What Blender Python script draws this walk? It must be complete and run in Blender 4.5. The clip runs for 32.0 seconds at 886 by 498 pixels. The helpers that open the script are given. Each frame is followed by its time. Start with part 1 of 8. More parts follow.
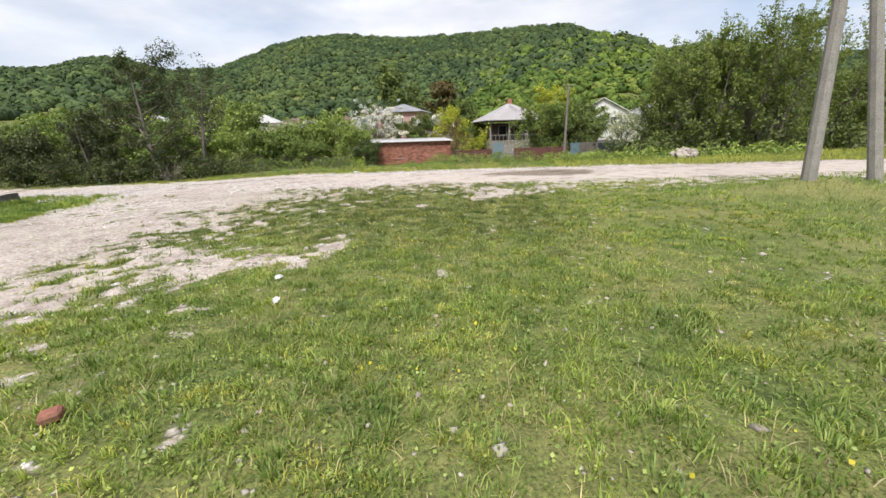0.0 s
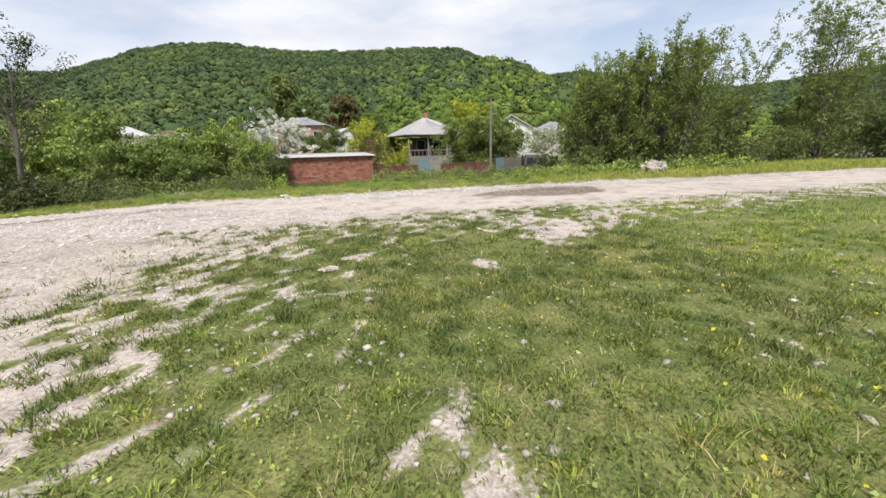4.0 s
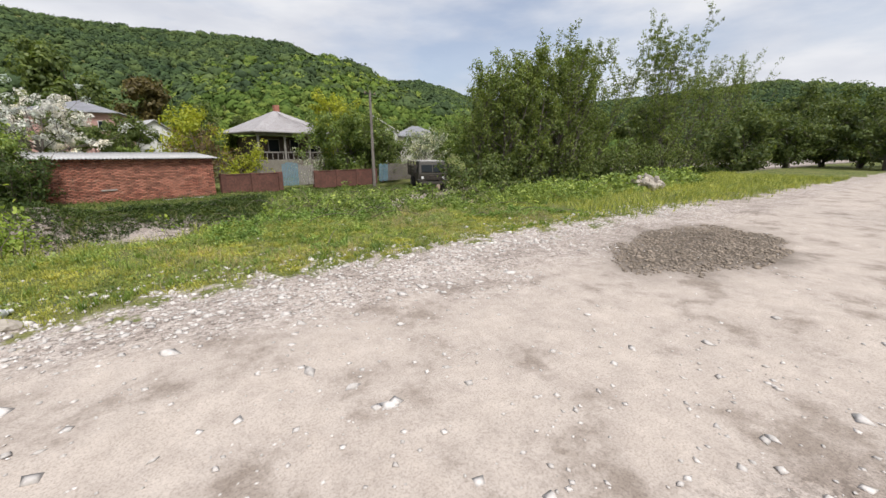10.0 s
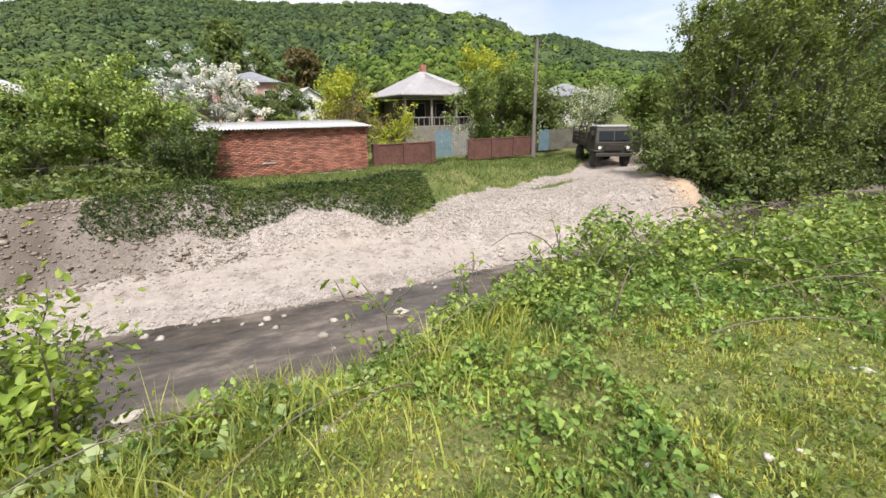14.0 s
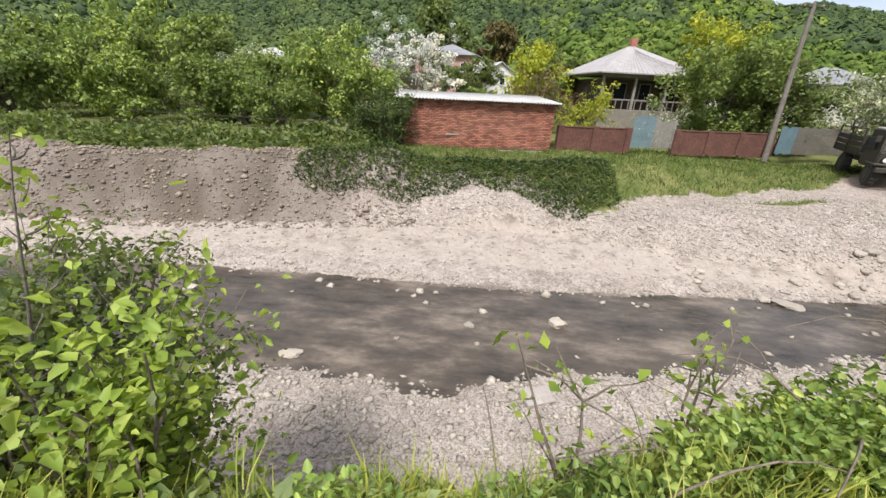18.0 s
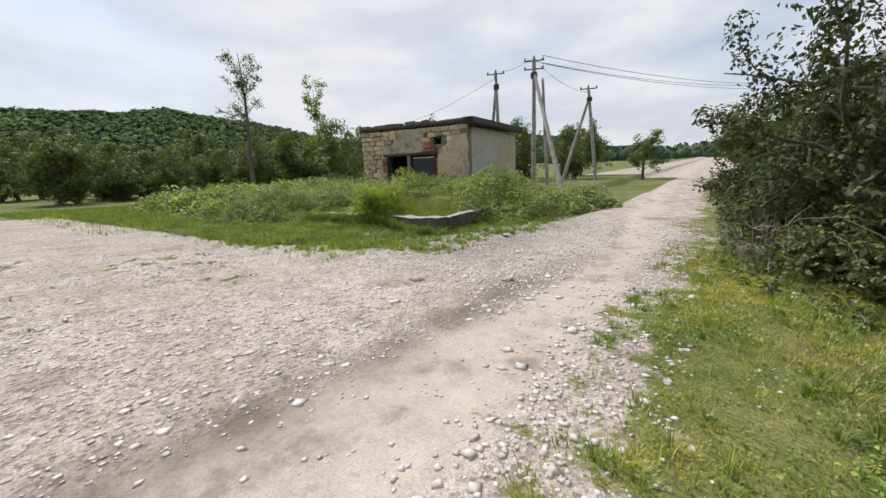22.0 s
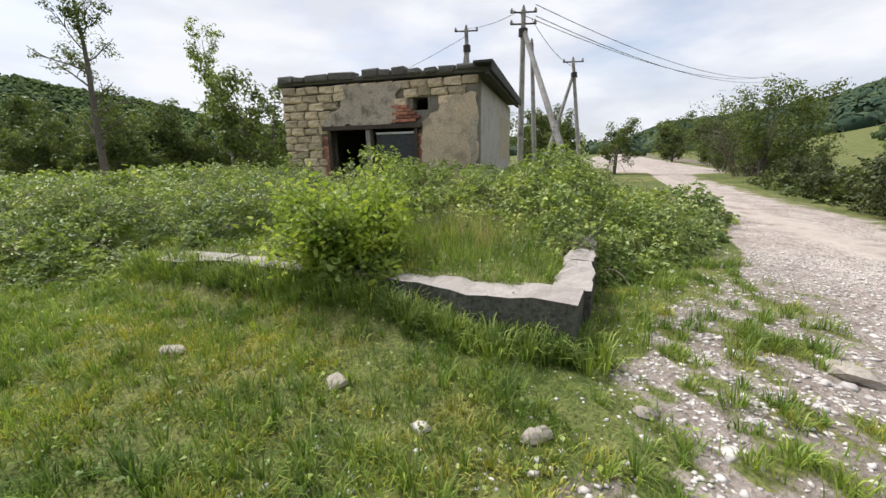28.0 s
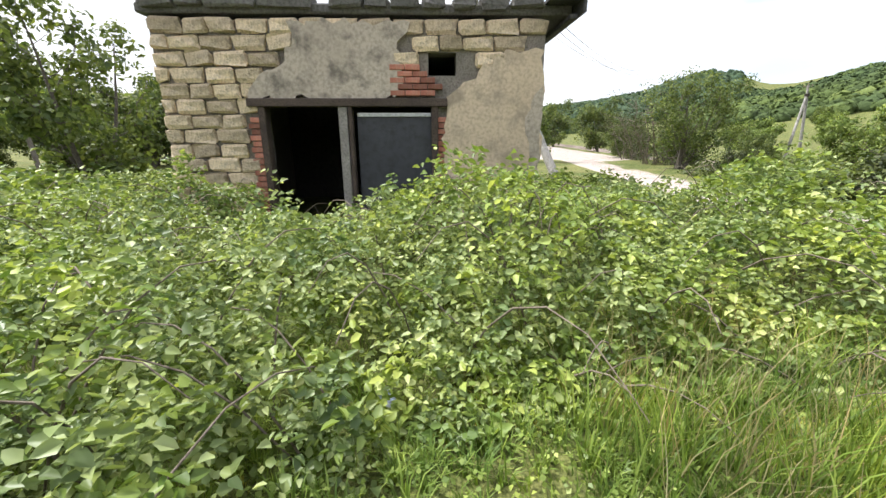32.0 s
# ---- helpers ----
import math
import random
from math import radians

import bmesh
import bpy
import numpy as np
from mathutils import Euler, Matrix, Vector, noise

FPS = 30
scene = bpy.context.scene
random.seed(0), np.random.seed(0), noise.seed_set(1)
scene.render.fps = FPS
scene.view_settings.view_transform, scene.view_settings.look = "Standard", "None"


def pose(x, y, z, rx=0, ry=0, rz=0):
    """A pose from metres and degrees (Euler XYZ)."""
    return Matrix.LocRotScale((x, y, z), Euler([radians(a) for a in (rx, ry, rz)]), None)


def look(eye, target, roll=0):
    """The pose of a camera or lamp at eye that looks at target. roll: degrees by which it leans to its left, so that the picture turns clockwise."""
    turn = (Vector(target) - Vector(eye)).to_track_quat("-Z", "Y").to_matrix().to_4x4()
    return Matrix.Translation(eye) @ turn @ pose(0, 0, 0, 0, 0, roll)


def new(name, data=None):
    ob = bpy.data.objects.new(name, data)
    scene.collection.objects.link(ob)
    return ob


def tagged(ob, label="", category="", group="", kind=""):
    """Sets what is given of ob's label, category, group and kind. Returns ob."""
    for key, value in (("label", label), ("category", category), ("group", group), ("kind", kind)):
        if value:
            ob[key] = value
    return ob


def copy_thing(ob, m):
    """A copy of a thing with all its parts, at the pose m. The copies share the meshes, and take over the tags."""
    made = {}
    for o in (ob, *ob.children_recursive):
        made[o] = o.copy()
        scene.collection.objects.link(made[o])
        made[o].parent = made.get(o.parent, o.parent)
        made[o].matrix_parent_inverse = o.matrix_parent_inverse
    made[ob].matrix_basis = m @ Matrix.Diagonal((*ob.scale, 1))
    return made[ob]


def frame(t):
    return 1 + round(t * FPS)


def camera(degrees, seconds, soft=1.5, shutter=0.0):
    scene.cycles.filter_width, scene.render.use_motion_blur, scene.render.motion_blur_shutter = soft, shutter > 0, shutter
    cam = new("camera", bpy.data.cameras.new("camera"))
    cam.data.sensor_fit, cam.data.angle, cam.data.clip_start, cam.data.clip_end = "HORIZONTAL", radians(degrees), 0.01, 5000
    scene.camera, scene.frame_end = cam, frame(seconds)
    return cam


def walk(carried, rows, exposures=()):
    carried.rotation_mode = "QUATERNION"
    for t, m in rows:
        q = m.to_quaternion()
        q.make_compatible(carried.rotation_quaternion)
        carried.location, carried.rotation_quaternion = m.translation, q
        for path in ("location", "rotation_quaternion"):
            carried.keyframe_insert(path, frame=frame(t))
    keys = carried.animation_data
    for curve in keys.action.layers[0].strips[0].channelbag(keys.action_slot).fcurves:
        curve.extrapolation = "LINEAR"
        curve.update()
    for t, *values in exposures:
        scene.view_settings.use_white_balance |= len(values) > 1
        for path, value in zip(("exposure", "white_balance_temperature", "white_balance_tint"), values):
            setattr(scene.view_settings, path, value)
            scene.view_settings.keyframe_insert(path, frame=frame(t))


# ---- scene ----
# Riverside village walk: meadow, gravel road, stream with gravel bars, brick shed across, block hut with brambles.
cam = camera(97.74, 32.0)
walk(cam, [
    (0, pose(0.000, 0.000, 1.456, 73.34, 1.52, -0.34)),
    (0.5, pose(-0.328, 0.540, 1.413, 77.54, 1.39, 1.70)),
    (1, pose(-0.635, 1.037, 1.379, 73.41, 0.80, -0.31)),
    (1.5, pose(-0.875, 1.570, 1.349, 75.98, 1.13, 0.00)),
    (2, pose(-1.137, 2.057, 1.297, 72.98, 0.57, -2.51)),
    (2.5, pose(-1.399, 2.578, 1.267, 76.48, 2.89, -1.10)),
    (3, pose(-1.636, 3.101, 1.255, 74.56, 1.28, -5.47)),
    (3.5, pose(-1.799, 3.608, 1.252, 75.59, 1.57, -14.69)),
    (5.5, pose(-2.235, 6.269, 1.306, 73.92, 0.68, -14.58)),
    (6, pose(-2.316, 6.898, 1.309, 75.72, -0.15, -10.91)),
    (6.5, pose(-2.378, 7.524, 1.294, 75.13, -0.35, -15.16)),
    (7, pose(-2.359, 8.184, 1.301, 76.33, -1.68, -20.47)),
    (7.5, pose(-2.386, 8.843, 1.299, 74.62, -0.61, -25.67)),
    (8, pose(-2.418, 9.522, 1.305, 75.58, -1.85, -21.99)),
    (8.5, pose(-2.478, 10.189, 1.289, 74.16, 0.37, -22.81)),
    (9, pose(-2.486, 10.864, 1.290, 75.20, 0.22, -24.68)),
    (9.5, pose(-2.525, 11.480, 1.273, 72.75, 1.17, -34.34)),
    (10, pose(-2.507, 12.126, 1.258, 75.78, -0.39, -37.61)),
    (10.5, pose(-2.473, 12.808, 1.244, 75.21, 0.37, -36.96)),
    (11, pose(-2.400, 13.541, 1.256, 75.94, 0.10, -30.59)),
    (11.5, pose(-2.402, 14.297, 1.273, 75.06, -0.25, -24.20)),
    (12, pose(-2.340, 15.008, 1.266, 75.18, 0.22, -24.91)),
    (12.5, pose(-2.358, 15.782, 1.270, 75.60, -0.58, -20.47)),
    (13, pose(-2.393, 16.414, 1.273, 72.57, 0.07, -20.25)),
    (13.5, pose(-2.455, 17.031, 1.309, 71.44, -0.68, -17.37)),
    (14, pose(-2.529, 17.545, 1.319, 70.73, 0.71, -20.17)),
    (14.5, pose(-2.529, 17.938, 1.317, 70.26, 0.32, -21.89)),
    (16.5, pose(-2.446, 18.529, 1.251, 72.44, -1.29, -43.87)),
    (17, pose(-2.536, 18.613, 1.246, 71.44, -1.26, -31.09)),
    (17.5, pose(-2.561, 18.678, 1.229, 70.26, -2.80, -14.60)),
    (18, pose(-2.646, 18.717, 1.221, 67.43, -2.65, 5.15)),
    (18.5, pose(-2.803, 18.621, 1.240, 67.56, 0.18, 28.27)),
    (19, pose(-3.032, 18.393, 1.258, 68.80, 0.21, 52.78)),
    (19.5, pose(-3.353, 18.166, 1.221, 66.11, -1.69, 73.93)),
    (20, pose(-3.813, 17.977, 1.227, 65.04, -0.15, 84.79)),
    (20.5, pose(-4.290, 17.672, 1.252, 69.91, 0.24, 95.85)),
    (21, pose(-4.729, 17.397, 1.266, 75.57, 0.08, 112.01)),
    (21.5, pose(-5.168, 17.104, 1.257, 77.74, 0.90, 121.84)),
    (22, pose(-5.613, 16.826, 1.230, 77.99, 2.41, 124.49)),
    (22.5, pose(-6.048, 16.519, 1.202, 76.91, 1.27, 124.17)),
    (23, pose(-6.482, 16.230, 1.171, 76.23, 2.43, 120.18)),
    (23.5, pose(-6.970, 15.964, 1.132, 76.14, 1.31, 116.61)),
    (24, pose(-7.400, 15.705, 1.108, 74.01, 1.03, 109.72)),
    (24.5, pose(-7.892, 15.436, 1.089, 73.75, -0.02, 111.79)),
    (25, pose(-8.297, 15.079, 1.052, 72.20, -0.12, 114.95)),
    (25.5, pose(-8.718, 14.683, 0.995, 72.95, 0.25, 123.18)),
    (27.5, pose(-9.857, 12.405, 1.056, 74.80, 1.66, 118.12)),
    (28, pose(-10.140, 11.839, 1.085, 76.41, 0.99, 113.29)),
    (28.5, pose(-10.448, 11.304, 1.092, 77.38, 1.42, 107.51)),
    (29, pose(-10.790, 10.742, 1.126, 76.72, 0.59, 106.66)),
    (29.5, pose(-11.126, 10.236, 1.151, 74.91, 0.87, 107.37)),
    (30, pose(-11.516, 9.780, 1.174, 75.56, -0.43, 111.41)),
    (30.5, pose(-11.928, 9.346, 1.209, 73.32, -0.06, 111.73)),
    (31, pose(-12.354, 8.917, 1.255, 70.99, 0.54, 112.06)),
    (31.5, pose(-12.728, 8.521, 1.307, 69.88, 0.43, 102.18)),
    (32, pose(-13.084, 8.152, 1.361, 73.61, 0.14, 95.34)),
], exposures=[(0, 0.2), (3, 0.18), (6, 0.06), (8, -0.04), (9, -0.08), (11, -0.1), (12, 0.06), (13, 0.34), (14, 0.38), (17, 0.24), (18, 0.3), (19, 0.45), (20, 0.4), (21, 0.12), (22, -0.1), (25, -0.05), (28, 0.1), (30, 0.4), (31, 0.58), (32, 0.8)])

# ---------------------------------------------------------------- light
SUN_EL, SUN_AZ = 56.0, -166.0      # degrees; azimuth from +y towards +x
world = bpy.data.worlds.new("sky")
scene.world = world
world.use_nodes = True
wn, wl = world.node_tree.nodes, world.node_tree.links
wn.clear()
w_out = wn.new("ShaderNodeOutputWorld")
w_bg = wn.new("ShaderNodeBackground")
w_sky = wn.new("ShaderNodeTexSky")
w_sky.sky_type = "NISHITA"
w_sky.sun_disc = False
w_sky.sun_elevation = radians(SUN_EL)
w_sky.sun_rotation = radians(SUN_AZ)
w_sky.dust_density = 2.0
w_tc = wn.new("ShaderNodeTexCoord")
w_map = wn.new("ShaderNodeMapping")
w_map.inputs["Scale"].default_value = (1.0, 1.0, 3.2)
w_n = wn.new("ShaderNodeTexNoise")
w_n.inputs["Scale"].default_value = 2.3
w_n.inputs["Detail"].default_value = 7.0
w_n.inputs["Roughness"].default_value = 0.55
w_r = wn.new("ShaderNodeValToRGB")
w_r.color_ramp.elements[0].position = 0.34
w_r.color_ramp.elements[0].color = (0.42, 0.42, 0.42, 1.0)
w_r.color_ramp.elements[1].position = 0.58
w_gain = wn.new("ShaderNodeMix")
w_gain.data_type = "RGBA"
w_gain.blend_type = "MULTIPLY"
w_gain.inputs[0].default_value = 1.0
w_gain.inputs[7].default_value = (1.1, 1.1, 1.15, 1.0)
w_mix = wn.new("ShaderNodeMix")
w_mix.data_type = "RGBA"
w_n2 = wn.new("ShaderNodeTexNoise")
w_n2.inputs["Scale"].default_value = 4.2
w_n2.inputs["Detail"].default_value = 6.0
w_cl = wn.new("ShaderNodeMix")
w_cl.data_type = "RGBA"
w_cl.inputs[6].default_value = (5.3, 5.5, 6.1, 1.0)      # shaded cloud
w_cl.inputs[7].default_value = (6.55, 6.65, 7.0, 1.0)      # lit cloud
w_r2 = wn.new("ShaderNodeValToRGB")
w_r2.color_ramp.elements[0].position = 0.36
w_r2.color_ramp.elements[1].position = 0.62
wl.new(w_map.outputs["Vector"], w_n2.inputs["Vector"])
wl.new(w_n2.outputs["Fac"], w_r2.inputs["Fac"])
wl.new(w_r2.outputs["Color"], w_cl.inputs[0])
wl.new(w_cl.outputs[2], w_mix.inputs[7])
wl.new(w_tc.outputs["Generated"], w_map.inputs["Vector"])
wl.new(w_map.outputs["Vector"], w_n.inputs["Vector"])
wl.new(w_n.outputs["Fac"], w_r.inputs["Fac"])
wl.new(w_sky.outputs["Color"], w_gain.inputs[6])
wl.new(w_r.outputs["Color"], w_mix.inputs[0])
wl.new(w_gain.outputs[2], w_mix.inputs[6])
wl.new(w_mix.outputs[2], w_bg.inputs["Color"])
w_bg.inputs["Strength"].default_value = 0.135
wl.new(w_bg.outputs["Background"], w_out.inputs["Surface"])

sun_data = bpy.data.lights.new("sun", "SUN")
sun_data.energy = 4.3
sun_data.angle = radians(14)
sun_data.color = (1.0, 0.975, 0.945)
sun = new("sun", sun_data)
sun_dir = Vector((math.sin(radians(SUN_AZ)) * math.cos(radians(SUN_EL)), math.cos(radians(SUN_AZ)) * math.cos(radians(SUN_EL)), math.sin(radians(SUN_EL))))
sun.matrix_world = look(sun_dir * 60, (0, 0, 0))

# ---------------------------------------------------------------- helpers


def hash2(ix, iy, seed):
    h = (ix.astype(np.int64) * 374761393 + iy.astype(np.int64) * 668265263 + seed * 982451653) & 0x7FFFFFFF
    h = ((h ^ (h >> 13)) * 1274126177) & 0x7FFFFFFF
    return ((h ^ (h >> 16)) & 0xFFFFFF) / float(0xFFFFFF)


def vnoise(x, y, seed=0):
    x, y = np.asarray(x, float), np.asarray(y, float)
    ix, iy = np.floor(x), np.floor(y)
    u, v = x - ix, y - iy
    u, v = u * u * (3 - 2 * u), v * v * (3 - 2 * v)
    a, b = hash2(ix, iy, seed), hash2(ix + 1, iy, seed)
    c, d = hash2(ix, iy + 1, seed), hash2(ix + 1, iy + 1, seed)
    return (a + (b - a) * u) * (1 - v) + (c + (d - c) * u) * v


def fbm(x, y, octaves=4, seed=0):
    s, a, t = 0.0, 1.0, 0.0
    for k in range(octaves):
        s = s + a * vnoise(x * 2 ** k, y * 2 ** k, seed + 17 * k)
        t += a
        a *= 0.5
    return s / t


def sstep(a, b, x):
    t = np.clip((np.asarray(x, float) - a) / (b - a), 0, 1)
    return t * t * (3 - 2 * t)


def np_mesh(name, verts, face_sets, material, parent=None, smooth=False, mats=None):
    """One mesh object from arrays: verts (n, 3) and a list of (m, k) index arrays."""
    me = bpy.data.meshes.new(name)
    verts = np.asarray(verts, np.float32)
    me.vertices.add(len(verts))
    me.vertices.foreach_set("co", verts.ravel())
    loops = np.concatenate([np.asarray(f, np.int32).ravel() for f in face_sets])
    sizes = np.concatenate([np.full(len(f), np.asarray(f).shape[1], np.int32) for f in face_sets])
    starts = np.concatenate([[0], np.cumsum(sizes)[:-1]]).astype(np.int32)
    me.loops.add(len(loops))
    me.loops.foreach_set("vertex_index", loops)
    me.polygons.add(len(sizes))
    me.polygons.foreach_set("loop_start", starts)
    if smooth:
        me.polygons.foreach_set("use_smooth", np.ones(len(sizes), bool))
    me.update(calc_edges=True)
    if material:
        me.materials.append(material)
    ob = new(name, me)
    if parent:
        ob.parent = parent
    return ob


def part(name, bm, material, parent=None, label="", smooth=False):
    """Link a bmesh as one mesh object under a thing or a part."""
    me = bpy.data.meshes.new(name)
    if smooth:
        for f in bm.faces:
            f.smooth = True
    bm.to_mesh(me)
    bm.free()
    if material:
        me.materials.append(material)
    ob = new(name, me)
    if parent:
        ob.parent = parent
    if label:
        ob["label"] = label
    return ob


def thing(name, m, label, category, group="", kind=""):
    ob = new(name)
    ob.matrix_world = m
    ob.empty_display_size = 0.2
    return tagged(ob, label, category, group, kind)


def add_box(bm, c, s, bevel=0.0, m=None):
    """A box of centre c and full size s, its edges bevelled."""
    r = bmesh.ops.create_cube(bm, size=1.0)
    mat = Matrix.Translation(c) @ Matrix.Diagonal((*s, 1))
    bmesh.ops.transform(bm, matrix=(m @ mat) if m else mat, verts=r["verts"])
    if bevel:
        es = list({e for v in r["verts"] for e in v.link_edges})
        bmesh.ops.bevel(bm, geom=es, offset=bevel, segments=1, affect="EDGES")
    return bm


def box(c, s, bevel=0.0, m=None):
    return add_box(bmesh.new(), c, s, bevel, m)


def add_tube(bm, p0, p1, r0, r1=None, n=10):
    p0, p1 = Vector(p0), Vector(p1)
    r1 = r0 if r1 is None else r1
    r = bmesh.ops.create_cone(bm, cap_ends=True, segments=n, radius1=r0, radius2=r1, depth=(p1 - p0).length)
    q = (p1 - p0).to_track_quat("Z", "Y").to_matrix().to_4x4()
    bmesh.ops.transform(bm, matrix=Matrix.Translation((p0 + p1) / 2) @ q, verts=r["verts"])
    return bm


def tube(p0, p1, r0, r1=None, n=10):
    return add_tube(bmesh.new(), p0, p1, r0, r1, n)


# ---------------------------------------------------------------- materials
def base_mat(name):
    m = bpy.data.materials.new(name)
    m.use_nodes = True
    nt = m.node_tree
    nt.nodes.clear()
    out = nt.nodes.new("ShaderNodeOutputMaterial")
    bs = nt.nodes.new("ShaderNodeBsdfPrincipled")
    nt.links.new(bs.outputs["BSDF"], out.inputs["Surface"])
    return m, nt, bs, out


def add_noise(nt, vec, scale, detail=4.0, rough=0.55):
    n = nt.nodes.new("ShaderNodeTexNoise")
    n.inputs["Scale"].default_value = scale
    n.inputs["Detail"].default_value = detail
    n.inputs["Roughness"].default_value = rough
    nt.links.new(vec, n.inputs["Vector"])
    return n.outputs["Fac"]


def add_ramp(nt, fac, stops):
    r = nt.nodes.new("ShaderNodeValToRGB")
    els = r.color_ramp.elements
    while len(els) < len(stops):
        els.new(0.5)
    for e, (p, c) in zip(els, stops):
        e.position, e.color = p, (*c, 1)
    nt.links.new(fac, r.inputs["Fac"])
    return r.outputs["Color"]


def add_mix(nt, fac, a, b, blend="MIX"):
    x = nt.nodes.new("ShaderNodeMix")
    x.data_type, x.blend_type = "RGBA", blend
    for val, i in ((fac, 0), (a, 6), (b, 7)):
        if hasattr(val, "links"):
            nt.links.new(val, x.inputs[i])
        elif i == 0:
            x.inputs[0].default_value = val
        else:
            x.inputs[i].default_value = (*val, 1)
    return x.outputs[2]


def add_bump(nt, bs, height, strength, dist):
    b = nt.nodes.new("ShaderNodeBump")
    b.inputs["Strength"].default_value = strength
    b.inputs["Distance"].default_value = dist
    nt.links.new(height, b.inputs["Height"])
    nt.links.new(b.outputs["Normal"], bs.inputs["Normal"])


def surf(name, c1, c2, c3=None, coarse=1.2, fine=25.0, rough=0.85, metal=0.0, bump=0.4, bump_d=0.01, rand=0.0, stain=None, stain_amt=0.5):
    """A surface with a coarse and a fine variation, optional stains and a change of tone from piece to piece."""
    m, nt, bs, out = base_mat(name)
    tc = nt.nodes.new("ShaderNodeTexCoord").outputs["Object"]
    a = add_noise(nt, tc, coarse, 5.0)
    b = add_noise(nt, tc, fine, 4.0)
    col = add_ramp(nt, a, [(0.3, c1), (0.7, c2)])
    col = add_mix(nt, add_ramp(nt, b, [(0.42, (0, 0, 0)), (0.72, (1, 1, 1))]), col, c3 or tuple(0.6 * v for v in c1))
    if stain:
        s = add_noise(nt, tc, coarse * 2.3, 7.0, 0.65)
        col = add_mix(nt, add_ramp(nt, s, [(0.5, (0, 0, 0)), (0.66, (stain_amt,) * 3)]), col, stain)
    if rand:
        g = nt.nodes.new("ShaderNodeNewGeometry")
        oi = nt.nodes.new("ShaderNodeObjectInfo")
        ad = nt.nodes.new("ShaderNodeMath")
        ad.operation = "ADD"
        nt.links.new(g.outputs["Random Per Island"], ad.inputs[0])
        nt.links.new(oi.outputs["Random"], ad.inputs[1])
        fr = nt.nodes.new("ShaderNodeMath")
        fr.operation = "FRACT"
        nt.links.new(ad.outputs[0], fr.inputs[0])
        tone = add_ramp(nt, fr.outputs[0], [(0.0, (1 - rand,) * 3), (1.0, (1 + rand * 0.4,) * 3)])
        col = add_mix(nt, 1.0, col, tone, "MULTIPLY")
    nt.links.new(col, bs.inputs["Base Color"])
    bs.inputs["Roughness"].default_value = rough
    bs.inputs["Metallic"].default_value = metal
    add_bump(nt, bs, b, bump, bump_d)
    return m


def leaf_mat(name, c1, c2, c3, trans=0.35, rough=0.55, tcol=None, patchy=2.6):
    """Leaves or blades: three tones from piece to piece, some light passing through."""
    m, nt, bs, out = base_mat(name)
    g = nt.nodes.new("ShaderNodeNewGeometry")
    tc = nt.nodes.new("ShaderNodeTexCoord").outputs["Object"]
    n = add_noise(nt, tc, 0.55, 3.0)
    r = add_ramp(nt, g.outputs["Random Per Island"], [(0.0, c1), (0.55, c2), (1.0, c3)])
    tone = add_ramp(nt, n, [(0.3, (0.72, 0.76, 0.7)), (0.7, (1.22, 1.18, 1.1))])
    col = add_mix(nt, 1.0, r, tone, "MULTIPLY")
    n2 = add_noise(nt, tc, patchy, 3.0, 0.6)
    col = add_mix(nt, 1.0, col, add_ramp(nt, n2, [(0.32, (0.55, 0.66, 0.60)), (0.5, (1.0, 1.0, 1.0)), (0.68, (1.32, 1.24, 1.0))]), "MULTIPLY")
    nt.links.new(col, bs.inputs["Base Color"])
    bs.inputs["Roughness"].default_value = rough
    bs.inputs["Specular IOR Level"].default_value = 0.35
    tr = nt.nodes.new("ShaderNodeBsdfTranslucent")
    tcl = add_mix(nt, 1.0, col, tcol or (1.2, 1.2, 0.68), "MULTIPLY")
    nt.links.new(tcl, tr.inputs["Color"])
    mx = nt.nodes.new("ShaderNodeMixShader")
    mx.inputs[0].default_value = trans
    nt.links.new(bs.outputs["BSDF"], mx.inputs[1])
    nt.links.new(tr.outputs["BSDF"], mx.inputs[2])
    nt.links.new(mx.outputs[0], out.inputs["Surface"])
    return m


M_GRASS = leaf_mat("grass_blades", (0.115, 0.175, 0.036), (0.20, 0.285, 0.058), (0.38, 0.43, 0.13), 0.3)
M_VERGE = leaf_mat("verge_blades", (0.21, 0.245, 0.055), (0.34, 0.375, 0.082), (0.52, 0.50, 0.16), 0.33)
# leaf tones lowered: the thicket's backlit shade is part of this colour
M_THICKET = leaf_mat("shaded_thicket_leaves", (0.034, 0.047, 0.018), (0.063, 0.082, 0.028), (0.115, 0.136, 0.048), 0.28)
M_YELLOWGRASS = leaf_mat("yellow_grass", (0.26, 0.27, 0.05), (0.38, 0.38, 0.075), (0.50, 0.47, 0.14), 0.28)
M_LUSH = leaf_mat("lush_blades", (0.105, 0.17, 0.036), (0.19, 0.28, 0.055), (0.33, 0.41, 0.10), 0.32)
M_FARGRASS = leaf_mat("rough_grass", (0.065, 0.10, 0.026), (0.12, 0.17, 0.042), (0.21, 0.25, 0.075), 0.3)
M_WORN = leaf_mat("trodden_turf", (0.075, 0.10, 0.026), (0.13, 0.168, 0.042), (0.24, 0.262, 0.08), 0.3)
M_HEDGE = leaf_mat("hedge_bramble_leaves", (0.055, 0.075, 0.028), (0.105, 0.135, 0.046), (0.21, 0.245, 0.095), 0.3, 0.45)
M_DRY = leaf_mat("dry_grass", (0.30, 0.24, 0.13), (0.42, 0.35, 0.20), (0.54, 0.47, 0.30), 0.25)
M_BRAMBLE = leaf_mat("bramble_leaves", (0.125, 0.175, 0.07), (0.27, 0.34, 0.14), (0.47, 0.53, 0.26), 0.33, 0.42)
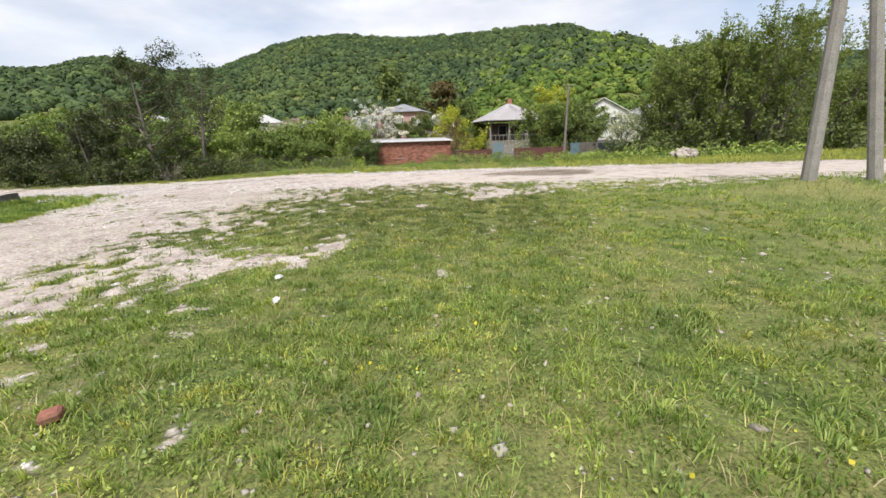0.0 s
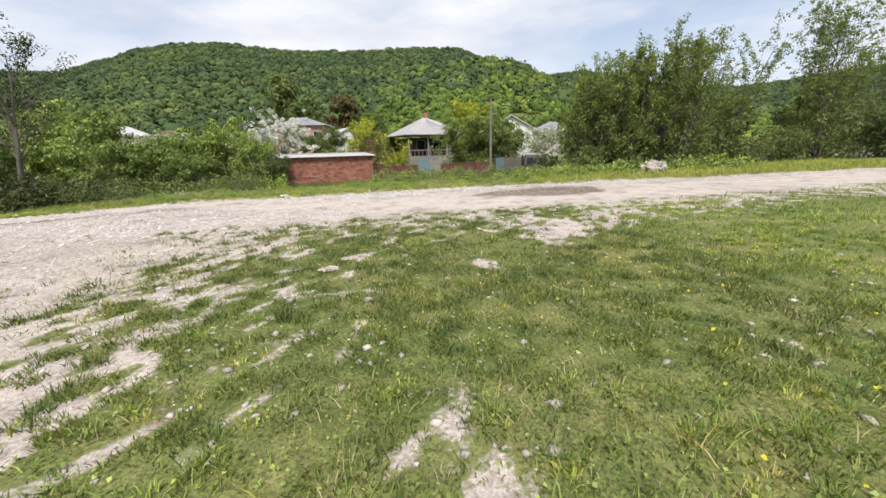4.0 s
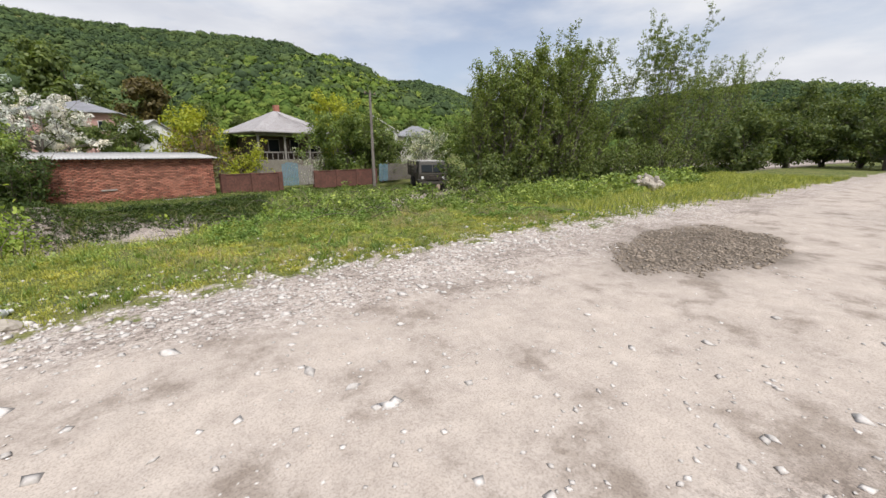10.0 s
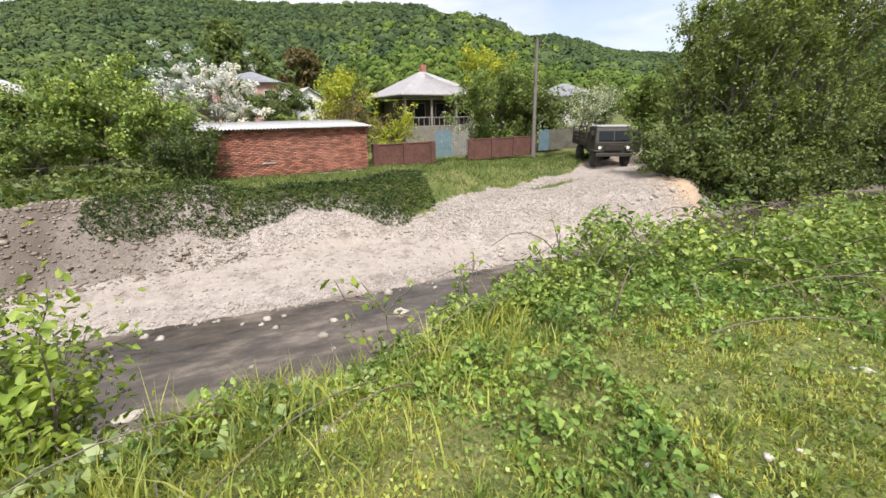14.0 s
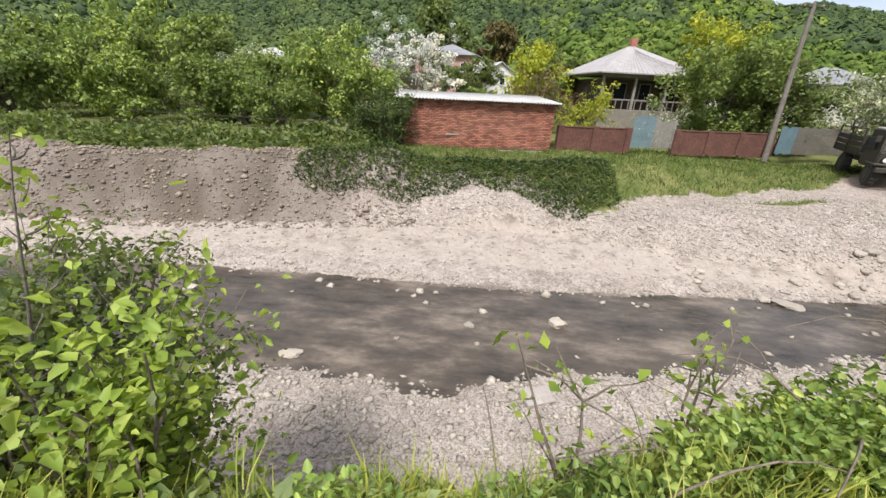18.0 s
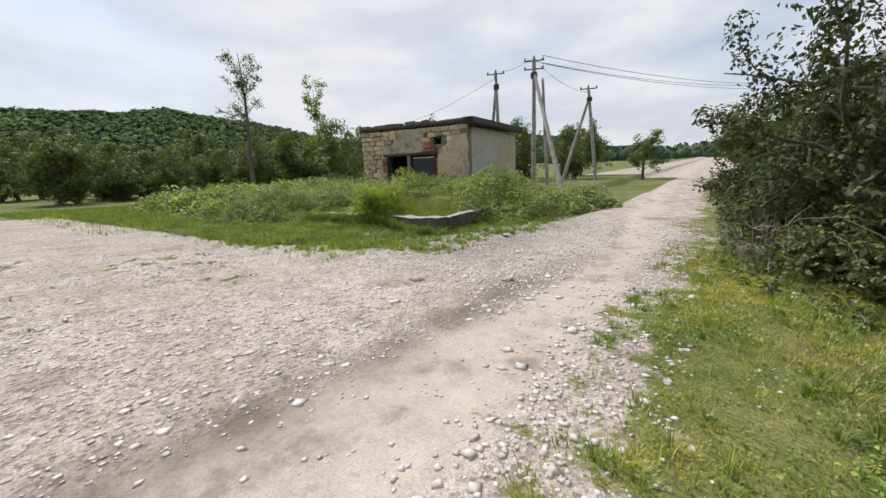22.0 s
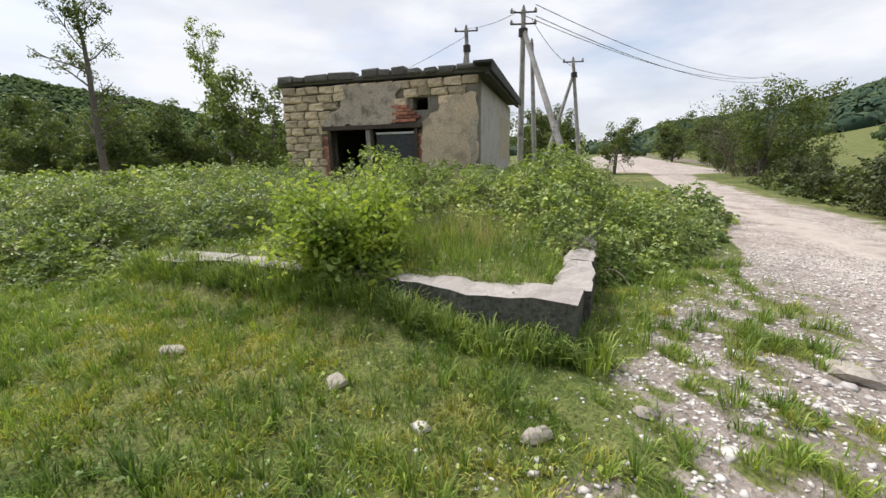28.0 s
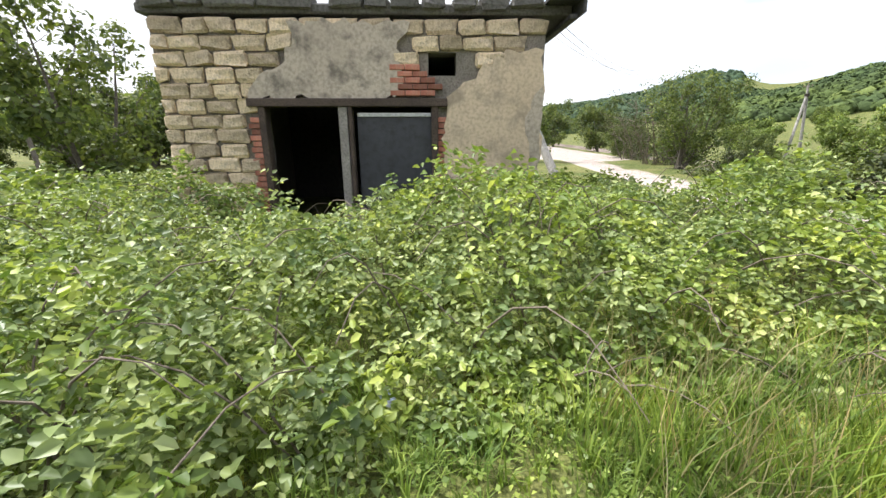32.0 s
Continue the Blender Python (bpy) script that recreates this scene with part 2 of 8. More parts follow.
M_BRIGHT = leaf_mat("young_leaves", (0.22, 0.31, 0.055), (0.33, 0.43, 0.08), (0.44, 0.51, 0.13), 0.4)
M_TREE = leaf_mat("tree_leaves", (0.085, 0.12, 0.04), (0.145, 0.19, 0.06), (0.22, 0.265, 0.09), 0.38)
M_ORCHARD = leaf_mat("orchard_leaves", (0.10, 0.15, 0.04), (0.18, 0.245, 0.062), (0.29, 0.35, 0.11), 0.35)
M_SCRUB = leaf_mat("scrub_leaves", (0.07, 0.10, 0.036), (0.125, 0.165, 0.055), (0.20, 0.24, 0.085), 0.38)
M_ALDER = leaf_mat("alder_leaves", (0.11, 0.155, 0.046), (0.19, 0.245, 0.066), (0.28, 0.33, 0.10), 0.38)
M_SHRUB = leaf_mat("shrub_leaves", (0.13, 0.19, 0.045), (0.23, 0.31, 0.075), (0.42, 0.49, 0.15), 0.33, 0.45)
M_YELLOW = leaf_mat("yellow_leaves", (0.28, 0.33, 0.04), (0.42, 0.44, 0.05), (0.48, 0.48, 0.08), 0.4)
M_BLOSSOM = leaf_mat("blossom", (0.68, 0.65, 0.64), (0.80, 0.78, 0.76), (0.86, 0.84, 0.83), 0.2, 0.7, (1, 1, 1), 0.2)
M_FADED = leaf_mat("fading_blossom", (0.17, 0.22, 0.09), (0.42, 0.46, 0.30), (0.74, 0.72, 0.66), 0.25, 0.65, (1.05, 1.05, 0.9), 1.2)
M_REDBUSH = leaf_mat("reddish_leaves", (0.14, 0.08, 0.05), (0.20, 0.12, 0.07), (0.24, 0.18, 0.08), 0.3)
M_COPPER = leaf_mat("copper_leaves", (0.09, 0.07, 0.03), (0.13, 0.10, 0.04), (0.17, 0.14, 0.05), 0.3)
M_IVY = leaf_mat("ivy_leaves", (0.045, 0.07, 0.02), (0.075, 0.115, 0.03), (0.13, 0.18, 0.05), 0.3, 0.5)
M_YOUNGWEED = leaf_mat("nettle_leaves", (0.12, 0.20, 0.05), (0.21, 0.32, 0.07), (0.35, 0.45, 0.12), 0.32, 0.5)
M_FLOWER = leaf_mat("yellow_petals", (0.55, 0.45, 0.03), (0.65, 0.55, 0.04), (0.7, 0.6, 0.06), 0.3)
M_BARK = surf("bark", (0.12, 0.10, 0.08), (0.20, 0.175, 0.15), (0.06, 0.05, 0.04), 3.0, 40.0, 0.9, bump=0.7)
M_TWIG = surf("twigs", (0.15, 0.12, 0.09), (0.22, 0.18, 0.14), (0.09, 0.07, 0.05), 3.0, 40.0, 0.9)
M_DEADWOOD = surf("dead_branches", (0.28, 0.24, 0.20), (0.38, 0.33, 0.28), (0.18, 0.15, 0.12), 3.0, 40.0, 0.9)
M_STONE = surf("river_stone", (0.37, 0.325, 0.27), (0.49, 0.435, 0.37), (0.28, 0.245, 0.205), 2.0, 30.0, 0.92, rand=0.3)
M_ROADSTONE = surf("pale_road_stone", (0.58, 0.535, 0.50), (0.72, 0.675, 0.635), (0.46, 0.42, 0.385), 2.0, 30.0, 0.92, rand=0.25)
M_HEAPSTONE = surf("earthy_stone", (0.25, 0.20, 0.155), (0.35, 0.29, 0.23), (0.17, 0.135, 0.10), 2.0, 30.0, 0.95, rand=0.35)
M_CONCRETE = surf("concrete", (0.33, 0.31, 0.29), (0.46, 0.44, 0.41), (0.20, 0.19, 0.17), 1.6, 30.0, 0.9, bump=0.6, stain=(0.10, 0.10, 0.085), stain_amt=0.7)
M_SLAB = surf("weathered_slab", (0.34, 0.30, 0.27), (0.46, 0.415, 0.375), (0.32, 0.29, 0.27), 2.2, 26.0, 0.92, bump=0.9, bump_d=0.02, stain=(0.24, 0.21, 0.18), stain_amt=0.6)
# moss, plus the shade under the foundation's edge put into the colour
M_SLABDARK = surf("mossy_shaded_concrete", (0.07, 0.068, 0.06), (0.14, 0.135, 0.12), (0.04, 0.042, 0.03), 3.0, 30.0, 0.95, bump=0.9, bump_d=0.02)
M_BLOCK = surf("shell_limestone", (0.74, 0.58, 0.39), (0.85, 0.71, 0.50), (0.53, 0.41, 0.27), 3.5, 45.0, 0.95, bump=1.0, bump_d=0.02, rand=0.42, stain=(0.17, 0.14, 0.105), stain_amt=0.55)
M_MORTAR = surf("old_mortar", (0.20, 0.18, 0.15), (0.28, 0.25, 0.21), (0.12, 0.11, 0.09), 3.0, 40.0, 0.95, bump=0.8)
M_RENDER_GREY = surf("grey_render", (0.45, 0.385, 0.305), (0.56, 0.485, 0.39), (0.33, 0.28, 0.22), 1.6, 22.0, 0.93, bump=0.6, stain=(0.13, 0.115, 0.095), stain_amt=0.8)
M_RENDER_TAN = surf("tan_render", (0.60, 0.48, 0.335), (0.70, 0.57, 0.41), (0.45, 0.355, 0.25), 1.1, 24.0, 0.93, bump=0.6, stain=(0.27, 0.22, 0.165), stain_amt=0.7)
M_RENDER_SIDE = surf("pale_grey_render", (0.48, 0.455, 0.41), (0.58, 0.55, 0.50), (0.37, 0.345, 0.31), 1.1, 20.0, 0.92, bump=0.4, stain=(0.25, 0.24, 0.22), stain_amt=0.55)
M_RENDER_BUFF = surf("buff_render", (0.44, 0.37, 0.26), (0.52, 0.45, 0.33), (0.36, 0.30, 0.22), 1.3, 22.0, 0.92, bump=0.4)
M_BRICK = surf("red_brick", (0.41, 0.15, 0.10), (0.56, 0.245, 0.165), (0.26, 0.10, 0.07), 2.2, 30.0, 0.92, bump=0.6, rand=0.5, stain=(0.42, 0.25, 0.18), stain_amt=0.5)
# fence brick darkened so its colour carries the shadow of the yard bushes
M_BRICKDARK = surf("shaded_red_brick", (0.10, 0.042, 0.032), (0.175, 0.075, 0.055), (0.08, 0.04, 0.03), 1.6, 9.0, 0.92, bump=0.6)
M_HOUSEROOF = surf("weathered_cement_roof", (0.33, 0.31, 0.31), (0.42, 0.40, 0.40), (0.24, 0.22, 0.22), 1.0, 14.0, 0.88, bump=0.3, stain=(0.24, 0.20, 0.19), stain_amt=0.5)
M_ROOFFELT = surf("roofing_felt", (0.025, 0.025, 0.025), (0.05, 0.05, 0.05), (0.09, 0.085, 0.08), 3.0, 30.0, 0.85, bump=0.6)
M_ROOFCONC = surf("roof_slab_dark", (0.12, 0.115, 0.105), (0.20, 0.19, 0.175), (0.07, 0.065, 0.06), 2.0, 30.0, 0.95, bump=0.8, bump_d=0.02)
M_ASBESTOS = surf("corrugated_cement", (0.40, 0.39, 0.38), (0.52, 0.51, 0.50), (0.28, 0.27, 0.26), 1.2, 20.0, 0.85, bump=0.3, stain=(0.30, 0.29, 0.28), stain_amt=0.5)
M_WOODDARK = surf("weathered_dark_wood", (0.06, 0.042, 0.032), (0.11, 0.08, 0.06), (0.03, 0.022, 0.018), 4.0, 50.0, 0.85, bump=0.6)
M_WOODGREY = surf("grey_wood", (0.24, 0.22, 0.20), (0.34, 0.315, 0.285), (0.15, 0.135, 0.12), 4.0, 50.0, 0.88, bump=0.6)
M_POLEWOOD = surf("dark_pole_wood", (0.15, 0.13, 0.11), (0.22, 0.195, 0.17), (0.09, 0.08, 0.07), 4.0, 50.0, 0.9, bump=0.6)
M_PANEL = surf("dark_panel", (0.035, 0.037, 0.045), (0.05, 0.052, 0.062), (0.025, 0.026, 0.03), 2.0, 14.0, 0.55, bump=0.15)
M_PALESTRIP = surf("pale_strip", (0.62, 0.62, 0.63), (0.74, 0.74, 0.75), (0.42, 0.42, 0.43), 4.0, 30.0, 0.6)
# near-black plaster for the hut's floor and inner partition
M_INNER = surf("dark_plaster", (0.05, 0.048, 0.045), (0.08, 0.075, 0.07), (0.03, 0.03, 0.03), 1.0, 12.0, 0.95)
M_BLUEPAINT = surf("faded_blue_paint", (0.09, 0.19, 0.25), (0.14, 0.26, 0.32), (0.18, 0.19, 0.19), 2.5, 30.0, 0.75, bump=0.3)
M_OLIVE = surf("worn_olive_paint", (0.024, 0.024, 0.018), (0.042, 0.040, 0.03), (0.07, 0.055, 0.04), 3.0, 30.0, 0.6, bump=0.2)
M_RUBBER = surf("rubber", (0.02, 0.02, 0.02), (0.035, 0.034, 0.033), (0.06, 0.055, 0.05), 4.0, 40.0, 0.85)
M_STEELDARK = surf("dark_steel", (0.03, 0.03, 0.03), (0.06, 0.058, 0.055), (0.10, 0.07, 0.05), 4.0, 40.0, 0.6, 0.6)
M_PALEROOF = surf("dusty_cab_roof", (0.30, 0.29, 0.27), (0.42, 0.41, 0.39), (0.2, 0.19, 0.18), 2.0, 20.0, 0.7)
M_PORCELAIN = surf("insulator", (0.25, 0.18, 0.14), (0.3, 0.22, 0.17), (0.2, 0.14, 0.1), 4.0, 30.0, 0.25)
M_WIRE = surf("cable", (0.10, 0.10, 0.10), (0.16, 0.16, 0.16), (0.2, 0.2, 0.2), 4.0, 30.0, 0.5, 0.5)
M_WHITEWALL = surf("whitewash", (0.62, 0.61, 0.58), (0.74, 0.73, 0.70), (0.5, 0.49, 0.46), 0.8, 12.0, 0.9)
M_PINKWALL = surf("pink_wall", (0.42, 0.25, 0.22), (0.50, 0.31, 0.27), (0.35, 0.2, 0.18), 0.8, 12.0, 0.9)
M_GREYROOF = surf("grey_slate_roof", (0.20, 0.20, 0.215), (0.29, 0.29, 0.31), (0.13, 0.13, 0.14), 0.8, 12.0, 0.85)
M_BROWNROOF = surf("brown_roof", (0.13, 0.08, 0.065), (0.19, 0.12, 0.10), (0.08, 0.055, 0.05), 0.8, 12.0, 0.85)
M_GLASSDARK, _nt, _bs, _o = base_mat("window_glass")
_bs.inputs["Base Color"].default_value = (0.02, 0.024, 0.026, 1)
_bs.inputs["Roughness"].default_value = 0.08
_bs.inputs["Specular IOR Level"].default_value = 0.1
M_WHITEPAINT = surf("white_paint", (0.62, 0.62, 0.62), (0.78, 0.78, 0.77), (0.5, 0.5, 0.49), 3.0, 20.0, 0.5)


def forest_mat(name, stops):
    m, nt, bs, out = base_mat(name)
    g = nt.nodes.new("ShaderNodeNewGeometry")
    tc = nt.nodes.new("ShaderNodeTexCoord").outputs["Object"]
    big = add_noise(nt, tc, 0.012, 4.0)
    fine = add_noise(nt, tc, 0.9, 5.0, 0.7)
    tn = nt.nodes.new("ShaderNodeAttribute")
    tn.attribute_name = "tone"
    col = add_ramp(nt, tn.outputs["Fac"], stops)
    leafy = add_ramp(nt, g.outputs["Random Per Island"], [(0.0, (0.84, 0.85, 0.84)), (1.0, (1.16, 1.14, 1.1))])
    col = add_mix(nt, 1.0, col, leafy, "MULTIPLY")
    col = add_mix(nt, 1.0, col, add_ramp(nt, big, [(0.35, (0.74, 0.80, 0.88)), (0.5, (1.0, 1.0, 1.0)), (0.65, (1.25, 1.18, 1.0))]), "MULTIPLY")
    col = add_mix(nt, 1.0, col, add_ramp(nt, fine, [(0.35, (0.82, 0.83, 0.82)), (0.65, (1.14, 1.14, 1.1))]), "MULTIPLY")
    nt.links.new(col, bs.inputs["Base Color"])
    bs.inputs["Roughness"].default_value = 0.9
    bs.inputs["Specular IOR Level"].default_value = 0.1
    add_bump(nt, bs, fine, 0.5, 1.0)
    return m


M_FOREST = forest_mat("hill_forest", [(0.0, (0.050, 0.074, 0.036)), (0.5, (0.066, 0.098, 0.042)), (0.85, (0.088, 0.126, 0.048)), (1.0, (0.115, 0.152, 0.056))])
M_FORESTLIGHT = forest_mat("knoll_forest", [(0.0, (0.066, 0.106, 0.026)), (0.4, (0.10, 0.15, 0.032)), (0.8, (0.145, 0.194, 0.042)), (1.0, (0.19, 0.228, 0.054))])
# darker variant of the hill forest, with the slope's backlit shade coloured in
M_FORESTDARK = forest_mat("shaded_forest", [(0.0, (0.032, 0.059, 0.022)), (0.5, (0.057, 0.095, 0.030)), (1.0, (0.115, 0.162, 0.048))])
M_FORESTFAR = forest_mat("far_forest", [(0.0, (0.048, 0.080, 0.052)), (1.0, (0.085, 0.120, 0.070))])


def ground_mat():
    m, nt, bs, out = base_mat("ground_surface")
    tc = nt.nodes.new("ShaderNodeTexCoord").outputs["Object"]

    def att(name):
        a = nt.nodes.new("ShaderNodeAttribute")
        a.attribute_name = name
        return a.outputs["Fac"]
    grass, dirt, dark, clay = att("grass"), att("dirt"), att("dark"), att("clay")
    n1, n2, n3 = add_noise(nt, tc, 0.7, 5.0), add_noise(nt, tc, 7.0, 5.0, 0.65), add_noise(nt, tc, 55.0, 3.0)
    vor = nt.nodes.new("ShaderNodeTexVoronoi")
    vor.inputs["Scale"].default_value = 38.0
    vor.inputs["Randomness"].default_value = 1.0
    nt.links.new(tc, vor.inputs["Vector"])
    bw = nt.nodes.new("ShaderNodeSeparateColor")
    nt.links.new(vor.outputs["Color"], bw.inputs[0])
    gravel = add_ramp(nt, n1, [(0.3, (0.41, 0.36, 0.325)), (0.7, (0.515, 0.465, 0.43))])
    gravel = add_mix(nt, 1.0, gravel, add_ramp(nt, bw.outputs[0], [(0.0, (0.50, 0.48, 0.46)), (0.35, (0.92, 0.91, 0.90)), (1.0, (1.18, 1.17, 1.16))]), "MULTIPLY")
    gravel = add_mix(nt, 1.0, gravel, add_ramp(nt, n2, [(0.3, (0.75, 0.72, 0.70)), (0.6, (1.05, 1.05, 1.05))]), "MULTIPLY")
    grit = add_noise(nt, tc, 90.0, 4.0, 0.8)
    gravel = add_mix(nt, 1.0, gravel, add_ramp(nt, grit, [(0.36, (0.55, 0.53, 0.52)), (0.5, (1.0, 1.0, 1.0)), (0.66, (1.25, 1.24, 1.23))]), "MULTIPLY")
    silt = add_ramp(nt, n2, [(0.3, (0.40, 0.345, 0.303)), (0.7, (0.49, 0.43, 0.382))])
    n5 = add_noise(nt, tc, 1.6, 6.0, 0.7)
    worn = add_ramp(nt, n5, [(0.36, (0.60, 0.57, 0.54)), (0.47, (0.95, 0.94, 0.93)), (0.65, (1.08, 1.07, 1.05))])
    silt = add_mix(nt, 1.0, silt, worn, "MULTIPLY")
    silt = add_mix(nt, 1.0, silt, add_ramp(nt, grit, [(0.36, (0.72, 0.71, 0.70)), (0.5, (1.0, 1.0, 1.0)), (0.66, (1.12, 1.12, 1.11))]), "MULTIPLY")
    gravel = add_mix(nt, 0.7, gravel, worn, "MULTIPLY")
    col = add_mix(nt, dirt, gravel, silt)
    col = add_mix(nt, dark, col, add_ramp(nt, n3, [(0.3, (0.085, 0.068, 0.053)), (0.7, (0.17, 0.14, 0.112))]))
    col = add_mix(nt, clay, col, add_ramp(nt, n2, [(0.3, (0.42, 0.27, 0.16)), (0.7, (0.58, 0.42, 0.28))]))
    turf = add_ramp(nt, n2, [(0.3, (0.045, 0.062, 0.018)), (0.5, (0.095, 0.122, 0.033)), (0.75, (0.18, 0.19, 0.066))])
    turf = add_mix(nt, add_ramp(nt, n1, [(0.40, (0, 0, 0)), (0.65, (0.45, 0.45, 0.45))]), turf, (0.27, 0.235, 0.10))
    turf = add_mix(nt, 1.0, turf, add_ramp(nt, add_noise(nt, tc, 48.0, 4.0, 0.75), [(0.36, (0.45, 0.48, 0.42)), (0.5, (1.0, 1.0, 1.0)), (0.66, (1.5, 1.45, 1.3))]), "MULTIPLY")
    ad = nt.nodes.new("ShaderNodeMath")
    ad.operation = "MULTIPLY_ADD"
    nt.links.new(n2, ad.inputs[0])
    ad.inputs[1].default_value = 0.4
    ad.inputs[2].default_value = -0.2
    sm = nt.nodes.new("ShaderNodeMath")
    sm.operation = "ADD"
    nt.links.new(ad.outputs[0], sm.inputs[0])
    nt.links.new(grass, sm.inputs[1])
    crumb = nt.nodes.new("ShaderNodeMath")
    crumb.operation = "MULTIPLY_ADD"
    nt.links.new(add_noise(nt, tc, 24.0, 4.0, 0.7), crumb.inputs[0])
    crumb.inputs[1].default_value = 0.7
    crumb.inputs[2].default_value = -0.35
    both = nt.nodes.new("ShaderNodeMath")
    both.operation = "ADD"
    nt.links.new(sm.outputs[0], both.inputs[0])
    nt.links.new(crumb.outputs[0], both.inputs[1])
    gfac = add_ramp(nt, both.outputs[0], [(0.44, (0, 0, 0)), (0.58, (1, 1, 1))])
    col = add_mix(nt, gfac, col, turf)
    nt.links.new(col, bs.inputs["Base Color"])
    bs.inputs["Roughness"].default_value = 0.95
    bs.inputs["Specular IOR Level"].default_value = 0.2
    n4 = add_noise(nt, tc, 22.0, 6.0, 0.75)
    hh = nt.nodes.new("ShaderNodeMath")
    hh.operation = "MULTIPLY_ADD"
    nt.links.new(n4, hh.inputs[0])
    hh.inputs[1].default_value = 1.5
    nt.links.new(vor.outputs["Distance"], hh.inputs[2])
    add_bump(nt, bs, hh.outputs[0], 0.75, 0.012)
    soft = nt.nodes.new("ShaderNodeMapRange")
    soft.inputs["To Min"].default_value = 0.7
    soft.inputs["To Max"].default_value = 0.16
    nt.links.new(dirt, soft.inputs["Value"])
    nt.links.new(soft.outputs[0], next(q for q in nt.nodes if q.type == "BUMP").inputs["Strength"])
    return m


M_GROUND = ground_mat()


def water_mat():
    m, nt, bs, out = base_mat("stream_water")
    tc = nt.nodes.new("ShaderNodeTexCoord").outputs["Object"]
    mp = nt.nodes.new("ShaderNodeMapping")
    mp.inputs["Scale"].default_value = (0.45, 1.0, 1.0)
    nt.links.new(tc, mp.inputs["Vector"])
    a, b = add_noise(nt, mp.outputs[0], 1.3, 6.0, 0.68), add_noise(nt, mp.outputs[0], 7.0, 4.0, 0.6)
    nt.links.new(add_ramp(nt, a, [(0.32, (0.026, 0.022, 0.018)), (0.52, (0.085, 0.068, 0.054)), (0.70, (0.21, 0.17, 0.135))]), bs.inputs["Base Color"])
    bs.inputs["Roughness"].default_value = 0.06
    bs.inputs["IOR"].default_value = 1.33
    add_bump(nt, bs, b, 0.45, 0.03)
    return m


M_WATER = water_mat()

# ---------------------------------------------------------------- lie of the land
WATER_Z = -3.62


def line_at(x, *pts):
    return np.interp(x, [p[0] for p in pts], [p[1] for p in pts])


def bank_edge(x):
    return line_at(x, (-60, 23), (-25, 21.6), (-12, 20.4), (-8, 19.7), (-4, 19.35), (-2.3, 19.65), (-1.2, 20.15), (0, 20.45), (2.3, 20.4), (4.5, 19.9), (8, 20.0), (12, 20.4), (18, 21.2), (27, 22.0), (60, 22.0))


def water_near(x):
    return line_at(x, (-60, 24.6), (-25, 23.4), (-15, 23.5), (-7, 24.2), (-2.5, 24.1), (0, 25), (3.9, 25.7), (7.2, 26.6), (12.7, 27.1), (22, 27.2), (32, 27.5), (43, 26.4), (60, 25.0))


def water_far(x):
    return line_at(x, (-60, 27.0), (-36, 26.6), (-26, 26.2), (-18.5, 27.4), (-9, 27.8), (0, 28), (4, 28.4), (8, 28.8), (14, 29.9), (21.7, 31.0), (29, 31.4), (41, 30.2), (51, 28.6), (60, 27.5))


def rise_start(x):
    return line_at(x, (-60, 30.5), (-31, 29.8), (-17, 29.1), (-12, 29.6), (-7, 30.7), (-1.2, 32.0), (1, 31.4), (4, 30.2), (9, 29.9), (13, 30.1), (16, 30.6), (21.7, 31.4), (29, 31.8), (41, 30.6), (51, 29.0), (60, 28.0))


def ramp_edge(x):
    """Where the gravel of the ramp gives way to the grass above it."""
    return line_at(x, (-2, 30.6), (1, 31.4), (4.1, 33.4), (7.5, 34.4), (12.5, 36.2), (16, 39.0), (30, 43.5))


def rise_end(x):
    return line_at(x, (-60, 33), (-31, 32.2), (-17, 31.5), (-12, 32.0), (-7, 33.2), (-1.2, 34.6), (1, 35.5), (4, 36.6), (9, 36.8), (12, 35), (14, 33.0), (16, 31.9), (21.7, 32.6), (29, 33.0), (41, 31.8), (51, 30.2), (60, 29.2))


def rise_top(x):
    return line_at(x, (-60, -1.4), (-17, -1.5), (-7, -1.3), (-1, -1.5), (3, -1.45), (10, -1.75), (15, -2.05), (22, -1.7), (60, -1.2))


def road_near(x):
    """The edge of the meadow towards the road, for x over about -4."""
    return line_at(x, (-4.3, 8.0), (-2.9, 9.8), (-0.8, 10.25), (0.9, 10.3), (3.9, 10.5), (8.4, 10.4), (60, 10.0))


def hut_edge(y):
    """The edge of the hut's clearing towards the gravel, as x of y."""
    return line_at(y, (-40, -9.0), (2.9, -9.7), (7.6, -9.8), (11.2, -10.2), (11.7, -11.2), (11.95, -12.4), (12.4, -13.6), (13.0, -14.7), (13.5, -15.9), (14.1, -20.5), (14.5, -60))


